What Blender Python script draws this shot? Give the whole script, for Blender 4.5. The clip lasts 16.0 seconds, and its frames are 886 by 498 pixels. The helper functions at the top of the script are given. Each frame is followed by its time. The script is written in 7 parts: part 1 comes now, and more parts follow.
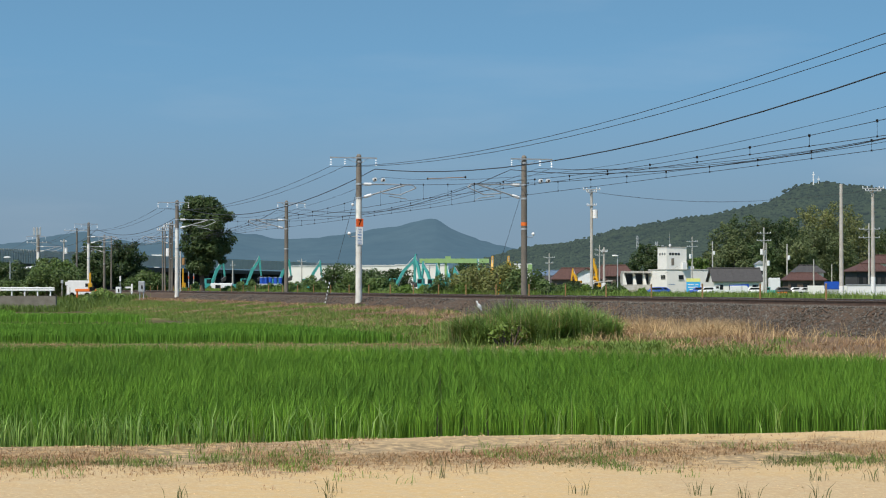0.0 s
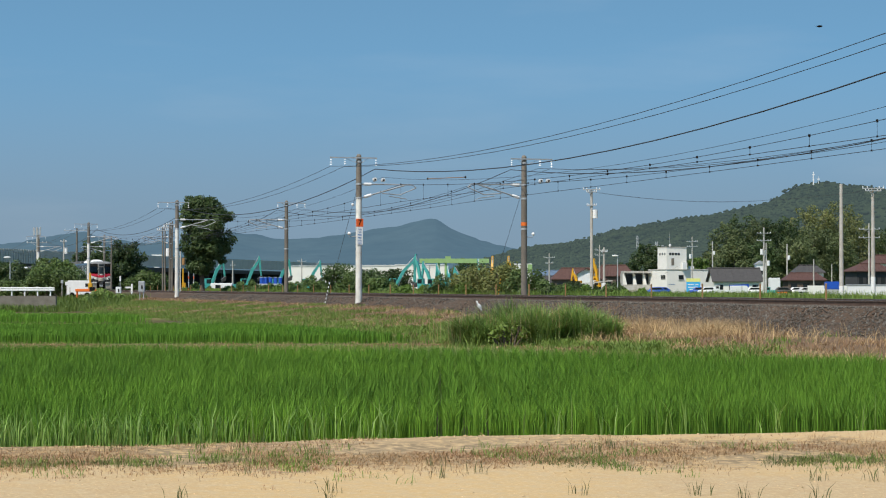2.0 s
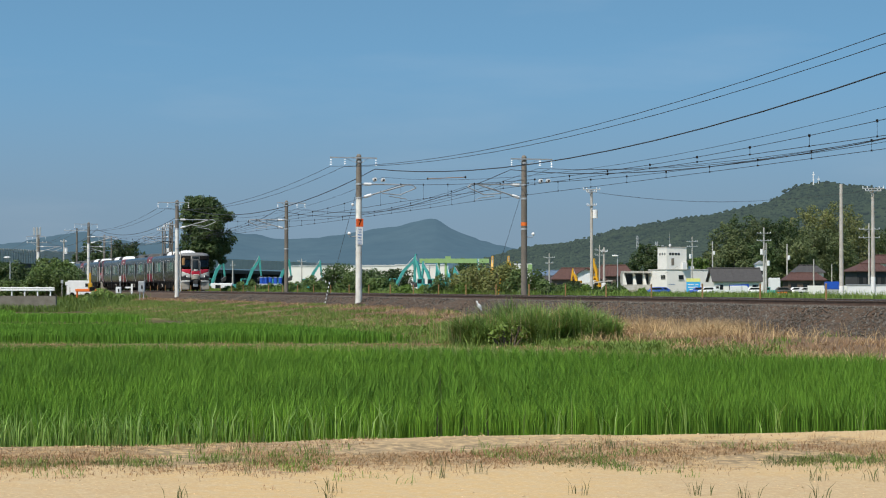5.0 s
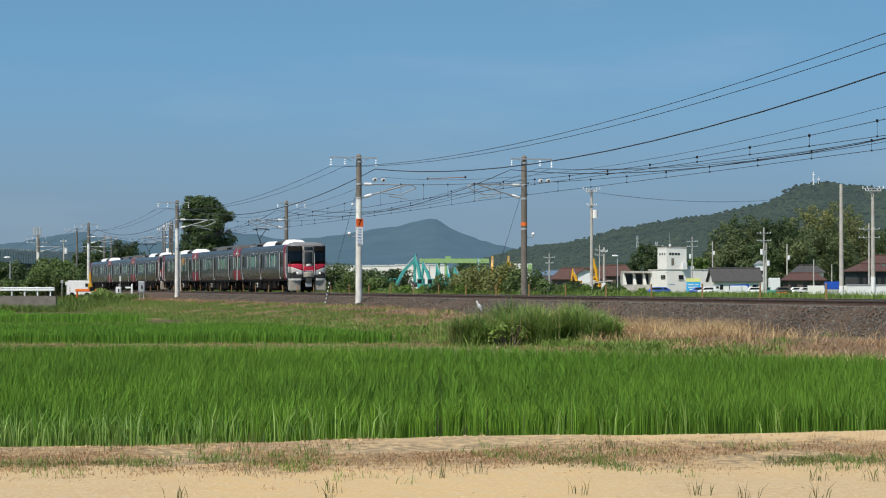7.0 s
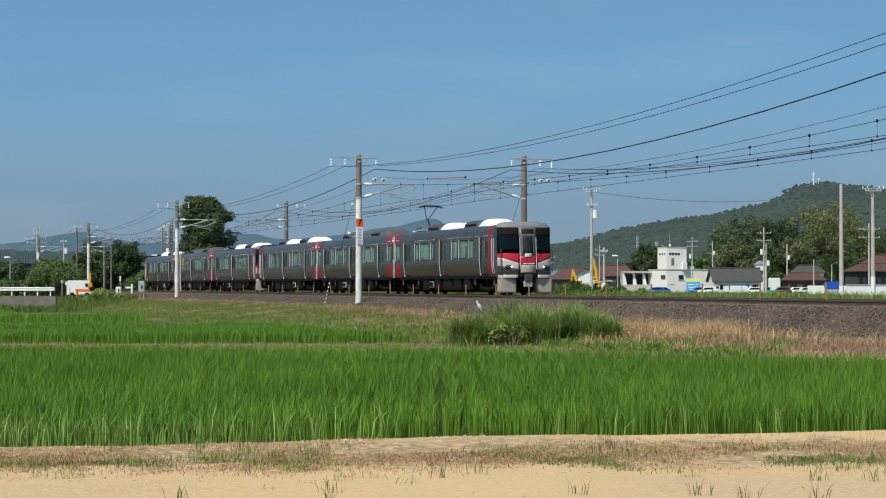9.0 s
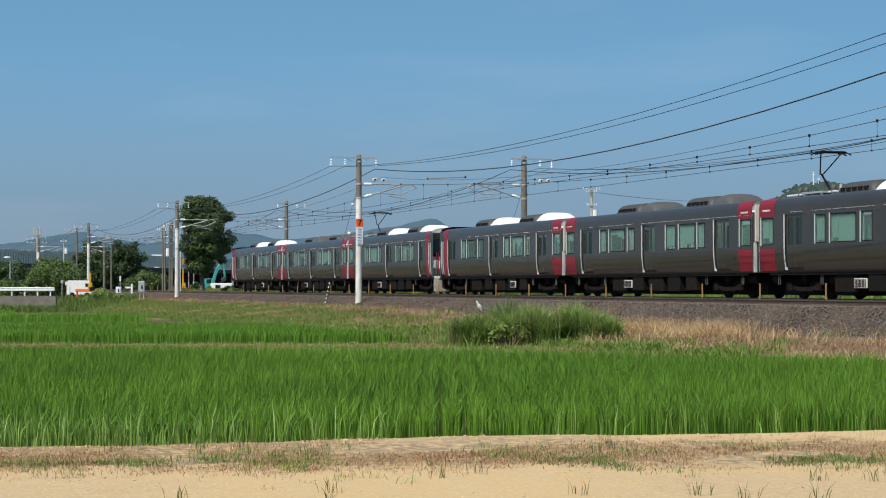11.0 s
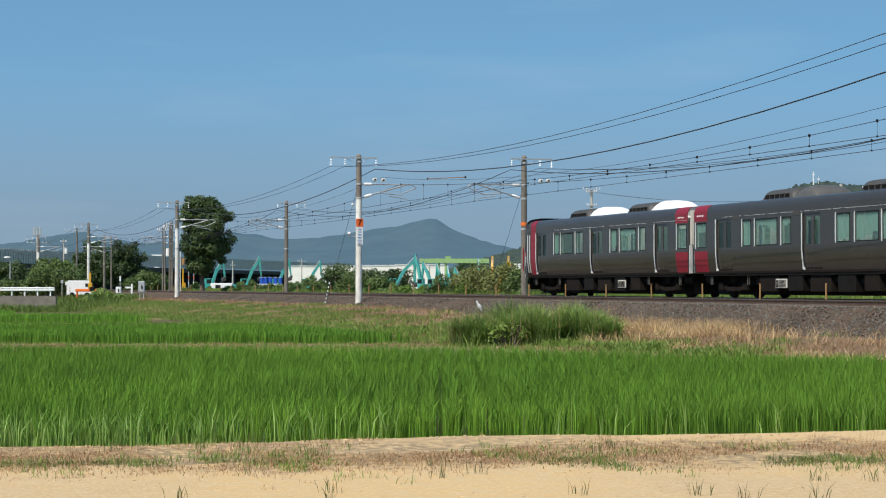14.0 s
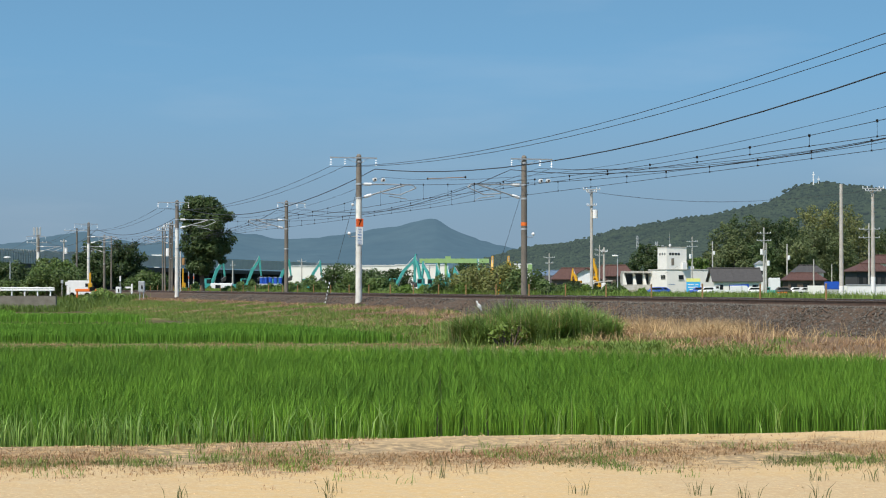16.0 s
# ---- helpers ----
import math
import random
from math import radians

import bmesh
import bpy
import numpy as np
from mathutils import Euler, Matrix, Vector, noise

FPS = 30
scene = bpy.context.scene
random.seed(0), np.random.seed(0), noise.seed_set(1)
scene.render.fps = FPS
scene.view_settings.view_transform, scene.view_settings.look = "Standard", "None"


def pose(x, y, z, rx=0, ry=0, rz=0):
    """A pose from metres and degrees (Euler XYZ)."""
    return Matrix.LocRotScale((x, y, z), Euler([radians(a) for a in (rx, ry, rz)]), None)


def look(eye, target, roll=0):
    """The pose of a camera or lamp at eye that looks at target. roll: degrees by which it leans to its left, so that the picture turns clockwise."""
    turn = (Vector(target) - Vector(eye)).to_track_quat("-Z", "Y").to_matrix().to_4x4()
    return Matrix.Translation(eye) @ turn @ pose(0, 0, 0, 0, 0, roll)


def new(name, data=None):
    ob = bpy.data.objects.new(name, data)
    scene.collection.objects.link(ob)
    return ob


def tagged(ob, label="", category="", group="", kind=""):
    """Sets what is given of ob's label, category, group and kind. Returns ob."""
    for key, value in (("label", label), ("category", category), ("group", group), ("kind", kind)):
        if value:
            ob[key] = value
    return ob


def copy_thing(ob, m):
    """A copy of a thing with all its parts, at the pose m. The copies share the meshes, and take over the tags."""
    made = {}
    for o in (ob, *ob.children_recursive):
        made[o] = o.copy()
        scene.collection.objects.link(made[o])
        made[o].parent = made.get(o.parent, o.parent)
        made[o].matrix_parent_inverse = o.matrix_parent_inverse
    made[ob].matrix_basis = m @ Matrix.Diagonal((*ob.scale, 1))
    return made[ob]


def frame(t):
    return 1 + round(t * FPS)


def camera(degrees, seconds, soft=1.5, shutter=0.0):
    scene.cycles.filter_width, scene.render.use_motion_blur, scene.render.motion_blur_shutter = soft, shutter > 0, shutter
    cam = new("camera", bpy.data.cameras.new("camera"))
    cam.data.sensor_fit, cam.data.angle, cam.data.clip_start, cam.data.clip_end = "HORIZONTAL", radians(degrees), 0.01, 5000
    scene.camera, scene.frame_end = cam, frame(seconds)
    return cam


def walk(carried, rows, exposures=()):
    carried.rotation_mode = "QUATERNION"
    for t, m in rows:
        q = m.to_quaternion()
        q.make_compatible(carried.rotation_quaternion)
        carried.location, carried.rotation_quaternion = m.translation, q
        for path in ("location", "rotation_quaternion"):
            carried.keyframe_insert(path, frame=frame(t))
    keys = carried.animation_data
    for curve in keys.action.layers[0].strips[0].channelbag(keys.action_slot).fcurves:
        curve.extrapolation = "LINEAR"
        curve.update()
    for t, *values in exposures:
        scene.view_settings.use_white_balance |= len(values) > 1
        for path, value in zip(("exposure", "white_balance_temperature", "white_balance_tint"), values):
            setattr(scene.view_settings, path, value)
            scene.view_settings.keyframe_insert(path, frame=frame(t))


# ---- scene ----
cam = camera(25.34, 16.0, soft=1.1)
EYE = (0.0, 0.0, 0.443)
walk(cam, [(0, look(EYE, (0, 100, 2.347))), (16, look(EYE, (0, 100, 2.347)))], [(0, 0.0), (9.2, 0.0), (11.5, 0.06), (13.5, 0.11), (16, 0.14)])

# ---- daylight: clear summer sky, sun behind the camera and a little to its left ----
SUN = Vector((-0.37, -0.47, 0.80)).normalized()
world = bpy.data.worlds.new("sky")
scene.world = world
world.use_nodes = True
wn = world.node_tree.nodes
sky = wn.new("ShaderNodeTexSky")
sky.sky_type = "NISHITA"
sky.sun_disc = False
sky.sun_elevation = math.asin(SUN.z)
sky.sun_rotation = math.atan2(SUN.x, SUN.y)
sky.air_density, sky.dust_density, sky.ozone_density = 1.0, 0.25, 6.0
way = wn.new("ShaderNodeTexCoord")
lift = wn.new("ShaderNodeMapping")
lift.inputs["Location"].default_value = (0, 0, 0.22)
tone = wn.new("ShaderNodeMix")
tone.data_type, tone.blend_type = "RGBA", "MULTIPLY"
tone.inputs[0].default_value = 1.0
tone.inputs[7].default_value = (1.01, 1.195, 1.0, 1)
wl = world.node_tree.links
wl.new(way.outputs["Generated"], lift.inputs[0])
wl.new(lift.outputs[0], sky.inputs[0])
wl.new(sky.outputs[0], tone.inputs[6])
# thin streaks of high cloud
stretch = wn.new("ShaderNodeMapping")
stretch.inputs["Rotation"].default_value = (0, radians(14), 0)
stretch.inputs["Scale"].default_value = (1.6, 1.6, 9.0)
streak = wn.new("ShaderNodeTexNoise")
streak.inputs["Scale"].default_value = 2.6
streak.inputs["Detail"].default_value = 7
thin = wn.new("ShaderNodeMapRange")
thin.inputs[1].default_value, thin.inputs[2].default_value, thin.inputs[4].default_value = 0.56, 0.85, 0.16
veil = wn.new("ShaderNodeMix")
veil.data_type = "RGBA"
veil.inputs[7].default_value = (4.6, 4.9, 5.2, 1)
wl.new(way.outputs["Generated"], stretch.inputs[0])
wl.new(stretch.outputs[0], streak.inputs["Vector"])
wl.new(streak.outputs[0], thin.inputs[0])
wl.new(thin.outputs[0], veil.inputs[0])
# summer haze that thickens towards the horizon all round
height = wn.new("ShaderNodeSeparateXYZ")
thick = wn.new("ShaderNodeMapRange")
thick.interpolation_type = "SMOOTHSTEP"
thick.inputs[1].default_value, thick.inputs[2].default_value = 0.125, 0.015
thick.inputs[3].default_value, thick.inputs[4].default_value = 0.0, 0.92
haze = wn.new("ShaderNodeMix")
haze.data_type = "RGBA"
haze.inputs[7].default_value = (1.60, 2.26, 2.94, 1)
wl.new(way.outputs["Generated"], height.inputs[0])
wl.new(height.outputs[2], thick.inputs[0])
wl.new(thick.outputs[0], haze.inputs[0])
wl.new(tone.outputs[2], haze.inputs[6])
wl.new(haze.outputs[2], veil.inputs[6])
wl.new(veil.outputs[2], wn["Background"].inputs[0])
wn["Background"].inputs[1].default_value = 0.138
sun = new("sun", bpy.data.lights.new("sun", "SUN"))
sun.data.energy, sun.data.angle, sun.data.color = 4.7, radians(0.55), (1.0, 0.935, 0.845)
sun.matrix_world = look((0, 0, 60), Vector((0, 0, 60)) - SUN)

# ---- the railway's own axes: u runs along the far track towards the camera, w to the far side ----
P0 = Vector((6.82, 94.91, 0))
DU = Vector((math.sin(0.299738), -math.cos(0.299738), 0))
DW = Vector((math.cos(0.299738), math.sin(0.299738), 0))
RAILTURN = math.degrees(math.atan2(DU.y, DU.x))


def rail(u, w, z=0.0):
    return P0 + DU * u + DW * w + Vector((0, 0, z))


def railpose(u, w, z=0.0):
    p = rail(u, w, z)
    return pose(p.x, p.y, p.z, 0, 0, RAILTURN)


# ---- materials ----
def mat(name, col, rough=0.8, metal=0.0, var=0.25, scale=3.0, bump=0.0, grain=40.0, col2=None, spec=0.5, rand=0.0):
    """A surface with broad stains and fine grain; col2 is the second colour of the stains."""
    m = bpy.data.materials.new(name)
    m.use_nodes = True
    nt = m.node_tree
    n, l = nt.nodes, nt.links
    b = n["Principled BSDF"]
    b.inputs["Roughness"].default_value = rough
    b.inputs["Metallic"].default_value = metal
    b.inputs["Specular IOR Level"].default_value = spec
    tc = n.new("ShaderNodeTexCoord")
    n1 = n.new("ShaderNodeTexNoise")
    n1.inputs["Scale"].default_value = scale
    n1.inputs["Detail"].default_value = 5
    n2 = n.new("ShaderNodeTexNoise")
    n2.inputs["Scale"].default_value = grain
    n2.inputs["Detail"].default_value = 3
    for q in (n1, n2):
        l.new(tc.outputs["Object"], q.inputs["Vector"])
    mx = n.new("ShaderNodeMix")
    mx.data_type = "RGBA"
    ramp = n.new("ShaderNodeMapRange")
    ramp.inputs[1].default_value, ramp.inputs[2].default_value = 0.35, 0.65
    l.new(n1.outputs[0], ramp.inputs[0])
    l.new(ramp.outputs[0], mx.inputs[0])
    c2 = col2 or tuple(c * (1 - var) for c in col)
    mx.inputs[6].default_value = (*col, 1)
    mx.inputs[7].default_value = (*c2, 1)
    hs = n.new("ShaderNodeHueSaturation")
    mr = n.new("ShaderNodeMapRange")
    mr.inputs[1].default_value, mr.inputs[2].default_value = 0.25, 0.75
    mr.inputs[3].default_value, mr.inputs[4].default_value = 1 - var, 1 + var
    l.new(n2.outputs[0], mr.inputs[0])
    l.new(mx.outputs[2], hs.inputs["Color"])
    if rand:
        oi = n.new("ShaderNodeObjectInfo")
        geo = n.new("ShaderNodeNewGeometry")
        add = n.new("ShaderNodeMath")
        add.operation = "ADD"
        l.new(oi.outputs["Random"], add.inputs[0])
        l.new(geo.outputs["Random Per Island"], add.inputs[1])
        r2 = n.new("ShaderNodeMapRange")
        r2.inputs[2].default_value = 2.0
        r2.inputs[3].default_value, r2.inputs[4].default_value = 1 - rand, 1 + rand
        l.new(add.outputs[0], r2.inputs[0])
        mu = n.new("ShaderNodeMath")
        mu.operation = "MULTIPLY"
        l.new(r2.outputs[0], mu.inputs[0])
        l.new(mr.outputs[0], mu.inputs[1])
        l.new(mu.outputs[0], hs.inputs["Value"])
    else:
        l.new(mr.outputs[0], hs.inputs["Value"])
    l.new(hs.outputs[0], b.inputs["Base Color"])
    if bump:
        bp = n.new("ShaderNodeBump")
        bp.inputs["Strength"].default_value = bump
        bp.inputs["Distance"].default_value = 0.02
        l.new(n2.outputs[0], bp.inputs["Height"])
        l.new(bp.outputs[0], b.inputs["Normal"])
    return m


def leafmat(name, col, col2, rand=0.35, trans=0.35, rough=0.55, scale=0.6, spec=0.3):
    """Leaves and blades: two greens, brightness that varies from leaf to leaf, light shining through."""
    m = mat(name, col, rough, 0, 0.12, scale, 0, 30, col2, spec, rand)
    nt = m.node_tree
    b = nt.nodes["Principled BSDF"]
    tr = nt.nodes.new("ShaderNodeBsdfTranslucent")
    mixs = nt.nodes.new("ShaderNodeMixShader")
    mixs.inputs[0].default_value = trans
    src = b.inputs["Base Color"].links[0].from_socket
    nt.links.new(src, tr.inputs[0])
    nt.links.new(b.outputs[0], mixs.inputs[1])
    nt.links.new(tr.outputs[0], mixs.inputs[2])
    nt.links.new(mixs.outputs[0], nt.nodes["Material Output"].inputs[0])
    return m


def glassmat(name, tint, gloss=0.12, film=None, share_film=0.0):
    m = bpy.data.materials.new(name)
    m.use_nodes = True
    nt = m.node_tree
    n, l = nt.nodes, nt.links
    tr = n.new("ShaderNodeBsdfTransparent")
    tr.inputs[0].default_value = (*tint, 1)
    gl = n.new("ShaderNodeBsdfGlossy")
    gl.inputs["Roughness"].default_value = 0.03
    ms = n.new("ShaderNodeMixShader")
    ms.inputs[0].default_value = gloss + 0.06
    if film:
        df = n.new("ShaderNodeBsdfDiffuse")
        df.inputs[0].default_value = (*film, 1)
        mf = n.new("ShaderNodeMixShader")
        mf.inputs[0].default_value = share_film
        l.new(tr.outputs[0], mf.inputs[1])
        l.new(df.outputs[0], mf.inputs[2])
        tr = mf
    l.new(tr.outputs[0], ms.inputs[1])
    l.new(gl.outputs[0], ms.inputs[2])
    l.new(ms.outputs[0], n["Material Output"].inputs[0])
    return m


M = {}
M["steel_car"] = mat("brushed_steel", (0.044, 0.038, 0.033), 0.22, 0.05, 0.12, 0.8, 0.02, 60, None, 0.55)
M["roof_grey"] = mat("roof_paint", (0.20, 0.20, 0.20), 0.55, 0, 0.15, 1.5)
# Red of the car sides, darkened to carry their shade
M["red"] = mat("red_paint", (0.23, 0.014, 0.026), 0.4, 0, 0.06, 2, 0, 40, None, 0.3)
M["white_cover"] = mat("white_cover", (0.84, 0.84, 0.82), 0.5, 0, 0.05, 3)
M["grey_cover"] = mat("grey_cover", (0.10, 0.092, 0.08), 0.38, 0, 0.15, 3)
M["dark_cover"] = mat("dark_cover", (0.06, 0.057, 0.052), 0.6, 0, 0.2, 3)
M["black"] = mat("black_iron", (0.012, 0.010, 0.008), 0.75, 0, 0.3, 4, 0, 40, None, 0.15)
M["underfloor"] = mat("underfloor_dark", (0.017, 0.013, 0.010), 0.9, 0, 0.3, 3, 0, 40, None, 0.12)
M["silver"] = mat("silver_paint", (0.60, 0.57, 0.52), 0.42, 0.15, 0.05, 2)
M["cream"] = mat("cream_panel", (0.66, 0.62, 0.55), 0.5, 0, 0.08, 2)
# Pale base colour carries the glint that bare steel would reflect
M["steel_bright"] = mat("pale_glint_steel", (0.78, 0.77, 0.74), 0.35, 0.25, 0.05, 5)
M["car_glass"] = glassmat("tinted_window", (0.86, 0.94, 0.90), -0.01, (0.32, 0.50, 0.44), 0.11)
M["door_glass"] = glassmat("door_window", (0.55, 0.70, 0.65), 0.01, (0.06, 0.11, 0.10), 0.10)
M["cab_glass"] = glassmat("cab_window", (0.16, 0.19, 0.19), -0.025)
M["door_paint"] = mat("grey_door_paint", (0.12, 0.115, 0.108), 0.5, 0, 0.08, 2)
M["interior"] = mat("car_interior", (0.55, 0.55, 0.52), 0.7, 0, 0.1, 2)
M["seat"] = mat("seat_moquette", (0.05, 0.06, 0.10), 0.9, 0, 0.2, 8)
M["concrete"] = mat("concrete", (0.50, 0.48, 0.44), 0.85, 0, 0.14, 1.2, 0.2, 25, (0.38, 0.35, 0.30))
M["footing"] = mat("stained_concrete", (0.21, 0.19, 0.155), 0.9, 0, 0.2, 1.2, 0.2, 25, (0.14, 0.125, 0.10))
M["concrete_dark"] = mat("weathered_concrete", (0.20, 0.175, 0.14), 0.9, 0, 0.2, 1.0, 0.2, 25, (0.14, 0.12, 0.10))
M["whitewash"] = mat("whitewashed_concrete", (0.80, 0.78, 0.71), 0.85, 0, 0.10, 1.5, 0.2, 25, (0.58, 0.55, 0.49))
M["galv"] = mat("galvanised_steel", (0.50, 0.51, 0.51), 0.5, 0.5, 0.1, 3)
M["porcelain"] = mat("white_porcelain", (0.86, 0.86, 0.84), 0.25, 0, 0.03, 5)
M["wire"] = mat("weathered_copper_wire", (0.06, 0.06, 0.062), 0.6, 0.4, 0.2, 2)
M["rail_steel"] = mat("rusty_rail", (0.115, 0.072, 0.050), 0.7, 0.4, 0.3, 4)
M["rail_top"] = mat("worn_rail_head", (0.55, 0.53, 0.50), 0.3, 0.9, 0.1, 4)
M["sleeper"] = mat("dusty_concrete_sleeper", (0.15, 0.115, 0.09), 0.9, 0, 0.2, 3, 0.2)
M["post_orange"] = mat("orange_post", (0.40, 0.22, 0.085), 0.6, 0, 0.2, 8)
M["rod_brown"] = mat("weathered_brown_rod", (0.30, 0.20, 0.13), 0.6, 0, 0.2, 8)
M["orange"] = mat("orange_paint", (0.82, 0.17, 0.02), 0.5, 0, 0.08, 3)
M["yellow"] = mat("yellow_paint", (0.66, 0.34, 0.012), 0.45, 0, 0.12, 2)
M["teal"] = mat("teal_paint", (0.07, 0.37, 0.33), 0.45, 0, 0.12, 1.5)
M["lime"] = mat("lime_green_paint", (0.30, 0.46, 0.18), 0.5, 0, 0.1, 1)
M["white"] = mat("white_paint", (0.80, 0.80, 0.78), 0.6, 0, 0.06, 1.5)
M["offwhite"] = mat("off_white_render", (0.84, 0.81, 0.74), 0.8, 0, 0.07, 0.4, 0.1, 10)
M["blue"] = mat("blue_sheet", (0.015, 0.09, 0.48), 0.5, 0, 0.15, 2)
M["cyan"] = mat("light_blue_sign", (0.05, 0.42, 0.80), 0.5, 0, 0.05, 2)
M["sign_yellow"] = mat("pale_yellow_sign", (0.80, 0.78, 0.25), 0.5, 0, 0.05, 2)
M["char"] = mat("charcoal_tiles", (0.072, 0.066, 0.062), 0.7, 0, 0.2, 1.5, 0.2, 8)
M["brown_roof"] = mat("red_brown_tiles", (0.105, 0.050, 0.038), 0.7, 0, 0.2, 1.5, 0.2, 8)
M["brown_wall"] = mat("dark_timber_wall", (0.13, 0.095, 0.07), 0.85, 0, 0.2, 0.8)
M["grey_wall"] = mat("grey_sheet_wall", (0.48, 0.48, 0.47), 0.7, 0, 0.12, 0.3)
M["dark_wall"] = mat("near_black_concrete", (0.05, 0.05, 0.052), 0.9, 0, 0.2, 0.3)
M["window_dark"] = mat("dark_window_glass", (0.02, 0.025, 0.026), 0.1, 0, 0.1, 1, 0, 10, None, 0.3)
M["bark"] = mat("bark", (0.13, 0.10, 0.075), 0.9, 0, 0.3, 6, 0.4)
M["lamp_glass"] = mat("lamp_glass", (0.85, 0.86, 0.84), 0.15, 0, 0.03, 3)
M["sign_orange"] = mat("orange_sign", (0.80, 0.12, 0.015), 0.5, 0, 0.08, 5)
M["sign_blue"] = mat("blue_lettering", (0.04, 0.17, 0.42), 0.6, 0, 0.1, 5)


# ---- mesh helpers ----
def box(bm, c, s, rz=0.0, m=None):
    """A box with centre c and sizes s."""
    mm = Matrix.Translation(c) @ Matrix.Rotation(rz, 4, "Z") @ Matrix.Diagonal((*s, 1))
    if m is not None:
        mm = m @ mm
    return bmesh.ops.create_cube(bm, size=1.0, matrix=mm)["verts"]


def rod(bm, a, b, r0, r1=None, n=8):
    """A straight tapered rod from a to b."""
    a, b = Vector(a), Vector(b)
    d = b - a
    q = d.to_track_quat("Z", "Y").to_matrix().to_4x4()
    bmesh.ops.create_cone(bm, cap_ends=True, segments=n, radius1=r0, radius2=r0 if r1 is None else r1,
                          depth=d.length, matrix=Matrix.Translation((a + b) / 2) @ q)


def ball(bm, c, r, sz=(1, 1, 1), sub=1):
    bmesh.ops.create_icosphere(bm, subdivisions=sub, radius=r, matrix=Matrix.Translation(c) @ Matrix.Diagonal((*sz, 1)))


def prism(bm, pts, x0, x1, axis="x"):
    """Extrudes an outline of (a, b) along one axis: x gives (x, a, b), y gives (a, y, b), z gives (a, b, z)."""
    def p(t, q):
        return {"x": (t, q[0], q[1]), "y": (q[0], t, q[1]), "z": (q[0], q[1], t)}[axis]
    v0 = [bm.verts.new(p(x0, q)) for q in pts]
    v1 = [bm.verts.new(p(x1, q)) for q in pts]
    k = len(pts)
    bm.faces.new(v0)
    bm.faces.new(v1[::-1])
    for i in range(k):
        bm.faces.new((v0[i], v1[i], v1[(i + 1) % k], v0[(i + 1) % k]))
    bmesh.ops.recalc_face_normals(bm, faces=bm.faces[:])


def bevel(bm, w=0.02, seg=2):
    bmesh.ops.bevel(bm, geom=bm.edges[:], offset=w, segments=seg, affect="EDGES", clamp_overlap=True)


def part(name, bm, material, parent=None, label="", smooth=False):
    me = bpy.data.meshes.new(name)
    bm.to_mesh(me)
    bm.free()
    me.materials.append(material)
    if smooth:
        me.shade_smooth()
    ob = new(name, me)
    ob.parent = parent
    if label:
        ob["label"] = label
    return ob


def share(name, mesh, m, parent=None):
    ob = new(name, mesh)
    ob.parent = parent
    ob.matrix_basis = m
    return ob


def thing(name, m, label, category, group="", kind=""):
    ob = new(name)
    ob.matrix_basis = m
    return tagged(ob, label, category, group, kind)


def mesh_np(name, verts, faces, material, parent=None):
    """A mesh from arrays: verts (n, 3), faces (k, 3) or (k, 4)."""
    me = bpy.data.meshes.new(name)
    verts, faces = np.asarray(verts, np.float32), np.asarray(faces, np.int32)
    k, c = faces.shape
    me.vertices.add(len(verts))
    me.vertices.foreach_set("co", verts.ravel())
    me.loops.add(k * c)
    me.loops.foreach_set("vertex_index", faces.ravel())
    me.polygons.add(k)
    me.polygons.foreach_set("loop_start", np.arange(0, k * c, c, dtype=np.int32))
    me.update(calc_edges=True)
    me.materials.append(material)
    ob = new(name, me)
    ob.parent = parent
    return ob


def smoothstep(a, b, x):
    t = np.clip((x - a) / (b - a), 0, 1)
    return t * t * (3 - 2 * t)


def lumps(x, y, scale, seed=0.0):
    """Smooth pseudo-random undulation between about -1 and 1."""
    s = 0
    for k, (fx, fy, ph) in enumerate(((1.0, 0.35, 0.3), (-0.45, 0.9, 1.7), (0.75, -0.7, 4.1), (1.9, 1.3, 2.2), (-1.5, 2.1, 0.9))):
        s = s + np.sin((fx * x + fy * y) / scale * 2.1 + ph + seed * (k + 1.3)) * (0.34, 0.3, 0.26, 0.14, 0.12)[k]
    return s


# ---- the lie of the land ----
def across(x, y):
    """Distance to the far side of the far track's centre line, negative towards the camera."""
    return (x - P0.x) * DW.x + (y - P0.y) * DW.y


PADDY_FRONT = 20.45
PADDY_SKEW = 0.25


def paddy_edge(x):
    return PADDY_FRONT + PADDY_SKEW * np.clip(x, -7, 7) + 0.04 * lumps(x, 0 * x, 0.7, 3.0)


def bank_top(u):
    """Height of the ground at the foot of the ballast: the bank is taller towards the near end."""
    return -0.62 - 0.36 * smoothstep(-12, 22, u)


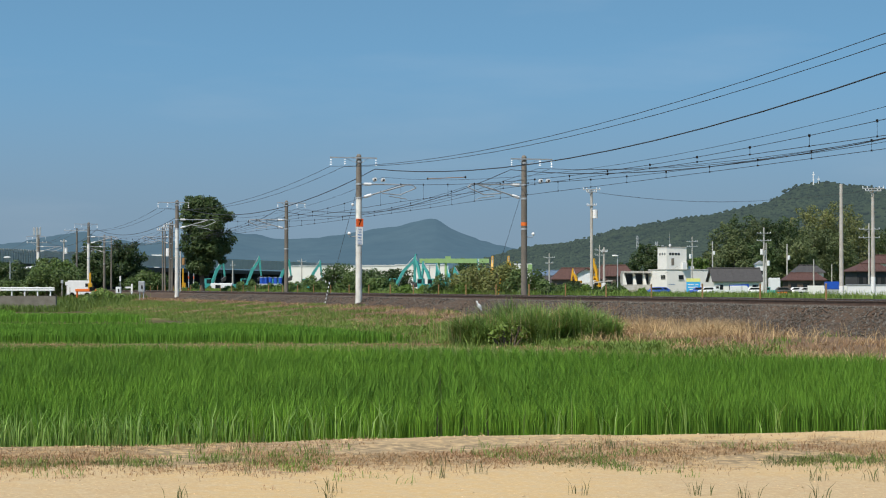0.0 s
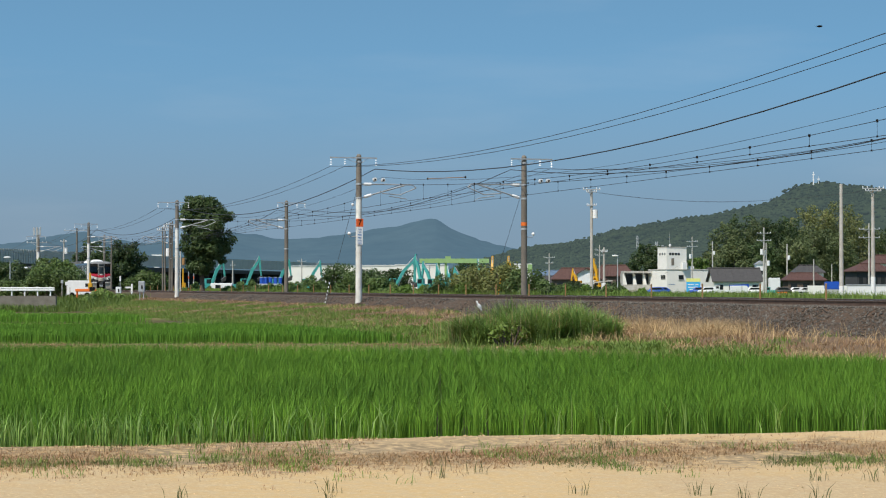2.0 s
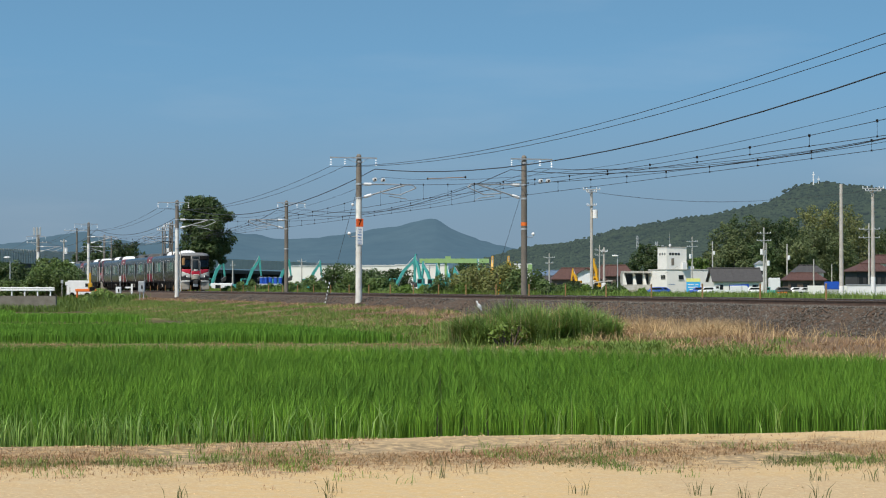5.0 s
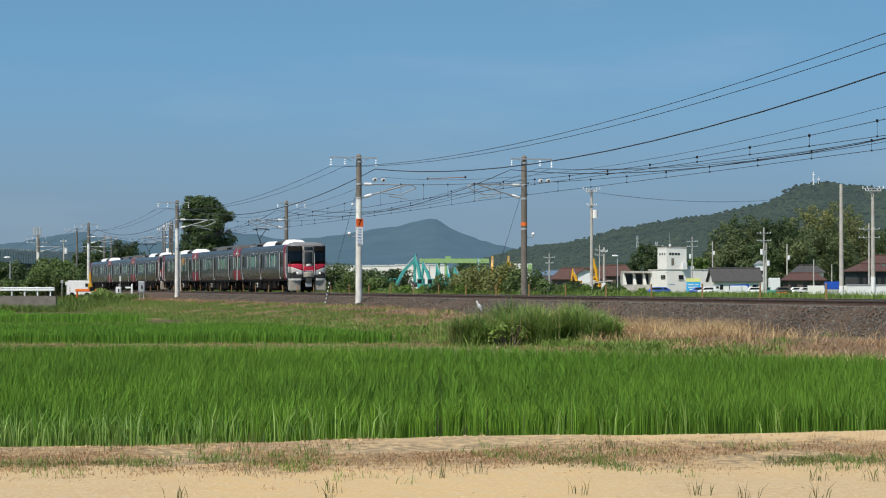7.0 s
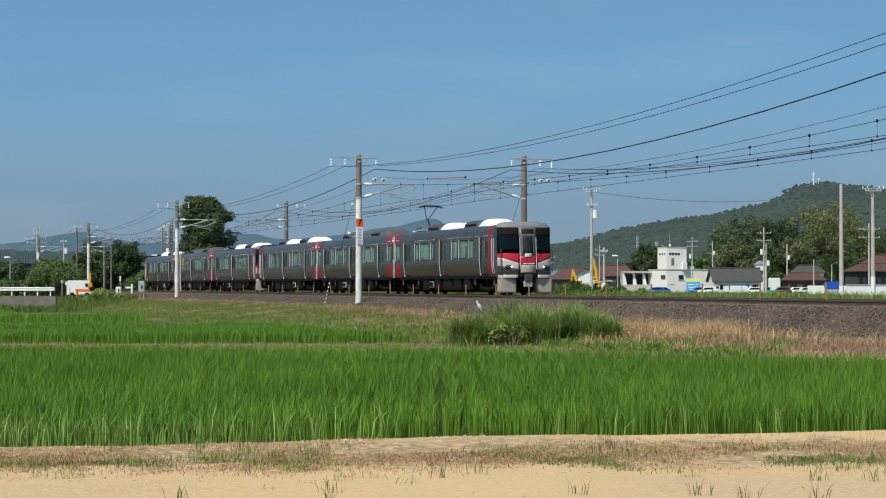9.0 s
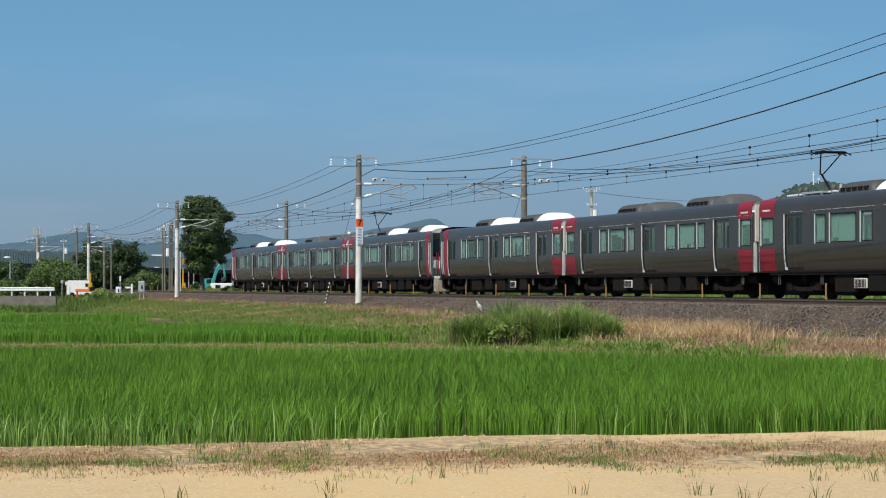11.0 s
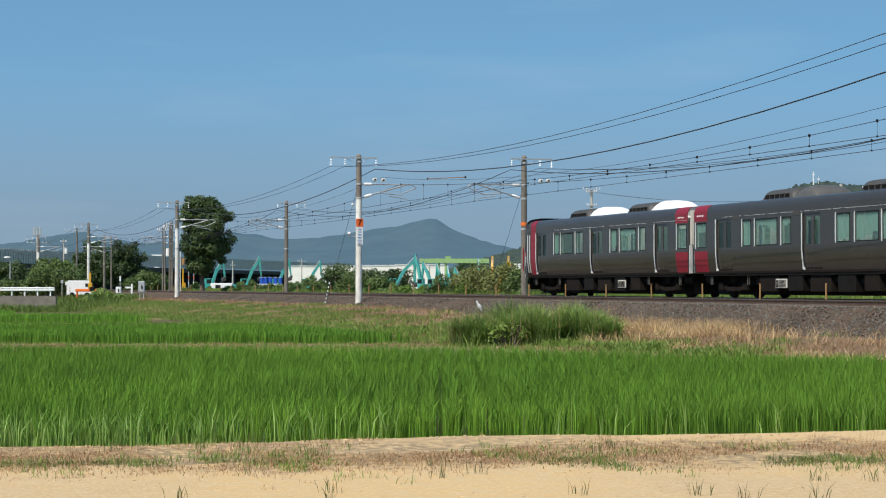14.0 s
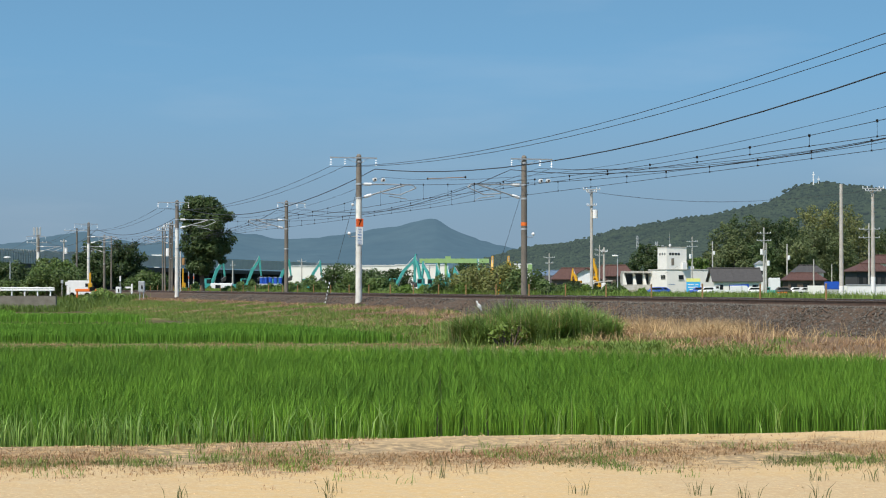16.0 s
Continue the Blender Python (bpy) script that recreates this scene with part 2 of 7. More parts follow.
def land(x, y):
    w = across(x, y)
    low = np.where(y < 60, -1.46, -1.40)
    path = -1.157 + 0.02 * lumps(x, y, 2.0) + 0.012 * lumps(x, y, 0.45, 4.0) + 0.035 * smoothstep(0.7, 0.1, np.abs(y - paddy_edge(x) + 0.35))
    front = smoothstep(0.15, 0.75, y - paddy_edge(x))
    z = path * (1 - front) + low * front
    # bund and grass verge between the fields and the line
    bund = smoothstep(46.5, 47.5, y) * smoothstep(61.2, 60.4, y)
    z = z + bund * 0.10
    bund3 = smoothstep(81.5, 82.5, y) * smoothstep(97.5, 96.5, y) + smoothstep(107.5, 108, y) * smoothstep(112, 111.5, y)
    z = z + bund3 * 0.06
    # embankment
    e = smoothstep(-17.5, -6.4, w)
    top = bank_top((x - P0.x) * DU.x + (y - P0.y) * DU.y)
    z = z * (1 - e) + top * e + 0.05 * lumps(x, y, 1.6, 2.0) * e * (w < -6.2)
    # far side
    z = z + smoothstep(3, 6, w) * (-0.47 - top) - 0.45 * smoothstep(10, 200, w)
    return z


def ground_height(x, y):
    return float(land(np.array([float(x)]), np.array([float(y)]))[0])


def groundmat():
    """One ground in zones: pale sandy path, wet soil below the rice, grassed bank with dry straw, far fields."""
    m = bpy.data.materials.new("ground_soil_and_turf")
    m.use_nodes = True
    nt = m.node_tree
    n, l = nt.nodes, nt.links
    b = n["Principled BSDF"]
    b.inputs["Roughness"].default_value = 0.95
    b.inputs["Specular IOR Level"].default_value = 0.1
    geo = n.new("ShaderNodeNewGeometry")
    sep = n.new("ShaderNodeSeparateXYZ")
    l.new(geo.outputs["Position"], sep.inputs[0])

    def noise_tex(scale, detail=5):
        q = n.new("ShaderNodeTexNoise")
        q.inputs["Scale"].default_value = scale
        q.inputs["Detail"].default_value = detail
        l.new(geo.outputs["Position"], q.inputs["Vector"])
        return q.outputs[0]

    def math_n(op, a, b2, c=None):
        q = n.new("ShaderNodeMath")
        q.operation = op
        for i, v in enumerate((a, b2, c)):
            if v is None:
                continue
            if isinstance(v, (int, float)):
                q.inputs[i].default_value = v
            else:
                l.new(v, q.inputs[i])
        return q.outputs[0]

    def ramp(v, a, b2):
        q = n.new("ShaderNodeMapRange")
        q.inputs[1].default_value, q.inputs[2].default_value = a, b2
        l.new(v, q.inputs[0])
        return q.outputs[0]

    def mixc(f, a, b2):
        q = n.new("ShaderNodeMix")
        q.data_type = "RGBA"
        l.new(f, q.inputs[0])
        for i, v in ((6, a), (7, b2)):
            if isinstance(v, tuple):
                q.inputs[i].default_value = (*v, 1)
            else:
                l.new(v, q.inputs[i])
        return q.outputs[2]

    broad, mid, fine, tiny = noise_tex(0.35), noise_tex(1.6), noise_tex(9), noise_tex(60, 3)
    sand = mixc(ramp(broad, 0.4, 0.62), (0.55, 0.375, 0.18), (0.48, 0.34, 0.19))
    sand = mixc(ramp(fine, 0.42, 0.75), sand, (0.51, 0.39, 0.24))
    sand = mixc(ramp(noise_tex(26), 0.5, 0.72), sand, (0.62, 0.465, 0.265))
    sand = mixc(ramp(tiny, 0.55, 0.75), sand, (0.44, 0.315, 0.165))
    # dry thatch along the path's edge
    verge = math_n("SUBTRACT", sep.outputs[1], math_n("MULTIPLY", sep.outputs[0], 0.075))
    verge = math_n("ADD", verge, math_n("MULTIPLY", math_n("SUBTRACT", mid, 0.5), 2.4))
    vm = math_n("MULTIPLY", ramp(verge, 17.2, 17.9), ramp(verge, 20.5, 19.8))
    vm = math_n("MULTIPLY", vm, ramp(fine, 0.38, 0.56))
    sand = mixc(vm, sand, (0.27, 0.20, 0.12))
    turf = mixc(ramp(mid, 0.40, 0.58), (0.12, 0.17, 0.04), (0.30, 0.21, 0.11))
    turf = mixc(ramp(broad, 0.46, 0.60), turf, (0.25, 0.135, 0.075))
    turf = mixc(ramp(noise_tex(5.0), 0.5, 0.66), turf, (0.27, 0.165, 0.09))
    turf = mixc(ramp(tiny, 0.3, 0.8), turf, (0.08, 0.10, 0.03))
    along = math_n("ADD", math_n("MULTIPLY", sep.outputs[0], DW.x), math_n("MULTIPLY", sep.outputs[1], DW.y))
    along = math_n("SUBTRACT", along, P0.x * DW.x + P0.y * DW.y)
    along = math_n("ADD", along, math_n("MULTIPLY", math_n("SUBTRACT", mid, 0.5), 5.0))
    bare = math_n("MULTIPLY", ramp(along, -12.6, -10.2), ramp(along, 3.0, -3.0))
    turf = mixc(bare, turf, mixc(ramp(fine, 0.35, 0.65), (0.115, 0.073, 0.048), (0.225, 0.150, 0.093)))
    mud = (0.05, 0.055, 0.025)
    inpaddy = ramp(math_n("SUBTRACT", sep.outputs[1], math_n("MULTIPLY", math_n("MINIMUM", math_n("MAXIMUM", sep.outputs[0], -7), 7), PADDY_SKEW)), PADDY_FRONT + 0.12, PADDY_FRONT + 0.45)
    onbank = ramp(sep.outputs[2], -1.43, -1.36)
    c = mixc(onbank, mud, turf)
    c = mixc(inpaddy, sand, c)
    farf = ramp(sep.outputs[1], 200, 320)
    c = mixc(farf, c, mixc(ramp(noise_tex(0.02), 0.45, 0.6), (0.09, 0.13, 0.04), (0.16, 0.15, 0.09)))
    l.new(c, b.inputs["Base Color"])
    bp = n.new("ShaderNodeBump")
    bp.inputs["Strength"].default_value = 0.35
    bp.inputs["Distance"].default_value = 0.03
    l.new(math_n("ADD", fine, math_n("MULTIPLY", tiny, 0.4)), bp.inputs["Height"])
    l.new(bp.outputs[0], b.inputs["Normal"])
    return m


def build_ground():
    xs = np.concatenate([-np.geomspace(4500, 46, 26), np.arange(-45, 45.1, 0.45), np.geomspace(46, 4500, 26)])
    ys = np.concatenate([-np.geomspace(4000, 3, 14), np.arange(-2, 12, 2.0), np.arange(12, 26, 0.16), np.arange(26, 170, 0.6), np.geomspace(171, 4600, 50)])
    gx, gy = np.meshgrid(xs, ys)
    gz = land(gx, gy)
    i = np.arange(len(ys) - 1)[:, None] * len(xs) + np.arange(len(xs) - 1)[None]
    f = np.stack([i, i + 1, i + 1 + len(xs), i + len(xs)], -1).reshape(-1, 4)
    g = mesh_np("ground", np.stack([gx, gy, gz], -1).reshape(-1, 3), f, groundmat())
    g.data.shade_smooth()
    tagged(g, "sandy farm path, muddy paddy soil and grassy railway bank", "ground", kind="structure")


build_ground()


# ---- railway: ballast, sleepers, rails ----
def build_track():
    prof = [(-7.3, -0.75), (-6.0, -0.22), (-5.3, -0.19), (-2.3, -0.19), (-1.9, -0.23), (-1.5, -0.19), (1.6, -0.19), (2.2, -0.22), (3.6, -0.75)]
    us = np.concatenate([np.arange(-60, 60, 0.22), np.array([70., 90., 120., 300.])])
    us = np.concatenate([np.array([-520., -400., -300., -220., -160., -120., -100., -80.]), us])
    pw, pz = np.array([p[0] for p in prof]), np.array([p[1] for p in prof])
    ws = np.linspace(-7.5, 3.6, 60)
    gu, gw = np.meshgrid(us, ws, indexing="ij")
    gz = np.interp(gw, pw, pz)
    sl = np.clip((-5.6 - gw) / 1.9, 0, 1)
    gz = np.where(gw < -5.6, -0.21 * (1 - sl) + (bank_top(gu) - 0.14) * sl, gz) + 0.008 * np.random.randn(*gu.shape) + 0.025 * lumps(gu, gw, 1.6)
    p = np.array(P0)[None, None] + gu[..., None] * np.array(DU) + gw[..., None] * np.array(DW)
    p[..., 2] = gz
    i = np.arange(len(us) - 1)[:, None] * len(ws) + np.arange(len(ws) - 1)[None]
    f = np.stack([i, i + 1, i + 1 + len(ws), i + len(ws)], -1).reshape(-1, 4)
    M["ballast"] = mat("crushed_stone_ballast", (0.075, 0.055, 0.040), 0.95, 0, 0.35, 1.4, 0.8, 22, (0.11, 0.070, 0.046), 0.2)
    g = mesh_np("ballast", p.reshape(-1, 3), f, M["ballast"])
    tagged(g, "rust-stained crushed stone ballast bed of the railway", "ballast", kind="structure")
    # loose stones on the near shoulder
    rng = np.random.default_rng(4)
    k = 40000
    u = np.where(rng.random(k) < 0.72, rng.uniform(2, 54, k), rng.uniform(-75, 2, k))
    w = np.where(rng.random(k) < 0.55, rng.uniform(-7.55, -5.2, k), rng.uniform(-5.2, 2.6, k))
    sl = np.clip((-5.6 - w) / 1.9, 0, 1)
    z = np.where(w < -5.6, -0.21 * (1 - sl) + (bank_top(u) - 0.14) * sl, np.interp(w, pw, pz)) + 0.012
    r = rng.uniform(0.016, 0.052, k)
    base = np.array([(1, 0, 0), (0, 1, 0), (-1, 0, 0), (0, -1, 0), (0, 0, 1), (0, 0, -1)], float)
    ff = np.array([(0, 1, 4), (1, 2, 4), (2, 3, 4), (3, 0, 4), (1, 0, 5), (2, 1, 5), (3, 2, 5), (0, 3, 5)])
    v = base[None] * r[:, None, None] * rng.uniform(0.6, 1.3, (k, 6, 1)) + rng.normal(0, 0.006, (k, 6, 3))
    c = np.array(P0)[None] + u[:, None] * np.array(DU) + w[:, None] * np.array(DW)
    c[:, 2] = z
    v = v + c[:, None]
    fa = (ff[None] + 6 * np.arange(k)[:, None, None]).reshape(-1, 3)
    M["stone"] = mat("ballast_stone", (0.130, 0.124, 0.110), 0.9, 0, 0.25, 6, 0, 40, (0.088, 0.066, 0.050), 0.2, 0.95)
    st = mesh_np("ballast_stones", v.reshape(-1, 3), fa, M["stone"])
    tagged(st, "loose grey and rust-brown ballast stones on the shoulder", "stones", kind="stuff")
    # sleepers
    vs, fs = [], []
    cube = np.array([(x, y, zz) for x in (-.11, .11) for y in (-1.0, 1.0) for zz in (-.12, .0)])
    cf = np.array([(0, 1, 3, 2), (4, 6, 7, 5), (0, 4, 5, 1), (2, 3, 7, 6), (0, 2, 6, 4), (1, 5, 7, 3)])
    for w0 in (-3.8, 0.0):
        for j in range(430):
            uu = 46 - 0.62 * j
            q = cube.copy()
            q[:, 2] -= 0.158
            pts = np.array(P0)[None] + (uu + q[:, :1]) * np.array(DU) + (w0 + q[:, 1:2]) * np.array(DW)
            pts[:, 2] = q[:, 2]
            fs.append(cf + 8 * len(vs))
            vs.append(pts)
    s = mesh_np("sleepers", np.concatenate(vs), np.concatenate(fs), M["sleeper"])
    tagged(s, "dust-brown concrete sleepers bedded in the ballast", "sleepers", kind="stuff")
    out = [(-.0635, -.153), (-.0635, -.14), (-.012, -.12), (-.012, -.045), (-.0325, -.035), (-.0325, -.003), (-.026, .0), (.026, .0), (.0325, -.003), (.0325, -.035), (.012, -.045), (.012, -.12), (.0635, -.14), (.0635, -.153)]
    for w0 in (-3.8, 0.0):
        for g in (-0.5335, 0.5335):
            t = thing("rail", railpose(0, w0 + g), "rust-brown steel running rail with a worn bright head", "rail", "rails of both tracks")
            bm = bmesh.new()
            prism(bm, out, -480, 200)
            part("rail_web", bm, M["rail_steel"], t)
            bm = bmesh.new()
            box(bm, (-140, 0, 0.001), (680, 0.045, 0.004))
            part("rail_head", bm, M["rail_top"], t, "worn bright running surface")


build_track()


# ---- the train ----
HALF = 1.45


def wall(bm, x0, x1, z0, z1, holes, y, thick=0.05):
    """An upright sheet along x with rectangular openings (xa, xb, za, zb) and their reveals."""
    xs = sorted({x0, x1, *[h[0] for h in holes], *[h[1] for h in holes]})
    zs = sorted({z0, z1, *[q for q in (1.0, 1.1, 1.22, 1.35, 1.5, 1.65, 1.8) if z0 < q < z1], *[h[2] for h in holes], *[h[3] for h in holes]})
    sgn = 1 if y > 0 else -1
    for a, b in zip(xs, xs[1:]):
        for c, d in zip(zs, zs[1:]):
            if any(h[0] <= a and b <= h[1] and h[2] <= c and d <= h[3] for h in holes):
                continue
            q = [bm.verts.new(p) for p in ((a, y, c), (b, y, c), (b, y, d), (a, y, d))]
            bm.faces.new(q if sgn < 0 else q[::-1])
    yi = y - sgn * thick
    for a, b, c, d in holes:
        for p, q in (((a, c), (b, c)), ((b, c), (b, d)), ((b, d), (a, d)), ((a, d), (a, c))):
            bm.faces.new([bm.verts.new(v) for v in ((p[0], y, p[1]), (q[0], y, q[1]), (q[0], yi, q[1]), (p[0], yi, p[1]))])


def slice_z(bm):
    """Cuts that let an upright strip follow the curved side."""
    for z in (1.1, 1.22, 1.35, 1.5, 1.65, 1.8):
        bmesh.ops.bisect_plane(bm, geom=bm.verts[:] + bm.edges[:] + bm.faces[:], plane_co=(0, 0, z), plane_no=(0, 0, 1))


DOORS = (2.95, 10.15, 17.3)
PANES = ((4.56, 5.29), (5.61, 7.41), (7.72, 8.49), (11.75, 12.72), (13.05, 14.62), (14.83, 15.53))
PLAN = [(9.10, 1.45), (9.40, 1.43), (9.58, 1.33), (9.70, 1.08), (9.78, 0.72), (9.82, 0.36), (9.83, 0.0)]


def nose_x(y, z):
    """How far forward the cab's face stands at this half-width and height."""
    py = [p[1] for p in PLAN][::-1]
    px = [p[0] for p in PLAN][::-1]
    return float(np.interp(abs(y), py, px)) - 0.10 * max(0.0, z - 1.9) ** 1.6


def nose_panel(name, ys, z_lo, z_hi, material, parent, off=0.0, label="", thick=0.05, sm=True):
    """A bent panel of the cab's face between two heights, each a number or a function of y."""
    bm = bmesh.new()
    lo = z_lo if callable(z_lo) else (lambda y: z_lo)
    hi = z_hi if callable(z_hi) else (lambda y: z_hi)
    grid = []
    k = 5
    for y in ys:
        col = []
        for j in range(k + 1):
            z = lo(y) + (hi(y) - lo(y)) * j / k
            col.append((nose_x(y, z) + off, y, z))
        grid.append(col)
    fr = [[bm.verts.new(p) for p in c] for c in grid]
    bk = [[bm.verts.new((p[0] - thick, p[1], p[2])) for p in c] for c in grid]
    for a in range(len(ys) - 1):
        for j in range(k):
            bm.faces.new((fr[a][j], fr[a + 1][j], fr[a + 1][j + 1], fr[a][j + 1]))
            bm.faces.new((bk[a][j + 1], bk[a + 1][j + 1], bk[a + 1][j], bk[a][j]))
        bm.faces.new((fr[a][0], bk[a][0], bk[a + 1][0], fr[a + 1][0]))
        bm.faces.new((fr[a][k], fr[a + 1][k], bk[a + 1][k], bk[a][k]))
    for a in (0, -1):
        for j in range(k):
            bm.faces.new((fr[a][j], fr[a][j + 1], bk[a][j + 1], bk[a][j]))
    bmesh.ops.recalc_face_normals(bm, faces=bm.faces[:])
    return part(name, bm, material, parent, label, sm)


def span(a, b, k=6):
    return [a + (b - a) * i / k for i in range(k + 1)]


def train_car(kind):
    """kind: front (cab towards the camera, pantograph), middle, rear (cab at the other end)."""
    cab = {"front": 1, "middle": 0, "rear": -1}[kind]
    words = {"front": "grey steel train car with red driving cab and raised pantograph",
             "middle": "grey steel intermediate train car with red end panels",
             "rear": "grey steel train car with red driving cab at its tail"}[kind]
    blind = random.Random(len(kind))
    t = thing("train_car", Matrix(), words, "train car", "cars of the train")
    # d: distance from the plain coupled end; sx turns it into x
    end = -cab if cab else -1

    def sx(dist):
        return end * (9.98 - dist)

    L0, L1 = -9.72, 9.72
    if cab > 0:
        L1 = 9.36
    if cab < 0:
        L0 = -9.36
    doors = DOORS if cab else (2.95, 10.0, 17.05)
    panes = list(PANES) + [(0.42, 1.38)] + ([] if cab else [(18.62, 19.56)])
    holes_w = [tuple(sorted((sx(a), sx(b)))) + (1.92, 2.90) for a, b in panes]
    holes_d = [tuple(sorted((sx(c - 0.66), sx(c + 0.66)))) + (1.02, 2.97) for c in doors]
    reds = [(0.30, 1.50)] + ([] if cab else [(18.48, 19.68)])
    for side in (-1, 1):
        y = side * HALF
        bm = bmesh.new()
        wall(bm, L0, L1, 0.92, 3.05, holes_w + holes_d, y)
        part("side_wall", bm, M["steel_car"], t, "brushed grey steel side")
        bm = bmesh.new()
        wall(bm, L0 + 0.05, L1 - 0.05, 1.12, 3.05, holes_w + [(a, b, 1.3, d) for a, b, c, d in holes_d], y - side * 0.12, 0.01)
        part("inner_lining", bm, M["interior"], t, "pale inner lining")
        for a, b, c, d in holes_w:
            bm = bmesh.new()
            box(bm, ((a + b) / 2, y - side * 0.03, (c + d) / 2), (b - a - 0.02, 0.012, d - c - 0.02))
            pane = part("window", bm, M["car_glass"], t, "green-tinted window pane")
            # Trim on one side only; its pale colour stands for the caught light
            bm = bmesh.new()
            box(bm, (a - 0.012, y + side * 0.008, (c + d) / 2), (0.05, 0.022, d - c + 0.05))
            part("window_trim", bm, M["steel_bright"], pane, "steel edge strip, pale to carry its glint")
            bm = bmesh.new()
            box(bm, (b - 0.02, y - side * 0.012, (c + d) / 2), (0.05, 0.03, d - c))
            box(bm, ((a + b) / 2, y - side * 0.012, c + 0.015), (b - a, 0.03, 0.03))
            box(bm, ((a + b) / 2, y - side * 0.012, d - 0.015), (b - a, 0.03, 0.03))
            part("window_seal", bm, M["black"], pane, "black rubber seal")
            drop = blind.choice((0.0, 0.0, 0.35, 0.8, 0.95))
            if drop and side < 0:
                bm = bmesh.new()
                k = max(2, int((b - a) / 0.42))
                for j in range(k):
                    lo = d - (d - c) * min(0.97, max(0.2, drop + blind.uniform(-0.12, 0.12)))
                    w = (b - a) / k
                    box(bm, (a + w * (j + 0.5), y - side * (0.07 + 0.012 * (j % 2)), (lo + d) / 2), (w - 0.025, 0.012, d - lo))
                part("roller_blind", bm, M["blind"], pane, "grey-green roller blind")
        for a, b, c, d in holes_d:
            mid = (a + b) / 2
            for p, q in ((a + 0.01, mid - 0.006), (mid + 0.006, b - 0.01)):
                bm = bmesh.new()
                wall(bm, p, q, c, d, [(p + 0.13, q - 0.10, 1.90, 2.86)], y - side * 0.045, 0.03)
                leaf = part("door_leaf", bm, M["steel_car"], t, "grey sliding door leaf")
                bm = bmesh.new()
                box(bm, ((p + q) / 2 + 0.015, y - side * 0.07, 2.38), (q - p - 0.25, 0.01, 0.94))
                part("door_window", bm, M["door_glass"], leaf)
            # Strip on the sunward door edge only, its highlight put into the colour
            bm = bmesh.new()
            box(bm, (a - 0.03, y + side * 0.014, 2.02), (0.055, 0.03, 1.92))
            bevel(bm, 0.008, 1)
            slice_z(bm)
            strip = part("door_edge_strip", bm, M["steel_bright"], t, "steel door edge strip with its glint put into a pale colour")
            bm = bmesh.new()
            box(bm, (a - 0.0, y + side * 0.02, 1.06), (0.14, 0.04, 0.09))
            part("step_plate", bm, M["white_cover"], strip)
        for a, b in reds:
            p, q = sorted((sx(a), sx(b)))
            for c, d in ((0.925, 1.79), (2.94, 3.05)):
                bm = bmesh.new()
                wall(bm, p, q, c, d, [], y + side * 0.004)
                part("red_panel", bm, M["red"], t, "dark red end panel")
            bm = bmesh.new()
            shoulder(bm, p, q, side, 0.012)
            part("red_panel", bm, M["red"], t, "dark red end panel")
            w0 = sx(0.9) if (a < 5) else sx(19.1)
            for j in range(4):
                bm = bmesh.new()
                box(bm, (w0 - 0.3 + j * 0.16, y + side * 0.006, 3.16), (0.11, 0.014, 0.06))
                part("lettering_bar", bm, M["white_cover"], t, "pale lettering")
        if cab:
            p, q = sorted((sx(17.98), sx(18.72)))
            bm = bmesh.new()
            wall(bm, p, q, 0.925, 3.05, [], y + side * 0.004)
            shoulder(bm, p, q, side, 0.012)
            part("red_band", bm, M["red"], t, "upright dark red band behind the cab")
            for e in (18.76, 19.04):
                bm = bmesh.new()
                rod(bm, (sx(e), y + side * 0.05, 1.1), (sx(e), y + side * 0.05, 2.9), 0.022, n=6)
                slice_z(bm)
                part("handrail", bm, M["steel_bright"], t)
            bm = bmesh.new()
            box(bm, (sx(18.82), y + side * 0.004, 2.45), (0.16, 0.01, 0.75))
            part("cab_door_window", bm, M["window_dark"], t)
        # line number and small plates
        for dist in (4.0, 8.9):
            bm = bmesh.new()
            box(bm, (sx(dist), y + side * 0.005, 3.0), (0.5, 0.01, 0.16))
            part("destination_plate", bm, M["dark_cover"], t)
    # roof
    bm = bmesh.new()
    arc = [(-y, z) for y, z in SHOULDER[2:]] + [(0, 3.635)] + [(y, z) for y, z in SHOULDER[2:][::-1]]
    prism(bm, arc, L0, L1)
    part("roof", bm, M["roof_grey"], t, "grey painted roof")
    for side in (-1, 1):
        bm = bmesh.new()
        shoulder(bm, L0, L1, side, 0.006)
        part("roof_shoulder", bm, M["steel_car"], t)
    bm = bmesh.new()
    box(bm, ((L0 + L1) / 2, 0, 3.2), (L1 - L0 - 0.2, 2.6, 0.06))
    part("ceiling", bm, M["ceiling_glow"], t, "pale car ceiling made to glow to brighten the inside")
    bm = bmesh.new()
    prism(bm, [(-1.36, 0.93), (-1.36, 1.10), (1.36, 1.10), (1.36, 0.93)], L0, L1)
    part("floor", bm, M["underfloor"], t)
    for x in (L0, L1):
        if (cab > 0 and x == L1) or (cab < 0 and x == L0):
            continue
        bm = bmesh.new()
        box(bm, (x, 0, 2.05), (0.05, 2.88, 2.2))
        part("end_wall", bm, M["dark_cover"], t)
        s = 1 if x > 0 else -1
        bm = bmesh.new()
        box(bm, (x + s * 0.13, 0, 2.05), (0.22, 1.1, 2.05))
        part("gangway", bm, M["black"], t, "black folded gangway")
        for side in (-1, 1):
            bm = bmesh.new()
            box(bm, (x + s * 0.10, side * 1.30, 2.75), (0.10, 0.16, 1.35))
            part("gutter_pipe", bm, M["cream"], t, "pale upright gutter pipe")
            bm = bmesh.new()
            box(bm, (x + s * 0.06, side * 1.36, 1.5), (0.06, 0.12, 1.1))
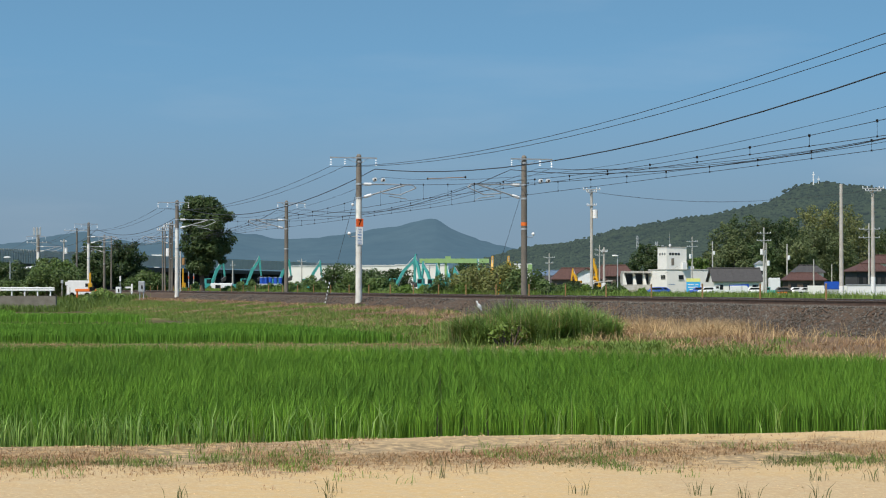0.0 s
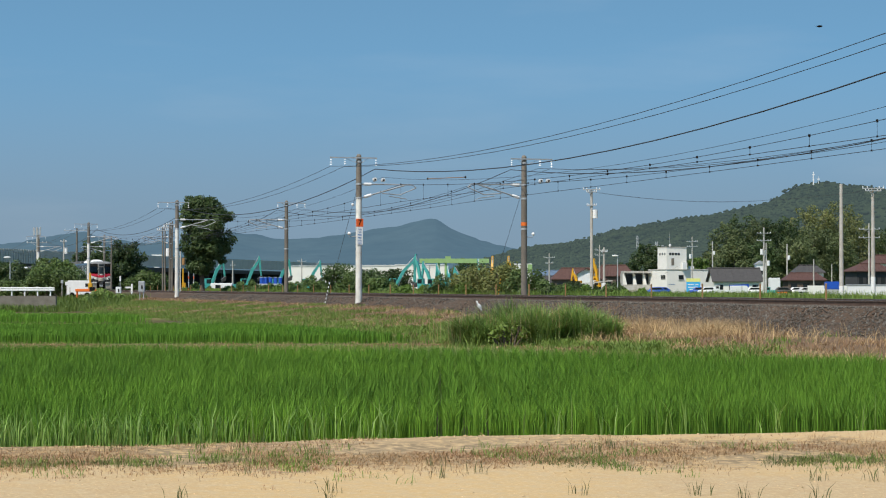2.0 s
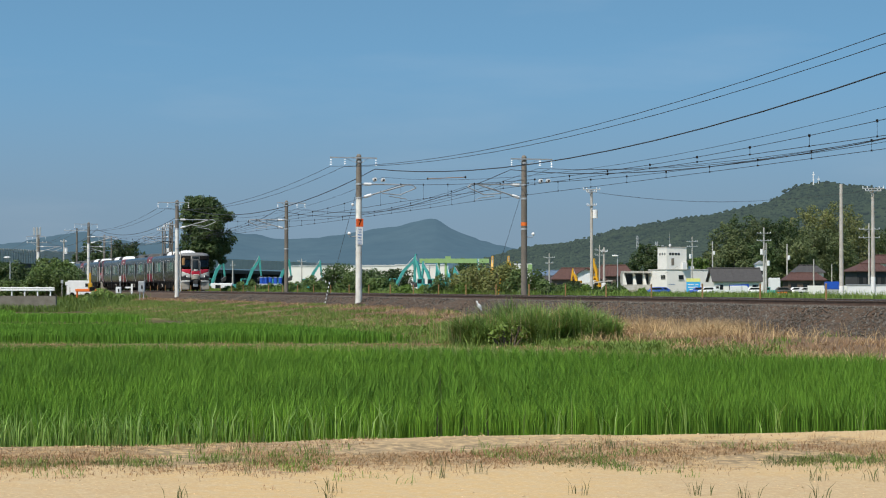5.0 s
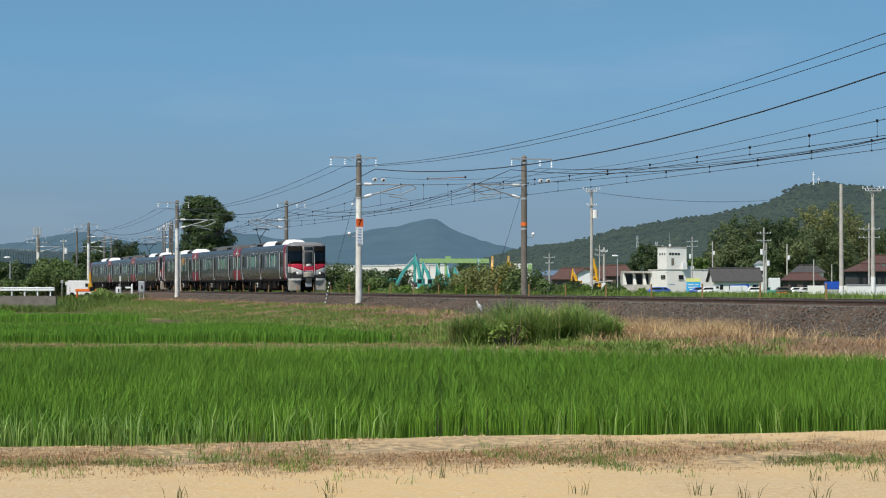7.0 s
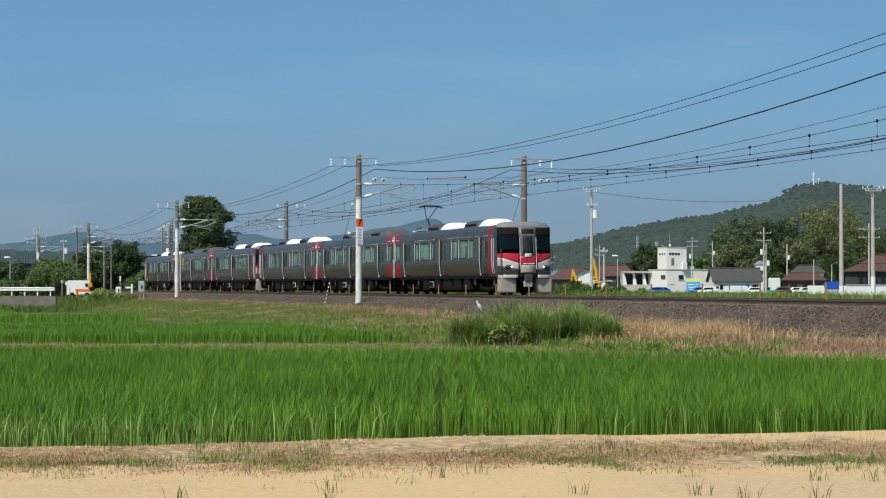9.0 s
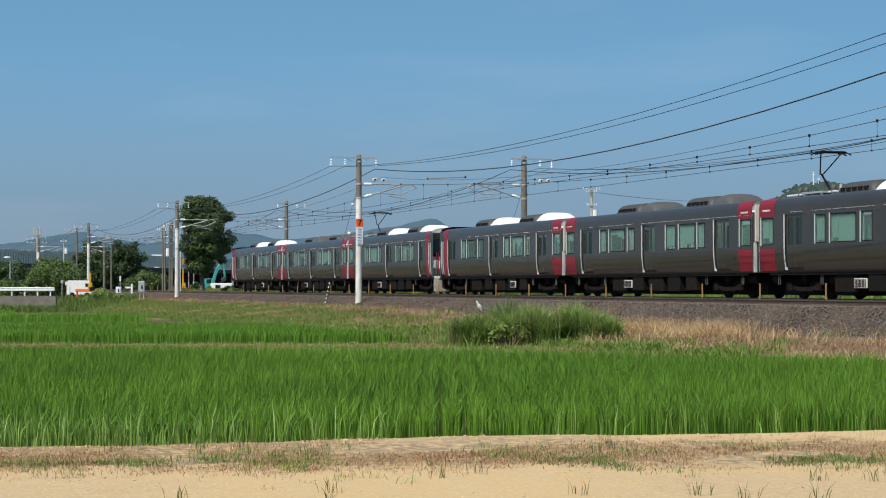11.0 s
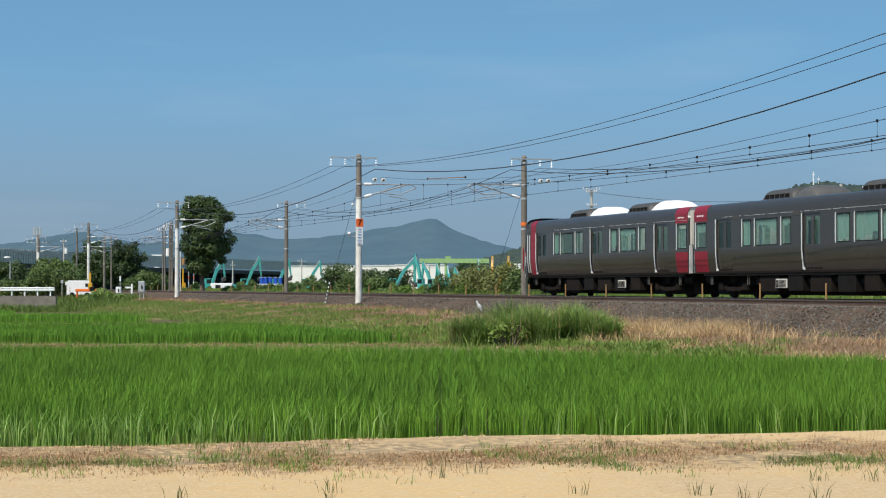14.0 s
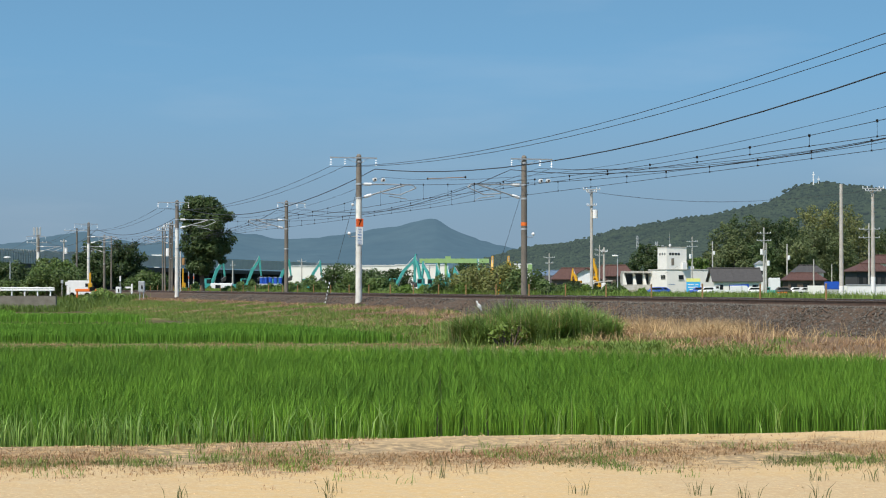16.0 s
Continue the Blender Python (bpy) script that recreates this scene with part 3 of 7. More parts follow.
            part("corner_strip", bm, M["steel_bright"], t)
    # seats in rows
    for dist in (4.9, 6.0, 7.1, 8.2, 12.1, 13.2, 14.3, 15.3):
        for side in (-1, 1):
            bm = bmesh.new()
            box(bm, (sx(dist), side * 0.92, 1.55), (0.16, 0.9, 0.78))
            box(bm, (sx(dist) - 0.22, side * 0.92, 1.38), (0.45, 0.9, 0.16))
            bevel(bm, 0.03, 1)
            part("seat", bm, M["seat"], t, "dark blue seat")
    # roof equipment
    units = {"front": ((8.2, "white"), (15.2, "white")), "middle": ((8.2, "grey"), (15.5, "grey")), "rear": ((4.8, "white"), (11.9, "white"))}[kind]
    for dist, colour in units:
        c = sx(dist)
        bm = bmesh.new()
        c -= 0.75
        hump(bm, c - 2.45, c + 0.0, 0.84, 3.50, 4.0, 0.25)
        part("roof_box", bm, M["dark_cover"], t, "dark louvred roof box", True)
        bm = bmesh.new()
        hump(bm, c + 0.03, c + 1.75, 0.84, 3.50, 4.02, 0.8)
        part("air_conditioner", bm, M["white_cover" if colour == "white" else "grey_cover"], t, "rounded white air conditioner cover" if colour == "white" else "rounded dull grey air conditioner cover", True)
        bm = bmesh.new()
        for j in range(5):
            box(bm, (c - 2.05 + j * 0.4, -0.82, 3.72), (0.28, 0.06, 0.12))
        part("vent_louvres", bm, M["black"], t)
    if kind == "front":
        pantograph(t, sx(2.8))
    # underfloor
    for s in (-1, 1):
        bogie(t, s * 6.9)
    boxes = ((-3.6, 1.6, "underfloor"), (-1.5, 1.1, "black"), (0.3, 1.5, "underfloor"), (2.2, 1.2, "black"), (3.9, 1.0, "underfloor"))
    for cx, ln, mm in boxes:
        for side in (-1, 1):
            bm = bmesh.new()
            box(bm, (cx, side * (1.02 - 0.04 * (ln > 1.3)), 0.58), (ln, 0.55, 0.70 - 0.06 * (ln < 1.15)))
            bevel(bm, 0.03, 1)
            part("equipment_box", bm, M[mm], t)
    bm = bmesh.new()
    box(bm, (-2.5 * end * -1, -1.31, 0.54), (0.84, 0.06, 0.33))
    bevel(bm, 0.015, 1)
    grille = part("grille", bm, M["cream"], t, "pale ventilation grille")
    for j in range(8):
        bm = bmesh.new()
        box(bm, (-2.5 * end * -1 - 0.33 + j * 0.095, -1.345, 0.54), (0.055, 0.012, 0.26))
        part("slat", bm, M["underfloor"], grille)
    for side in (-1, 1):
        for cx, ln, zz in ((-2.55, 0.9, 0.66), (-0.72, 0.7, 0.6), (1.33, 0.6, 0.64), (3.1, 0.7, 0.58), (4.75, 0.5, 0.7), (-4.8, 0.5, 0.66), (9.0, 0.7, 0.72), (-9.0, 0.7, 0.72)):
            bm = bmesh.new()
            rod(bm, (cx - ln / 2, side * 0.95, zz), (cx + ln / 2, side * 0.95, zz), 0.17, n=12)
            part("air_tank", bm, M["black"], t, "black air tank")
        for cx in (-8.5, -5.3, 5.3, 8.5):
            for k in (-0.07, 0.07):
                bm = bmesh.new()
                rod(bm, (cx + k, side * 1.25, 0.50), (cx + k, side * 1.25, 0.92), 0.022, n=6)
                part("drain_pipe", bm, M["grey_cover"], t)
        bm = bmesh.new()
        box(bm, (0, side * 1.30, 0.88), (18.2, 0.05, 0.09))
        part("sole_bar", bm, M["black"], t)
    # Underframe, deepened almost to the rails so its black stands in for shade
    bm = bmesh.new()
    box(bm, (0, 0, 0.545), (18.6, 1.2, 0.85))
    part("underframe", bm, M["black"], t)
    if cab:
        make_cab(t, cab)
    # the sides lean in a little below the windows
    done = set()
    for o in t.children_recursive:
        if o.type != "MESH" or o.data.name in done or o.name.split(".")[0] not in ("side_wall", "door_leaf", "red_panel", "red_band", "door_edge_strip", "step_plate", "handrail"):
            continue
        if o.parent is not None and o.parent.name.startswith("driving_cab"):
            continue
        done.add(o.data.name)
        for v in o.data.vertices:
            if 0.9 <= v.co.z < 1.85 and abs(v.co.y) > 1.3:
                v.co.y *= 1 - 0.075 * ((1.85 - v.co.z) / 0.93) ** 2
    # true outer size of the cars: a little longer and taller than the plan above
    size = Matrix.Diagonal((1.022, 1.01, 1.03, 1))
    done = set()
    for o in t.children_recursive:
        o.location = size @ o.location
        if o.type == "MESH" and o.data.name not in done:
            done.add(o.data.name)
            o.data.transform(size)
    return t


SHOULDER = [(1.45, 3.05), (1.45, 3.28), (1.43, 3.38), (1.38, 3.47), (1.30, 3.535), (1.18, 3.575), (0.85, 3.61), (0.45, 3.63)]


def shoulder(bm, p, q, side, off):
    """A strip that follows the roof's shoulder from the wall up to the gutter."""
    pts = [(side * (y + off), z + off * 0.7) for y, z in SHOULDER[:6]]
    for (y0, z0), (y1, z1) in zip(pts, pts[1:]):
        f = [bm.verts.new(v) for v in ((p, y0, z0), (q, y0, z0), (q, y1, z1), (p, y1, z1))]
        bm.faces.new(f if side < 0 else f[::-1])


def hump(bm, x0, x1, half, z0, z1, round_end):
    """A roof cover with rounded ends and shoulders."""
    k = 12
    rows = []
    for i in range(k + 1):
        tt = i / k
        x = x0 + (x1 - x0) * tt
        e = min(tt, 1 - tt) * (x1 - x0)
        h = 1 - (1 - min(1.0, e / round_end)) ** 2.4 * (0.75 if round_end > 0.5 else 0.5)
        row = []
        for a in range(11):
            an = radians(180 - 18 * a)
            cy, sy = math.cos(an), math.sin(an)
            yy = half * math.copysign(abs(cy) ** 0.6, cy)
            row.append(bm.verts.new((x, yy, z0 + (z1 - z0) * h * sy ** 0.62)))
        rows.append(row)
    for a, b in zip(rows, rows[1:]):
        for i in range(10):
            bm.faces.new((a[i], a[i + 1], b[i + 1], b[i]))
    bm.faces.new(rows[0][::-1])
    bm.faces.new(rows[-1])
    bmesh.ops.recalc_face_normals(bm, faces=bm.faces[:])


def pantograph(t, x):
    bm = bmesh.new()
    box(bm, (x, 0, 3.74), (1.5, 1.3, 0.07))
    for a in (-0.6, 0.6):
        for b in (-0.55, 0.55):
            rod(bm, (x + a, b, 3.56), (x + a, b, 3.74), 0.06, n=8)
    base = part("pantograph_base", bm, M["galv"], t, "grey steel pantograph base")
    bm = bmesh.new()
    rod(bm, (x + 0.25, 0, 3.80), (x - 0.45, 0, 4.42), 0.045, 0.038)
    part("lower_arm", bm, M["black"], base)
    bm = bmesh.new()
    for s in (-1, 1):
        rod(bm, (x - 0.45, s * 0.06, 4.42), (x + 0.25, s * 0.40, 5.10), 0.024)
    part("upper_arm", bm, M["black"], base)
    bm = bmesh.new()
    for a in (0.08, 0.42):
        rod(bm, (x + a, -0.48, 5.16), (x + a, 0.48, 5.16), 0.035)
        for s in (-1, 1):
            rod(bm, (x + a, s * 0.48, 5.16), (x + a, s * 0.72, 5.06), 0.025)
    for s in (-1, 1):
        rod(bm, (x + 0.0, s * 0.45, 5.11), (x + 0.5, s * 0.45, 5.11), 0.03)
    part("collector_head", bm, M["black"], base, "black collector strips touching the contact wire")
    for j, a in enumerate((-1.5, -1.05, 1.0)):
        bm = bmesh.new()
        rod(bm, (x + a, -0.3, 3.55), (x + a, -0.3, 3.85), 0.12, 0.09)
        ball(bm, (x + a, -0.3, 3.88), 0.12)
        part("roof_insulator", bm, M["grey_cover"], t)
    bm = bmesh.new()
    rod(bm, (x - 2.4, -0.35, 3.72), (x + 1.4, -0.35, 3.74), 0.04)
    part("roof_cable", bm, M["steel_bright"], t)


def bogie(t, x):
    bm = bmesh.new()
    for side in (-1, 1):
        prism(bm, [(x - 1.45, 0.50), (x - 1.2, 0.62), (x - 0.5, 0.42), (x + 0.5, 0.42), (x + 1.2, 0.62), (x + 1.45, 0.50), (x + 1.2, 0.40), (x + 0.45, 0.26), (x - 0.45, 0.26), (x - 1.2, 0.40)], side * 1.02 - 0.06, side * 1.02 + 0.06, "y")
        ball(bm, (x, side * 1.0, 0.72), 0.28, (1, 0.7, 0.8))
        for a in (-1.05, 1.05):
            box(bm, (x + a, side * 1.05, 0.45), (0.34, 0.16, 0.30))
    b = part("bogie_frame", bm, M["underfloor"], t, "near-black bogie frame")
    for a in (-1.05, 1.05):
        bm = bmesh.new()
        rod(bm, (0, -0.78, 0), (0, 0.78, 0), 0.07)
        for side in (-1, 1):
            rod(bm, (0, side * 0.50, 0), (0, side * 0.535, 0), 0.455, n=24)
            rod(bm, (0, side * 0.535, 0), (0, side * 0.63, 0), 0.43, n=24)
            rod(bm, (0, side * 0.63, 0), (0, side * 0.645, 0), 0.31, n=16)
        wh = part("wheelset", bm, M["underfloor"], b, "steel wheelset")
        wh.location = (x + a, 0, 0.43)


def make_cab(t, s):
    """The driving cab's face, built for the end towards +x and turned for the other."""
    cabin = new("driving_cab")
    cabin.parent = t
    cabin.location = (s * 0.36, 0, 0)
    if s < 0:
        cabin.rotation_euler = (0, 0, math.pi)
    base = bmesh.new()
    pl = [(8.9, -1.45)] + [(p[0] - 0.12, -p[1] * 0.985) for p in PLAN] + [(p[0] - 0.12, p[1] * 0.985) for p in PLAN[::-1][1:]] + [(8.9, 1.45)]
    prism(base, pl, 0.92, 1.95, "z")
    part("cab_body", base, M["steel_car"], cabin)
    R0 = span(-1.44, 1.44, 18)
    # cab side cheeks beside the windscreen and roof brow
    bm = bmesh.new()
    ring = []
    for zz, sc in ((3.42, 1.0), (3.50, 0.985), (3.57, 0.955), (3.66, 0.84), (3.73, 0.55)):
        lv = []
        for y in R0:
            lv.append(bm.verts.new((nose_x(y, zz) - (1 - sc) * 0.9, y * min(1.0, sc + 0.02), zz)))
        lv = [bm.verts.new((8.9, -1.45 * min(1, sc + 0.02), zz))] + lv + [bm.verts.new((8.9, 1.45 * min(1, sc + 0.02), zz))]
        ring.append(lv)
    for a, b in zip(ring, ring[1:]):
        for i in range(len(a) - 1):
            bm.faces.new((a[i], a[i + 1], b[i + 1], b[i]))
    bm.faces.new(ring[-1])
    part("cab_brow", bm, M["roof_grey"], cabin, "grey roof brow over the cab windows", True)
    bm = bmesh.new()
    for side in (1,):
        prism(bm, [(8.9, side * 1.45), (9.12, side * 1.45), (9.12, side * 1.40), (8.9, side * 1.40)], 0.92, 3.45, "z")
    part("cab_side", bm, M["steel_car"], cabin)
    bm = bmesh.new()
    prism(bm, [(8.9, -1.45), (9.12, -1.45), (9.12, -1.40), (8.9, -1.40)], 0.92, 3.45, "z")
    part("cab_side", bm, M["steel_car"], cabin)
    bm = bmesh.new()
    box(bm, (8.95, 0, 2.3), (0.08, 2.7, 2.3))
    part("cab_bulkhead", bm, M["black"], cabin)
    for side in (-1, 1):
        ys = span(side * 0.47, side * 1.445, 8)
        nose_panel("windscreen", ys, 2.10, 3.43, M["cab_glass"], cabin, 0.0, "dark wrap-around windscreen", 0.02)
        nose_panel("cab_shade", ys, 3.02, 3.43, M["black"], cabin, 0.004, "dark band above the windscreen", 0.02)
        nose_panel("red_front", ys, lambda y: 1.60 + 0.30 * min(1, max(0, (abs(y) - 0.45) / 0.95)), 2.10, M["red_front"], cabin, 0.01, "bright red chevron across the front")
        nose_panel("white_front", ys, lambda y: 1.30 + 0.16 * min(1, max(0, (abs(y) - 0.9) / 0.5)), lambda y: 1.60 + 0.30 * min(1, max(0, (abs(y) - 0.45) / 0.95)), M["silver"], cabin, 0.006, "silver-white panel below the chevron")
        nose_panel("lower_front", ys, 1.0, lambda y: 1.30 + 0.16 * min(1, max(0, (abs(y) - 0.9) / 0.5)), M["steel_car"], cabin, 0.004, "grey lower front")
        nose_panel("bumper", span(side * 0.55, side * 1.44, 6), 0.86, 1.02, M["silver"], cabin, 0.03, "silver edge above the skirt")
        bm = bmesh.new()
        prism(bm, [(9.13, 2.12), (9.13, 3.42), (8.78, 3.36), (8.60, 3.10), (8.72, 2.45), (8.92, 2.16)], side * 1.448, side * 1.462, "y")
        part("corner_window", bm, M["window_dark"], cabin, "dark window wrapped round the cab corner")
        # headlights
        bm = bmesh.new()
        for y0, zz, r in ((0.98, 1.43, 0.15),):
            ball(bm, (nose_x(y0, zz) + 0.0, side * y0, zz), r, (0.35, 1.7, 0.72), 2)
        hl = part("headlight_housing", bm, M["dark_cover"], cabin, "almond-shaped dark headlight housing", True)
        for y0 in (0.88, 1.04):
            bm = bmesh.new()
            ball(bm, (nose_x(y0, 1.43) + 0.035, side * y0, 1.43), 0.047, (0.5, 1, 1), 2)
            part("headlight", bm, M["headlight"] if s > 0 else M["lamp_glass"], hl, "lit white headlight", True)
        bm = bmesh.new()
        if s > 0:
            box(bm, (9.31, side * 0.98, 0.50), (0.66, 0.84, 0.78))
        else:
            box(bm, (9.35, side * 0.90, 0.58), (0.40, 0.62, 0.56))
        bevel(bm, 0.06, 2)
        # Leading skirts are beige, tail skirts near black
        part("skirt", bm, M["cream_metal" if s > 0 else "underfloor"], cabin, "silver-beige skirt block" if s > 0 else "near-black skirt block")
        # falling guard hoods at the corner
        bm = bmesh.new()
        box(bm, (9.62, side * 1.40, 1.75), (0.05, 0.06, 1.15))
        bevel(bm, 0.02, 1)
        part("corner_guard", bm, M["red" if s < 0 else "dark_cover"], cabin, "upright corner guard")
        bm = bmesh.new()
        rod(bm, (nose_x(0.7, 2.05) + 0.03, side * 0.66, 2.02), (nose_x(0.9, 2.3) + 0.03, side * 0.86, 2.30), 0.015)
        part("wiper", bm, M["black"], cabin)
    # central gangway door
    dy = span(-0.46, 0.46, 4)
    nose_panel("end_door", dy, 1.20, 3.47, M["door_paint"], cabin, 0.05, "grey end door in the middle of the cab")
    nose_panel("door_window", span(-0.27, 0.27, 2), 2.05, 2.98, M["window_dark"], cabin, 0.065, "dark door window")
    nose_panel("red_front", dy, 1.56, 1.95, M["red_front"], cabin, 0.062, "bright red band across the door")
    nose_panel("destination_display", span(-0.33, 0.33, 2), 3.12, 3.36, M["window_dark"], cabin, 0.062, "dark destination display")
    nose_panel("door_frame", span(-0.31, -0.27, 1), 2.0, 3.04, M["grey_cover"], cabin, 0.07)
    nose_panel("door_frame", span(0.27, 0.31, 1), 2.0, 3.04, M["grey_cover"], cabin, 0.07)
    nose_panel("door_step", span(-0.42, 0.42, 2), 1.12, 1.50, M["cream_metal"], cabin, 0.075, "silver panel with handrail below the door")
    nose_panel("plate", span(-0.2, 0.2, 2), 1.92, 2.1, M["cream"], cabin, 0.08)
    for j in range(5):
        nose_panel("lettering_bar", span(-0.30 + j * 0.13, -0.20 + j * 0.13, 1), 1.55, 1.61, M["white_cover"], cabin, 0.075)
    for side in (-1, 1):
        bm = bmesh.new()
        rod(bm, (nose_x(0.44, 2.0) + 0.1, side * 0.44, 1.3), (nose_x(0.44, 3.0) + 0.1, side * 0.44, 2.9), 0.016)
        part("handrail", bm, M["steel_bright"], cabin)
    # coupler
    bm = bmesh.new()
    box(bm, (9.55, 0, 0.86), (0.7, 0.34, 0.26))
    box(bm, (9.88, 0, 0.86), (0.16, 0.42, 0.36))
    bevel(bm, 0.03, 1)
    cp = part("coupler", bm, M["dark_cover"], cabin, "dark steel automatic coupler")
    bm = bmesh.new()
    box(bm, (9.80, 0, 0.56), (0.2, 0.46, 0.30))
    bevel(bm, 0.03, 1)
    part("connector_box", bm, M["galv"], cp)
    for side in (-1, 1):
        bm = bmesh.new()
        rod(bm, (9.55, side * 0.45, 0.95), (9.78, side * 0.30, 0.62), 0.03)
        part("hose", bm, M["black"], cp)
    bm = bmesh.new()
    box(bm, (9.0, 0, 0.35), (0.5, 1.3, 0.25))
    part("snow_guard", bm, M["black"], cabin)


def build_train():
    hm = bpy.data.materials.new("headlight_glow")
    hm.use_nodes = True
    b = hm.node_tree.nodes["Principled BSDF"]
    b.inputs["Base Color"].default_value = (0.9, 0.9, 0.85, 1)
    b.inputs["Emission Color"].default_value = (1.0, 0.95, 0.85, 1)
    b.inputs["Emission Strength"].default_value = 1.8
    M["headlight"] = hm
    # The whole ceiling glows, added to brighten the car's inside; no lamps are built
    cg = bpy.data.materials.new("glowing_ceiling")
    cg.use_nodes = True
    b = cg.node_tree.nodes["Principled BSDF"]
    b.inputs["Base Color"].default_value = (0.8, 0.8, 0.77, 1)
    b.inputs["Emission Color"].default_value = (1.0, 0.98, 0.92, 1)
    b.inputs["Emission Strength"].default_value = 0.9
    M["ceiling_glow"] = cg
    M["blind"] = mat("green_grey_blind", (0.27, 0.36, 0.32), 0.8, 0, 0.12, 5)
    # Brighter copy of the train's red, with the light on the cab's face in it
    M["red_front"] = mat("lit_red_paint", (0.55, 0.02, 0.045), 0.3, 0, 0.05, 2)
    M["cream_metal"] = mat("beige_silver_paint", (0.42, 0.37, 0.30), 0.5, 0, 0.15, 3)
    first = [train_car("front"), train_car("middle"), train_car("rear")]
    second = [copy_thing(c, Matrix()) for c in first]
    return first + second


TRAIN = build_train()


def train_u(t):
    """How far the train's head has come along the line, in metres."""
    dt = t - 9.0
    return -8.5 + 24.95 * dt + 0.065 * dt * dt


# ---- overhead line: masts, brackets, wires ----
def insulator(bm, x, y, z, drop=0.34, k=3, r=0.062):
    """A hanging string of porcelain discs, from z downwards."""
    for j in range(k):
        rod(bm, (x, y, z - drop * (j + 0.35) / k), (x, y, z - drop * (j + 0.75) / k), r * 0.55, r, 10)


def mast(u, w, side, lower, label, z0=-0.75, top=7.78, bracket=True):
    """A concrete mast beside the line. side: +1 when its track lies on the far side of it."""
    t = thing("catenary_mast", railpose(u, w), label, "railway mast", "masts along the line")
    bm = bmesh.new()
    rod(bm, (0, 0, z0), (0, 0, 5.35), 0.185, 0.165, 20)
    part("lower_shaft", bm, M[lower], t)
    bm = bmesh.new()
    rod(bm, (0, 0, 5.35), (0, 0, top), 0.165, 0.145, 20)
    rod(bm, (0, 0, top), (0, 0, top + 0.1), 0.145, 0.07, 20)
    part("upper_shaft", bm, M["concrete_dark"], t, "weathered brown upper shaft")
    for z in (7.45, 6.2, 5.42, 3.7):
        bm = bmesh.new()
        rod(bm, (0, 0, z - 0.05), (0, 0, z + 0.05), 0.185, 0.185, 16)
        part("clamp_band", bm, M["galv"], t)
    a, b = (-1.70, 1.0) if side > 0 else (-0.85, 1.65)
    bm = bmesh.new()
    box(bm, (0.17, (a + b) / 2, 7.66), (0.07, b - a, 0.07))
    for e in (a * 0.5, b * 0.5):
        rod(bm, (0.17, e, 7.64), (0.1, 0, 7.3), 0.012)
    arm = part("crossarm", bm, M["galv"], t, "galvanised steel crossarm")
    spots = (a + 0.05, a + 0.85, b - 0.05) if side > 0 else (a + 0.05, b - 0.75, b - 0.05)
    for e in spots:
        bm = bmesh.new()
        insulator(bm, 0.17, e, 7.62, 0.42 if abs(e) > 0.9 else 0.36)
        part("insulator", bm, M["porcelain"], arm, "white porcelain insulator")
    if bracket:
        s = side
        bm = bmesh.new()
        rod(bm, (0, s * 0.2, 6.20), (0, s * 3.15, 6.20), 0.038)
        rod(bm, (0, s * 0.25, 5.46), (0, s * 2.7, 6.17), 0.042)
        rod(bm, (0, s * 3.15, 6.20), (0, s * 3.35, 6.02), 0.030)
        rod(bm, (0, s * 3.35, 6.02), (0, s * 2.4, 5.62), 0.030)
        rod(bm, (0, s * 2.4, 5.62), (0, s * 1.35, 5.70), 0.030)
        rod(bm, (0, s * 1.75, 5.55), (0, s * 2.75, 5.40), 0.024)
        rod(bm, (0, s * 2.75, 5.40), (0, s * 2.95, 5.27), 0.014)
        br = part("bracket", bm, M["galv"], t, "galvanised tubular bracket arm")
        for p, q in (((0, s * 0.28, 6.20), (0, s * 0.72, 6.20)), ((0, s * 0.32, 5.48), (0, s * 0.72, 5.60))):
            bm = bmesh.new()
            rod(bm, p, q, 0.085, 0.085, 12)
            part("strut_insulator", bm, M["porcelain"], br, "white porcelain strut insulator")
    return t


MAST_U = (44.0, -17.6, -79.0, -140.5, -199.0)


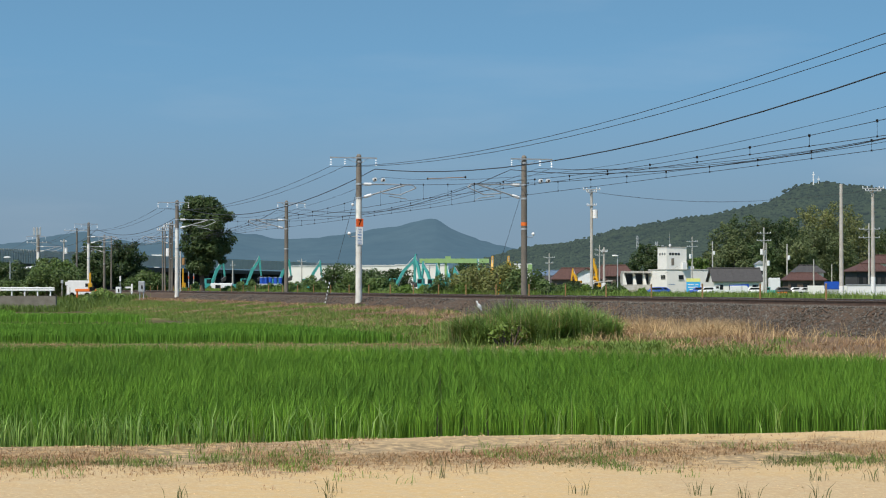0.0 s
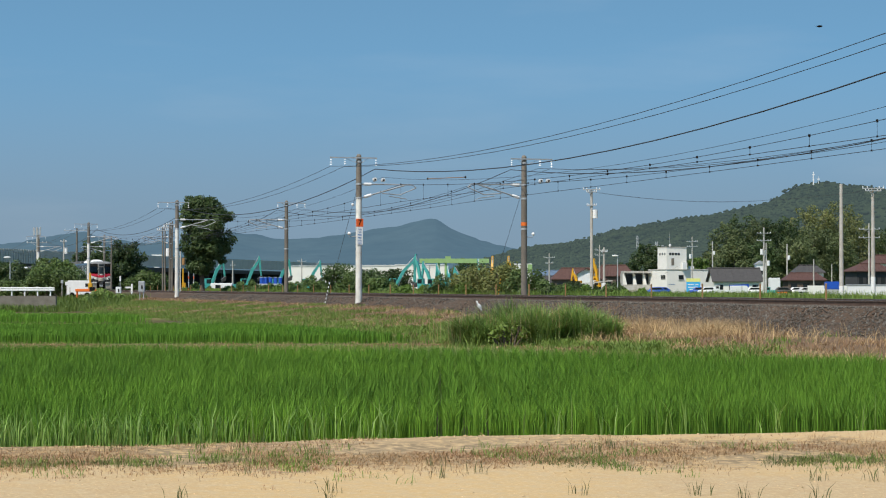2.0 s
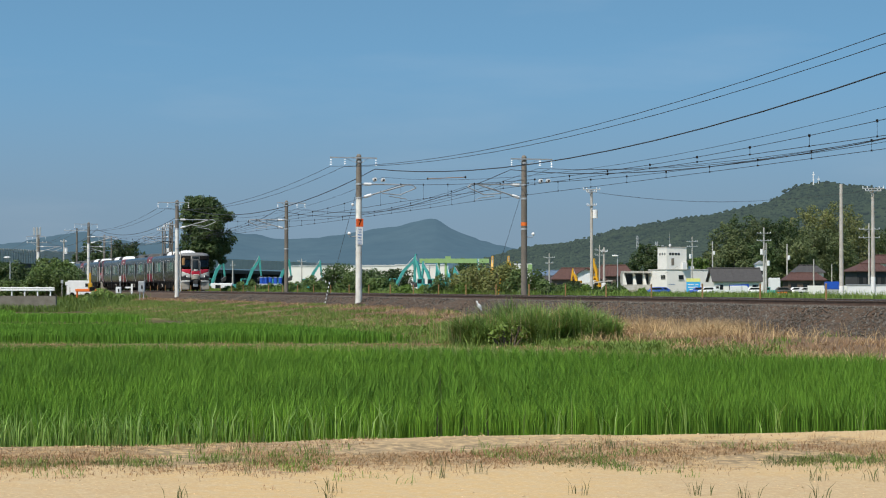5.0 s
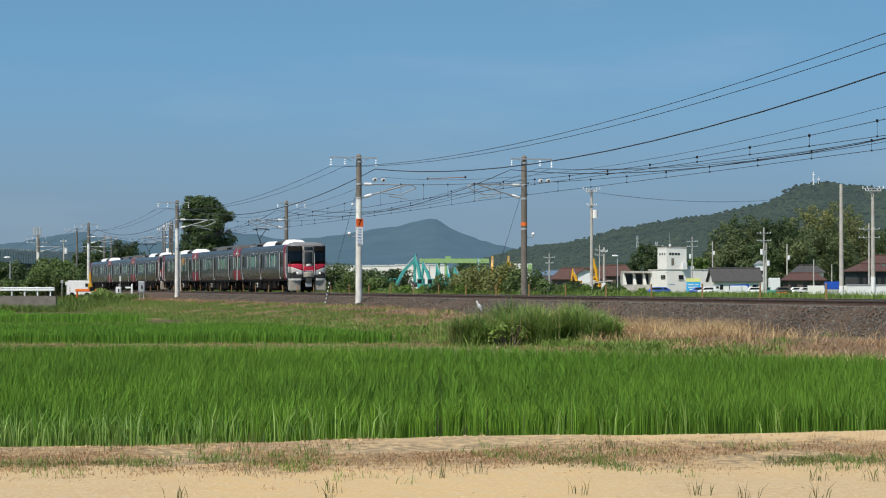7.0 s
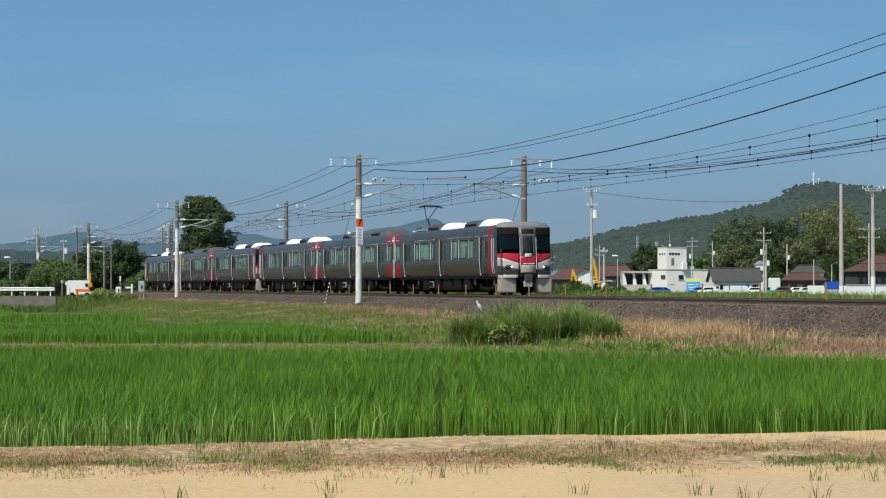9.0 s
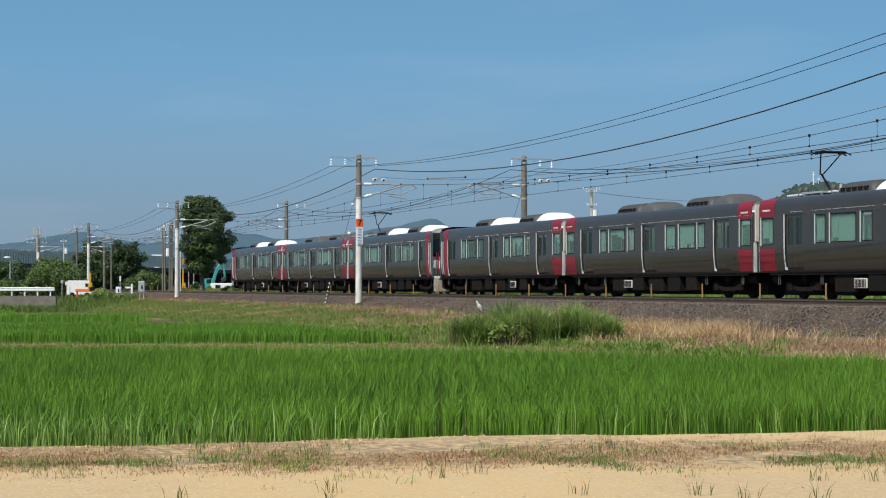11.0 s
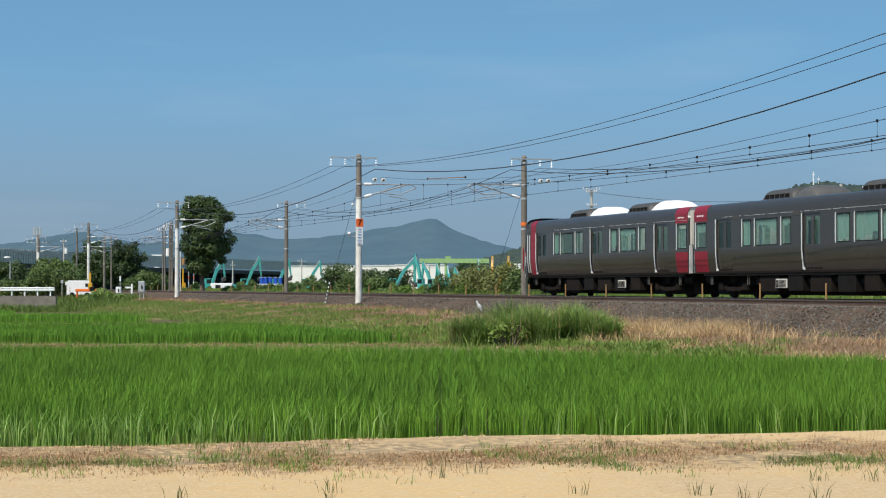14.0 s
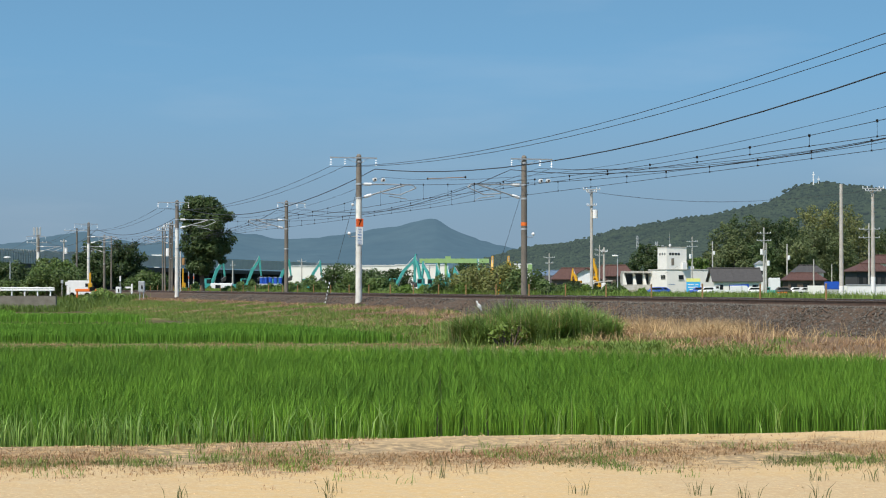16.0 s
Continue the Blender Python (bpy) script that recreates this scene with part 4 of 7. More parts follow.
def build_masts():
    near, far = [], []
    for i, u in enumerate(MAST_U):
        near.append(mast(u - 0.8, -6.4, 1, "whitewash", "tall railway mast, whitewashed below and brown above"))
        far.append(mast(u + 1.0, 2.8, -1, "concrete_dark", "tall brown weathered concrete railway mast"))
    # number board and notice on the mast by the grass mound
    t = near[1]
    bm = bmesh.new()
    box(bm, (0.20, 0.0, 4.02), (0.02, 0.42, 0.44))
    bevel(bm, 0.006, 1)
    nb = part("number_board", bm, M["sign_orange"], t, "orange number board with a dark 7")
    cu = bpy.data.curves.new("digit", "FONT")
    cu.body, cu.size, cu.extrude, cu.align_x, cu.align_y = "7", 0.46, 0.004, "CENTER", "CENTER"
    tmp = bpy.data.objects.new("tmp", cu)
    me = bpy.data.meshes.new_from_object(tmp)
    bpy.data.objects.remove(tmp)
    me.materials.append(M["black"])
    dg = share("digit", me, Matrix.Translation((0.218, 0.0, 4.02)) @ Euler((math.pi / 2, 0, math.pi / 2)).to_matrix().to_4x4(), nb)
    bm = bmesh.new()
    box(bm, (0.195, 0.0, 3.28), (0.02, 0.36, 0.98))
    no = part("notice_board", bm, M["white"], t, "white notice board with dark blue characters")
    for j in range(6):
        bm = bmesh.new()
        zz = 3.66 - j * 0.155
        box(bm, (0.208, 0.0, zz), (0.006, 0.20, 0.030))
        box(bm, (0.208, -0.04, zz - 0.035), (0.006, 0.022, 0.06))
        box(bm, (0.208, 0.05, zz - 0.05), (0.006, 0.13, 0.02))
        part("character_bar", bm, M["sign_blue"], no)
    for tt, sg in ((t, -1), (far[1], 1)):
        bm = bmesh.new()
        rod(bm, (0, sg * 0.15, 3.25), (0, sg * 0.55, 3.25), 0.025)
        lamp = part("lamp_arm", bm, M["galv"], tt)
        bm = bmesh.new()
        ball(bm, (0, sg * 0.55, 3.42), 0.10, (1, 1, 1), 2)
        part("lamp_globe", bm, M["porcelain"], lamp, "small white globe")
    bm = bmesh.new()
    rod(bm, (0.0, 0, 3.88), (0.0, 0, 4.08), 0.186, 0.186, 16)
    part("marker_band", bm, M["orange"], far[1], "faded orange band round the mast")


build_masts()


def tube(name, pts, r, material, label, category, group=""):
    """A wire along points, five-sided."""
    pts = np.array([tuple(p) for p in pts])
    tan = np.gradient(pts, axis=0)
    tan /= np.linalg.norm(tan, axis=1)[:, None]
    up = np.array([0, 0, 1.0])
    s = np.cross(tan, up)
    s /= np.linalg.norm(s, axis=1)[:, None]
    v = np.cross(s, tan)
    n = 5
    ring = [pts + r * (math.cos(2 * math.pi * a / n) * s + math.sin(2 * math.pi * a / n) * v) for a in range(n)]
    vv = np.stack(ring, 1).reshape(-1, 3)
    f = []
    for i in range(len(pts) - 1):
        for a in range(n):
            b = (a + 1) % n
            f.append((i * n + a, (i + 1) * n + a, (i + 1) * n + b, i * n + b))
    ob = mesh_np(name, vv, f, material)
    return tagged(ob, label, category, group)


def span_line(ws, z_at, sag, near=0.0, off=0.0):
    """Points of a wire hung from mast to mast, sagging between; near: how much lower it hangs at the first mast."""
    us = [105.0] + [u + off for u in MAST_U] + [-262.0]
    out = []
    for i in range(len(us) - 1):
        w0, w1 = (ws, ws) if not isinstance(ws, tuple) else (ws[i % 2], ws[(i + 1) % 2])
        for j in range(14):
            q = j / 14
            u = us[i] + (us[i + 1] - us[i]) * q
            lower = near * {0: q, 1: 1 - q}.get(i, 0.0)
            out.append(rail(u, w0 + (w1 - w0) * q, z_at - lower - 4 * sag * q * (1 - q)))
    return out


def build_wires():
    wl, wc = "dark overhead wire hung from mast to mast", "wire"
    for w in (-8.05, -7.25):
        tube("feeder_wire", span_line(w, 7.17, 0.92, off=-0.8), 0.012, M["wire"], wl, wc, "overhead wires")
    tube("feeder_cable", span_line(-5.45, 7.06, 1.30, off=-0.8), 0.024, M["wire"], "thick black feeder cable hung from the masts", wc, "overhead wires")
    tube("feeder_cable", span_line(2.0, 7.05, 1.40, off=1.0), 0.020, M["wire"], "thick black feeder cable hung from the masts", wc, "overhead wires")
    for w in (3.65, 4.4):
        tube("feeder_wire", span_line(w, 7.15, 1.15, off=1.0), 0.011, M["wire"], wl, wc, "overhead wires")
    tube("earth_wire", span_line(-5.0, 6.60, 1.05, 0.55, -0.8), 0.008, M["wire"], wl, wc, "overhead wires")
    for w0, off, near in ((-3.8, -0.8, 0.28), (0.0, 1.0, 0.0)):
        mp = span_line((w0 - 0.15, w0 + 0.15), 6.22, 0.83, near, off)
        cp = span_line((w0 - 0.15, w0 + 0.15), 5.24, 0.06, near * 0.5, off)
        tube("messenger_wire", mp, 0.011, M["wire"], "messenger wire that carries the contact wire", wc, "overhead wires")
        tube("contact_wire", cp, 0.011, M["wire"], "straight contact wire above the track", wc, "overhead wires")
        # droppers with clamps every five metres
        for a, b in zip(mp[2::1], cp[2::1]):
            if rail(0, 0).y - a.y > 45 or a.y > 260:
                continue
            d = thing("dropper", Matrix(), "thin dropper wire between messenger and contact wire", "dropper wire", "droppers of the overhead line")
            bm = bmesh.new()
            rod(bm, a, b, 0.006, n=4)
            part("dropper_wire", bm, M["wire"], d)
            bm = bmesh.new()
            box(bm, a, (0.06, 0.09, 0.09))
            part("clamp", bm, M["black"], d)
            bm = bmesh.new()
            box(bm, b, (0.05, 0.06, 0.06))
            part("clamp", bm, M["black"], d)
    # insulating rod and pulley insulators in the earth wire
    t = thing("insulating_rod", Matrix(), "long orange-brown insulating rod in the wire", "insulator")
    bm = bmesh.new()
    a, b = rail(-9.6, -5.0, 6.06), rail(-3.2, -5.0, 5.80)
    rod(bm, a, b, 0.022, n=8)
    part("rod", bm, M["rod_brown"], t)
    for p in (a, b):
        bm = bmesh.new()
        ball(bm, p, 0.06)
        part("end_fitting", bm, M["black"], t)
    for u, w, z in ((-18.87, -5.35, 6.49), (-18.89, -4.85, 6.47), (-16.59, 3.8, 6.44), (-16.47, 4.2, 6.44)):
        t = thing("disc_insulator", Matrix(), "pair of white porcelain discs on the wire", "insulator", "disc insulators")
        for k in (-0.05, 0.05):
            bm = bmesh.new()
            rod(bm, rail(u + k - 0.03, w, z), rail(u + k + 0.03, w, z), 0.115, 0.115, 16)
            part("disc", bm, M["porcelain"], t)
        bm = bmesh.new()
        rod(bm, rail(u - 0.18, w, z), rail(u + 0.18, w, z), 0.05, 0.05, 8)
        part("pin", bm, M["black"], t)
    # stay wires of the masts
    for u, w, du, z in ((-18.4, -6.4, -7.5, 6.3), (-16.6, 2.8, -6.5, 6.2)):
        pts = [rail(u + du * q, w, z - (z + 0.5) * q) for q in (0, 0.5, 1)]
        tube("stay_wire", pts, 0.010, M["wire"], "taut stay wire from a mast to the ground", wc, "stay wires")
    for u, w, z in ((-18.4 - 1.35, -6.4, 5.1),):
        bm = bmesh.new()
        p = rail(u, w, z)
        ball(bm, p, 0.09, (1, 1, 0.9), 2)
        tagged(part("stay_insulator", bm, M["porcelain"]), "white porcelain stay insulator", "insulator")


build_wires()


# ---- hills ----
def hill(name, prof, dist, depth, material, label, rough, seed, base=-6.0, crowns=0, crown_mat=None):
    """A wooded hill: a crest from (x in metres, height), falling towards the camera over depth metres."""
    xs = np.linspace(prof[0][0], prof[-1][0], 700)
    crest = np.interp(xs, [p[0] for p in prof], [p[1] for p in prof])
    rng = np.random.default_rng(seed)
    k = 46
    vs = []
    for j in range(k + 1):
        q = j / k
        y = dist - depth * (1 - q)
        sp = 1 - (1 - q) ** 1.5
        spur = 1 - 0.38 * np.abs(lumps(xs, np.full_like(xs, y), depth * 0.35, seed)) * (1 - q) ** 0.7
        h = base + (crest - base - (1.4 if crowns else 0.0)) * sp * spur * (y / dist)
        n = rng.normal(0, 1, len(xs))
        n = np.convolve(n, np.hanning(11) / 5.0, "same") * 1.5
        h = h + rough * n * (0.25 + 0.75 * min(1.0, q * 3))
        vs.append(np.stack([xs, np.full_like(xs, y) + rng.normal(0, rough, len(xs)), h], -1))
    # back slope
    for j in range(1, 4):
        vs.append(np.stack([xs, np.full_like(xs, dist + depth * 0.25 * j), base + (crest - base) * (1 - j / 3.0) - 2], -1))
    w = len(xs)
    i = np.arange(len(vs) - 1)[:, None] * w + np.arange(w - 1)[None]
    f = np.stack([i, i + 1, i + 1 + w, i + w], -1).reshape(-1, 4)
    ob = mesh_np(name, np.concatenate(vs), f, material)
    tagged(ob, label, "hill", kind="structure")
    if crowns:
        # the wood's crowns, as one ragged canopy
        ico = bmesh.new()
        bmesh.ops.create_cone(ico, cap_ends=True, segments=5, radius1=1.0, radius2=0.45, depth=1.3)
        bmesh.ops.triangulate(ico, faces=ico.faces[:])
        iv = np.array([tuple(v.co) for v in ico.verts])
        jf = np.array([[v.index for v in fc.verts] for fc in ico.faces])
        ico.free()
        body = np.stack(vs[3:k + 1])
        jj, ii = rng.integers(0, len(body), crowns), rng.integers(0, w, crowns)
        c = body[jj, ii] + rng.normal(0, 2.0, (crowns, 3)) * np.array([1, 1, 0.2])
        r = rng.uniform(0.8, 1.9, crowns)[:, None, None]
        v = iv[None] * r * rng.uniform(0.75, 1.25, (crowns, len(iv), 1)) * np.array([1.15, 1.15, 0.7]) + c[:, None]
        fa = (jf[None] + len(iv) * np.arange(crowns)[:, None, None]).reshape(-1, 3)
        cw = mesh_np("woodland", v.reshape(-1, 3), fa, crown_mat)
        tagged(cw, "dense dark green woodland canopy covering the hill", "woodland", kind="stuff")
    return ob


# The last argument is emission that paints distance haze onto a hill
def hillmat(name, col, col2, scale, haze_glow):
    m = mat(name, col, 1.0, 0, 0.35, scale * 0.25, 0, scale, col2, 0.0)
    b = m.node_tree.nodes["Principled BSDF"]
    b.inputs["Emission Color"].default_value = haze_glow
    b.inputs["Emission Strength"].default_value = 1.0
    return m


def build_hills():
    far = [(-1500, 40), (-871.35, 74.16), (-768.11, 80.35), (-706.17, 94.80), (-654.55, 99.97), (-597.76, 86.55),
           (-540.98, 78.29), (-468.71, 86.55), (-380.96, 98.93), (-339.66, 93.77), (-293.20, 86.55), (-231.26, 89.64),
           (-169.31, 97.90), (-107.37, 107.19), (-64.01, 114.42), (-33.04, 123.71), (-12.39, 123.71), (16.52, 107.19),
           (68.14, 85.51), (119.76, 71.06), (181.70, 59.70), (274.62, 39.05), (900, 10)]
    # Haze over the far ridge is painted in as blue emission
    M["far_hill"] = hillmat("hazed_wooded_mountain", (0.022, 0.032, 0.030), (0.012, 0.020, 0.020), 0.03, (0.082, 0.146, 0.206, 1))
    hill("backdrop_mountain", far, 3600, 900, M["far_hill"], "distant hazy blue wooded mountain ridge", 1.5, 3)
    near = [(23.29, 19.32), (50.32, 28.05), (64.87, 30.96), (89.82, 33.04), (106.45, 36.79), (123.09, 42.19), (143.88, 46.35),
            (172.99, 51.34), (202.09, 55.50), (227.04, 60.90), (241.60, 64.23), (251.99, 70.47), (261.14, 75.46), (272.78, 77.95),
            (287.34, 78.79), (299.81, 76.29), (326.01, 73.80), (372.58, 65.89), (443.28, 45.10), (547.23, 16.00)]
    # Slope and crowns both emit a grey-blue that stands in for haze
    M["near_hill"] = hillmat("hazed_wooded_hill", (0.034, 0.046, 0.024), (0.014, 0.021, 0.014), 0.12, (0.042, 0.060, 0.066, 1))
    M["hill_wood"] = mat("hazed_woodland_canopy", (0.024, 0.033, 0.017), 1.0, 0, 0.25, 0.02, 0, 0.4, (0.015, 0.023, 0.013), 0.0, 0.3)
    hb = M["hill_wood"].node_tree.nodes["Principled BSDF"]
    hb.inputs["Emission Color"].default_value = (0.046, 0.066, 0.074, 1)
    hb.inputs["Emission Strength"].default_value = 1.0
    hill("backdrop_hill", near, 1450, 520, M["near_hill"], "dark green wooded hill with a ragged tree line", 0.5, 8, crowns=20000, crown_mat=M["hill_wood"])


build_hills()


# ---- plants ----
def blades(name, base, height, width, lean, material, seed, label, category, curl=0.5, kind="stuff", foot=0.7, knee=0.55):
    """Grass or rice: one bent, tapering blade for every base point. height, width, lean: one number a blade."""
    rng = np.random.default_rng(seed)
    k = len(base)
    az = rng.uniform(0, 2 * math.pi, k)
    face = az + math.pi / 2 + rng.normal(0, 0.45, k)
    d = np.stack([np.cos(az), np.sin(az), np.zeros(k)], -1)
    s = np.stack([np.cos(face), np.sin(face), np.zeros(k)], -1) * (width / 2)[:, None]
    up = np.array([0, 0, 1.0])
    mid = base + up * (height * knee)[:, None] + d * (lean * height * (0.28 if knee < 0.6 else 0.12))[:, None]
    tip = base + up * (height * (1 - 0.25 * lean * curl))[:, None] + d * (lean * height * (0.7 + 0.3 * curl))[:, None]
    v = np.stack([base - s * foot, base + s * foot, mid + s, mid - s, tip], 1).reshape(-1, 3)
    f = np.array([(0, 1, 2), (0, 2, 3), (3, 2, 4)])
    fa = (f[None] + 5 * np.arange(k)[:, None, None]).reshape(-1, 3)
    ob = mesh_np(name, v, fa, material)
    return tagged(ob, label, category, kind=kind)


def clumped(x, y, n, spread, rng):
    """Blade roots in tufts round the given places."""
    xx = np.repeat(x, n) + rng.normal(0, spread, len(x) * n)
    yy = np.repeat(y, n) + rng.normal(0, spread, len(y) * n)
    return xx, yy


M["rice"] = leafmat("rice_leaf", (0.162, 0.312, 0.036), (0.122, 0.245, 0.031), 0.7, 0.12, 0.6, 0.25, 0.08)
M["reed"] = leafmat("broad_grass_leaf", (0.31, 0.41, 0.115), (0.22, 0.33, 0.08), 0.35, 0.35)
# Darker copy of the rice green; carries the shade on the back fields' fronts
M["rice_shaded"] = leafmat("shaded_rice_leaf", (0.132, 0.265, 0.032), (0.10, 0.21, 0.027), 0.8, 0.12, 0.6, 0.25, 0.08)
M["edge_reed"] = leafmat("pale_edge_leaf", (0.26, 0.385, 0.10), (0.18, 0.31, 0.065), 0.6, 0.3)
M["tall_grass"] = leafmat("deep_green_tall_grass", (0.25, 0.355, 0.085), (0.16, 0.25, 0.06), 0.65, 0.35)
M["grass"] = leafmat("bank_grass", (0.19, 0.27, 0.052), (0.135, 0.205, 0.042), 0.45, 0.35)
M["straw"] = leafmat("dry_straw", (0.60, 0.43, 0.225), (0.40, 0.265, 0.13), 0.45, 0.25)
M["verge_weed"] = leafmat("olive_weed", (0.19, 0.19, 0.06), (0.13, 0.15, 0.045), 0.5, 0.25)
M["dead"] = leafmat("brown_stubble", (0.32, 0.185, 0.095), (0.41, 0.275, 0.145), 0.45, 0.2)


def far_edge(x):
    return np.where(x < 0, 44.6 - 0.15 * x, 44.6 - 0.80 * x)


def build_rice():
    rng = np.random.default_rng(11)
    # first field: planted in rows
    gx, gy = np.meshgrid(np.arange(-26, 22, 0.29), np.arange(18.6, 49, 0.30))
    x, y = (gx + rng.normal(0, 0.035, gx.shape)).ravel(), (gy + rng.normal(0, 0.03, gx.shape)).ravel()
    inside = (y > paddy_edge(x) + 0.42) & (y < far_edge(x))
    seen = np.abs(x) < 0.2248 * y + 1.2
    keep = inside & (seen | (rng.random(len(x)) < 0.2))
    x, y = x[keep], y[keep]
    n = 31
    bx, by = clumped(x, y, n, 0.034, rng)
    z = land(bx, by)
    hgt = 0.63 + 0.03 * lumps(bx, by, 3.0, 5.0)
    h = hgt * np.where(rng.random(len(bx)) < 0.25, rng.uniform(0.62, 0.86, len(bx)), rng.uniform(0.88, 1.03, len(bx)))
    blades("rice_field", np.stack([bx, by, z], -1), h, rng.uniform(0.007, 0.012, len(bx)), rng.uniform(0.04, 0.34, len(bx)),
           M["rice"], 12, "dense bright green rice plants in a flooded field", "rice", 0.8, foot=0.3, knee=0.66)
    # the fields behind, each up to the toe of the bank
    for y0, y1, toe, xl, nn, dx, dy, seed, hh in ((61.5, 80.5, -17.3, -23, 14, 0.28, 0.30, 21, 0.47), (98.0, 107.5, -19.4, -29, 11, 0.36, 0.38, 22, 0.52), (112.5, 125.0, -24.5, -33, 9, 0.38, 0.42, 24, 0.56)):
        gx, gy = np.meshgrid(np.arange(xl, 1.0, dx), np.arange(y0, y1, dy))
        x, y = (gx + rng.normal(0, 0.04, gx.shape)).ravel(), (gy + rng.normal(0, 0.04, gx.shape)).ravel()
        keep = across(x, y) < toe - 0.12 * np.maximum(0, y - y0 - 12) + 0.2 * lumps(x, y, 3, seed)
        x, y = x[keep], y[keep]
        bx, by = clumped(x, y, nn, 0.04, rng)
        h = hh * rng.uniform(0.84, 1.04, len(bx))
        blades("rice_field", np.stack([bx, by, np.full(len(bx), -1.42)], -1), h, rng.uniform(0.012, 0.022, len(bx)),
               rng.uniform(0.04, 0.36, len(bx)), M["rice_shaded"], seed + 1, "green rice plants in a field beside the railway bank", "rice", 0.8, foot=0.3, knee=0.66)
    # broad pale grass at the edge of the first field
    k = 210
    x = np.concatenate([rng.uniform(-6.3, -3.2, 130), -3.2 + np.abs(rng.normal(0, 1.3, 60)), rng.uniform(-6.3, 6.0, 20)])
    x = np.maximum(x, -6.3)
    bx, by = clumped(x, paddy_edge(x) + rng.uniform(0.14, 0.5, k), 5, 0.06, rng)
    h = rng.uniform(0.22, 0.50, len(bx))
    blades("edge_grass", np.stack([bx, by, land(bx, by)], -1), h, rng.uniform(0.008, 0.015, len(bx)), rng.uniform(0.1, 0.6, len(bx)), M["edge_reed"], 31,
           "pale broad-leaved grass along the rice field's edge", "grass", 0.9)


build_rice()


def build_bank_grass():
    rng = np.random.default_rng(41)

    def bank(k, wa, wb, ua, ub):
        u, w = rng.uniform(ua, ub, k), rng.uniform(wa, wb, k)
        x = P0.x + u * DU.x + w * DW.x
        y = P0.y + u * DU.y + w * DW.y
        return u, w, x, y

    def lay(name, x, y, n, spread, h0, h1, w0, w1, material, seed, label, lean=(0.1, 0.7)):
        bx, by = clumped(x, y, n, spread, rng)
        z = land(bx, by) - 0.01
        blades(name, np.stack([bx, by, z], -1), rng.uniform(h0, h1, len(bx)), rng.uniform(w0, w1, len(bx)), rng.uniform(lean[0], lean[1], len(bx)), material, seed, label, "grass")

    # short turf, green and brown patches
    u, w, x, y = bank(30000, -17.5, -7.2, -130, 62)
    ok = (x > -40) & (lumps(x, y, 2.6, 1.0) > np.where(x < 1, -0.4, -0.25) + 0.9 * smoothstep(-11.5, -8.5, w)) & (w > -17.2) & ((x < 1) | (rng.random(len(x)) < 0.35))
    lay("bank_grass", x[ok], y[ok], 5, 0.10, 0.07, 0.22, 0.012, 0.028, M["grass"], 42, "short green grass on the railway bank")
    u, w, x, y = bank(26000, -16.5, -7.0, -110, 62)
    ok = (lumps(x, y, 2.6, 1.0) < 0.15) & (rng.random(len(x)) < 0.9 - 0.5 * smoothstep(18, 12, u) * smoothstep(-10.0, -11.8, w))
    lay("dry_grass", x[ok], y[ok], 4, 0.10, 0.05, 0.17, 0.010, 0.024, M["dead"], 43, "brown dried-up grass on the railway bank", (0.3, 1.0))
    # tall straw by the ballast towards the near end
    u, w, x, y = bank(5200, -13.8, -8.2, 8, 60)
    ok = rng.random(len(x)) < np.clip(0.25 + 1.3 * lumps(x, y, 1.7, 3.0), 0.02, 1) * (0.10 + 0.9 * smoothstep(21, 25, u) * smoothstep(41, 35, u) + 0.6 * smoothstep(39, 42, u) * smoothstep(-10.5, -12.5, w))
    lay("tall_straw", x[ok], y[ok], 10, 0.13, 0.10, 0.48, 0.006, 0.014, M["straw"], 44, "tall bleached dry grass leaning on the bank", (0.5, 2.2))
    u, w, x, y = bank(2600, -9.5, -7.4, -70, 10)
    ok = rng.random(len(x)) < np.clip(0.1 + 0.6 * lumps(x, y, 2.5, 6.0), 0.0, 1)
    lay("tall_straw", x[ok], y[ok], 6, 0.10, 0.10, 0.32, 0.008, 0.018, M["straw"], 45, "tufts of bleached dry grass below the ballast", (0.3, 1.1))
    u, w, x, y = bank(2600, -9.6, -7.2, 13, 60)
    ok = rng.random(len(x)) < np.clip(0.35 + 1.2 * lumps(x, y, 1.9, 8.0), 0.05, 1) * (0.05 + 0.95 * smoothstep(21, 25, u) * smoothstep(37, 33, u))
    lay("tall_straw", x[ok], y[ok], 10, 0.12, 0.20, 0.58, 0.006, 0.013, M["straw"], 56, "tall bleached straw standing against the ballast", (0.2, 1.1))
    # green creeping patches at the bank's foot
    u, w, x, y = bank(5200, -14.5, -11.5, 12, 60)
    ok = lumps(x, y, 1.8, 9.0) > 0.22 - 0.3 * smoothstep(20, 14, u)
    lay("foot_weeds", x[ok], y[ok], 8, 0.10, 0.08, 0.30, 0.015, 0.04, M["grass"], 46, "low green weeds at the foot of the bank", (0.3, 1.2))
    # verge between the fields
    x = rng.uniform(-22, 4, 3600)
    y = rng.uniform(49, 60.8, 3600)
    gone = lumps(x, y, 2.0, 4.0) > -0.1
    lay("verge_grass", x[gone], y[gone], 4, 0.08, 0.03, 0.10, 0.010, 0.020, M["straw"], 47, "short yellowed grass on the bund between fields")
    x = rng.uniform(-22, 6, 7000)
    y = rng.uniform(46.5, 60.8, 7000)
    lay("verge_grass", x, y, 4, 0.08, 0.04, 0.12, 0.010, 0.022, M["grass"], 48, "short green grass on the bund between fields")
    x = rng.uniform(-1.5, 2.6, 380)
    y = far_edge(x) + rng.uniform(0.3, 1.6, 380)
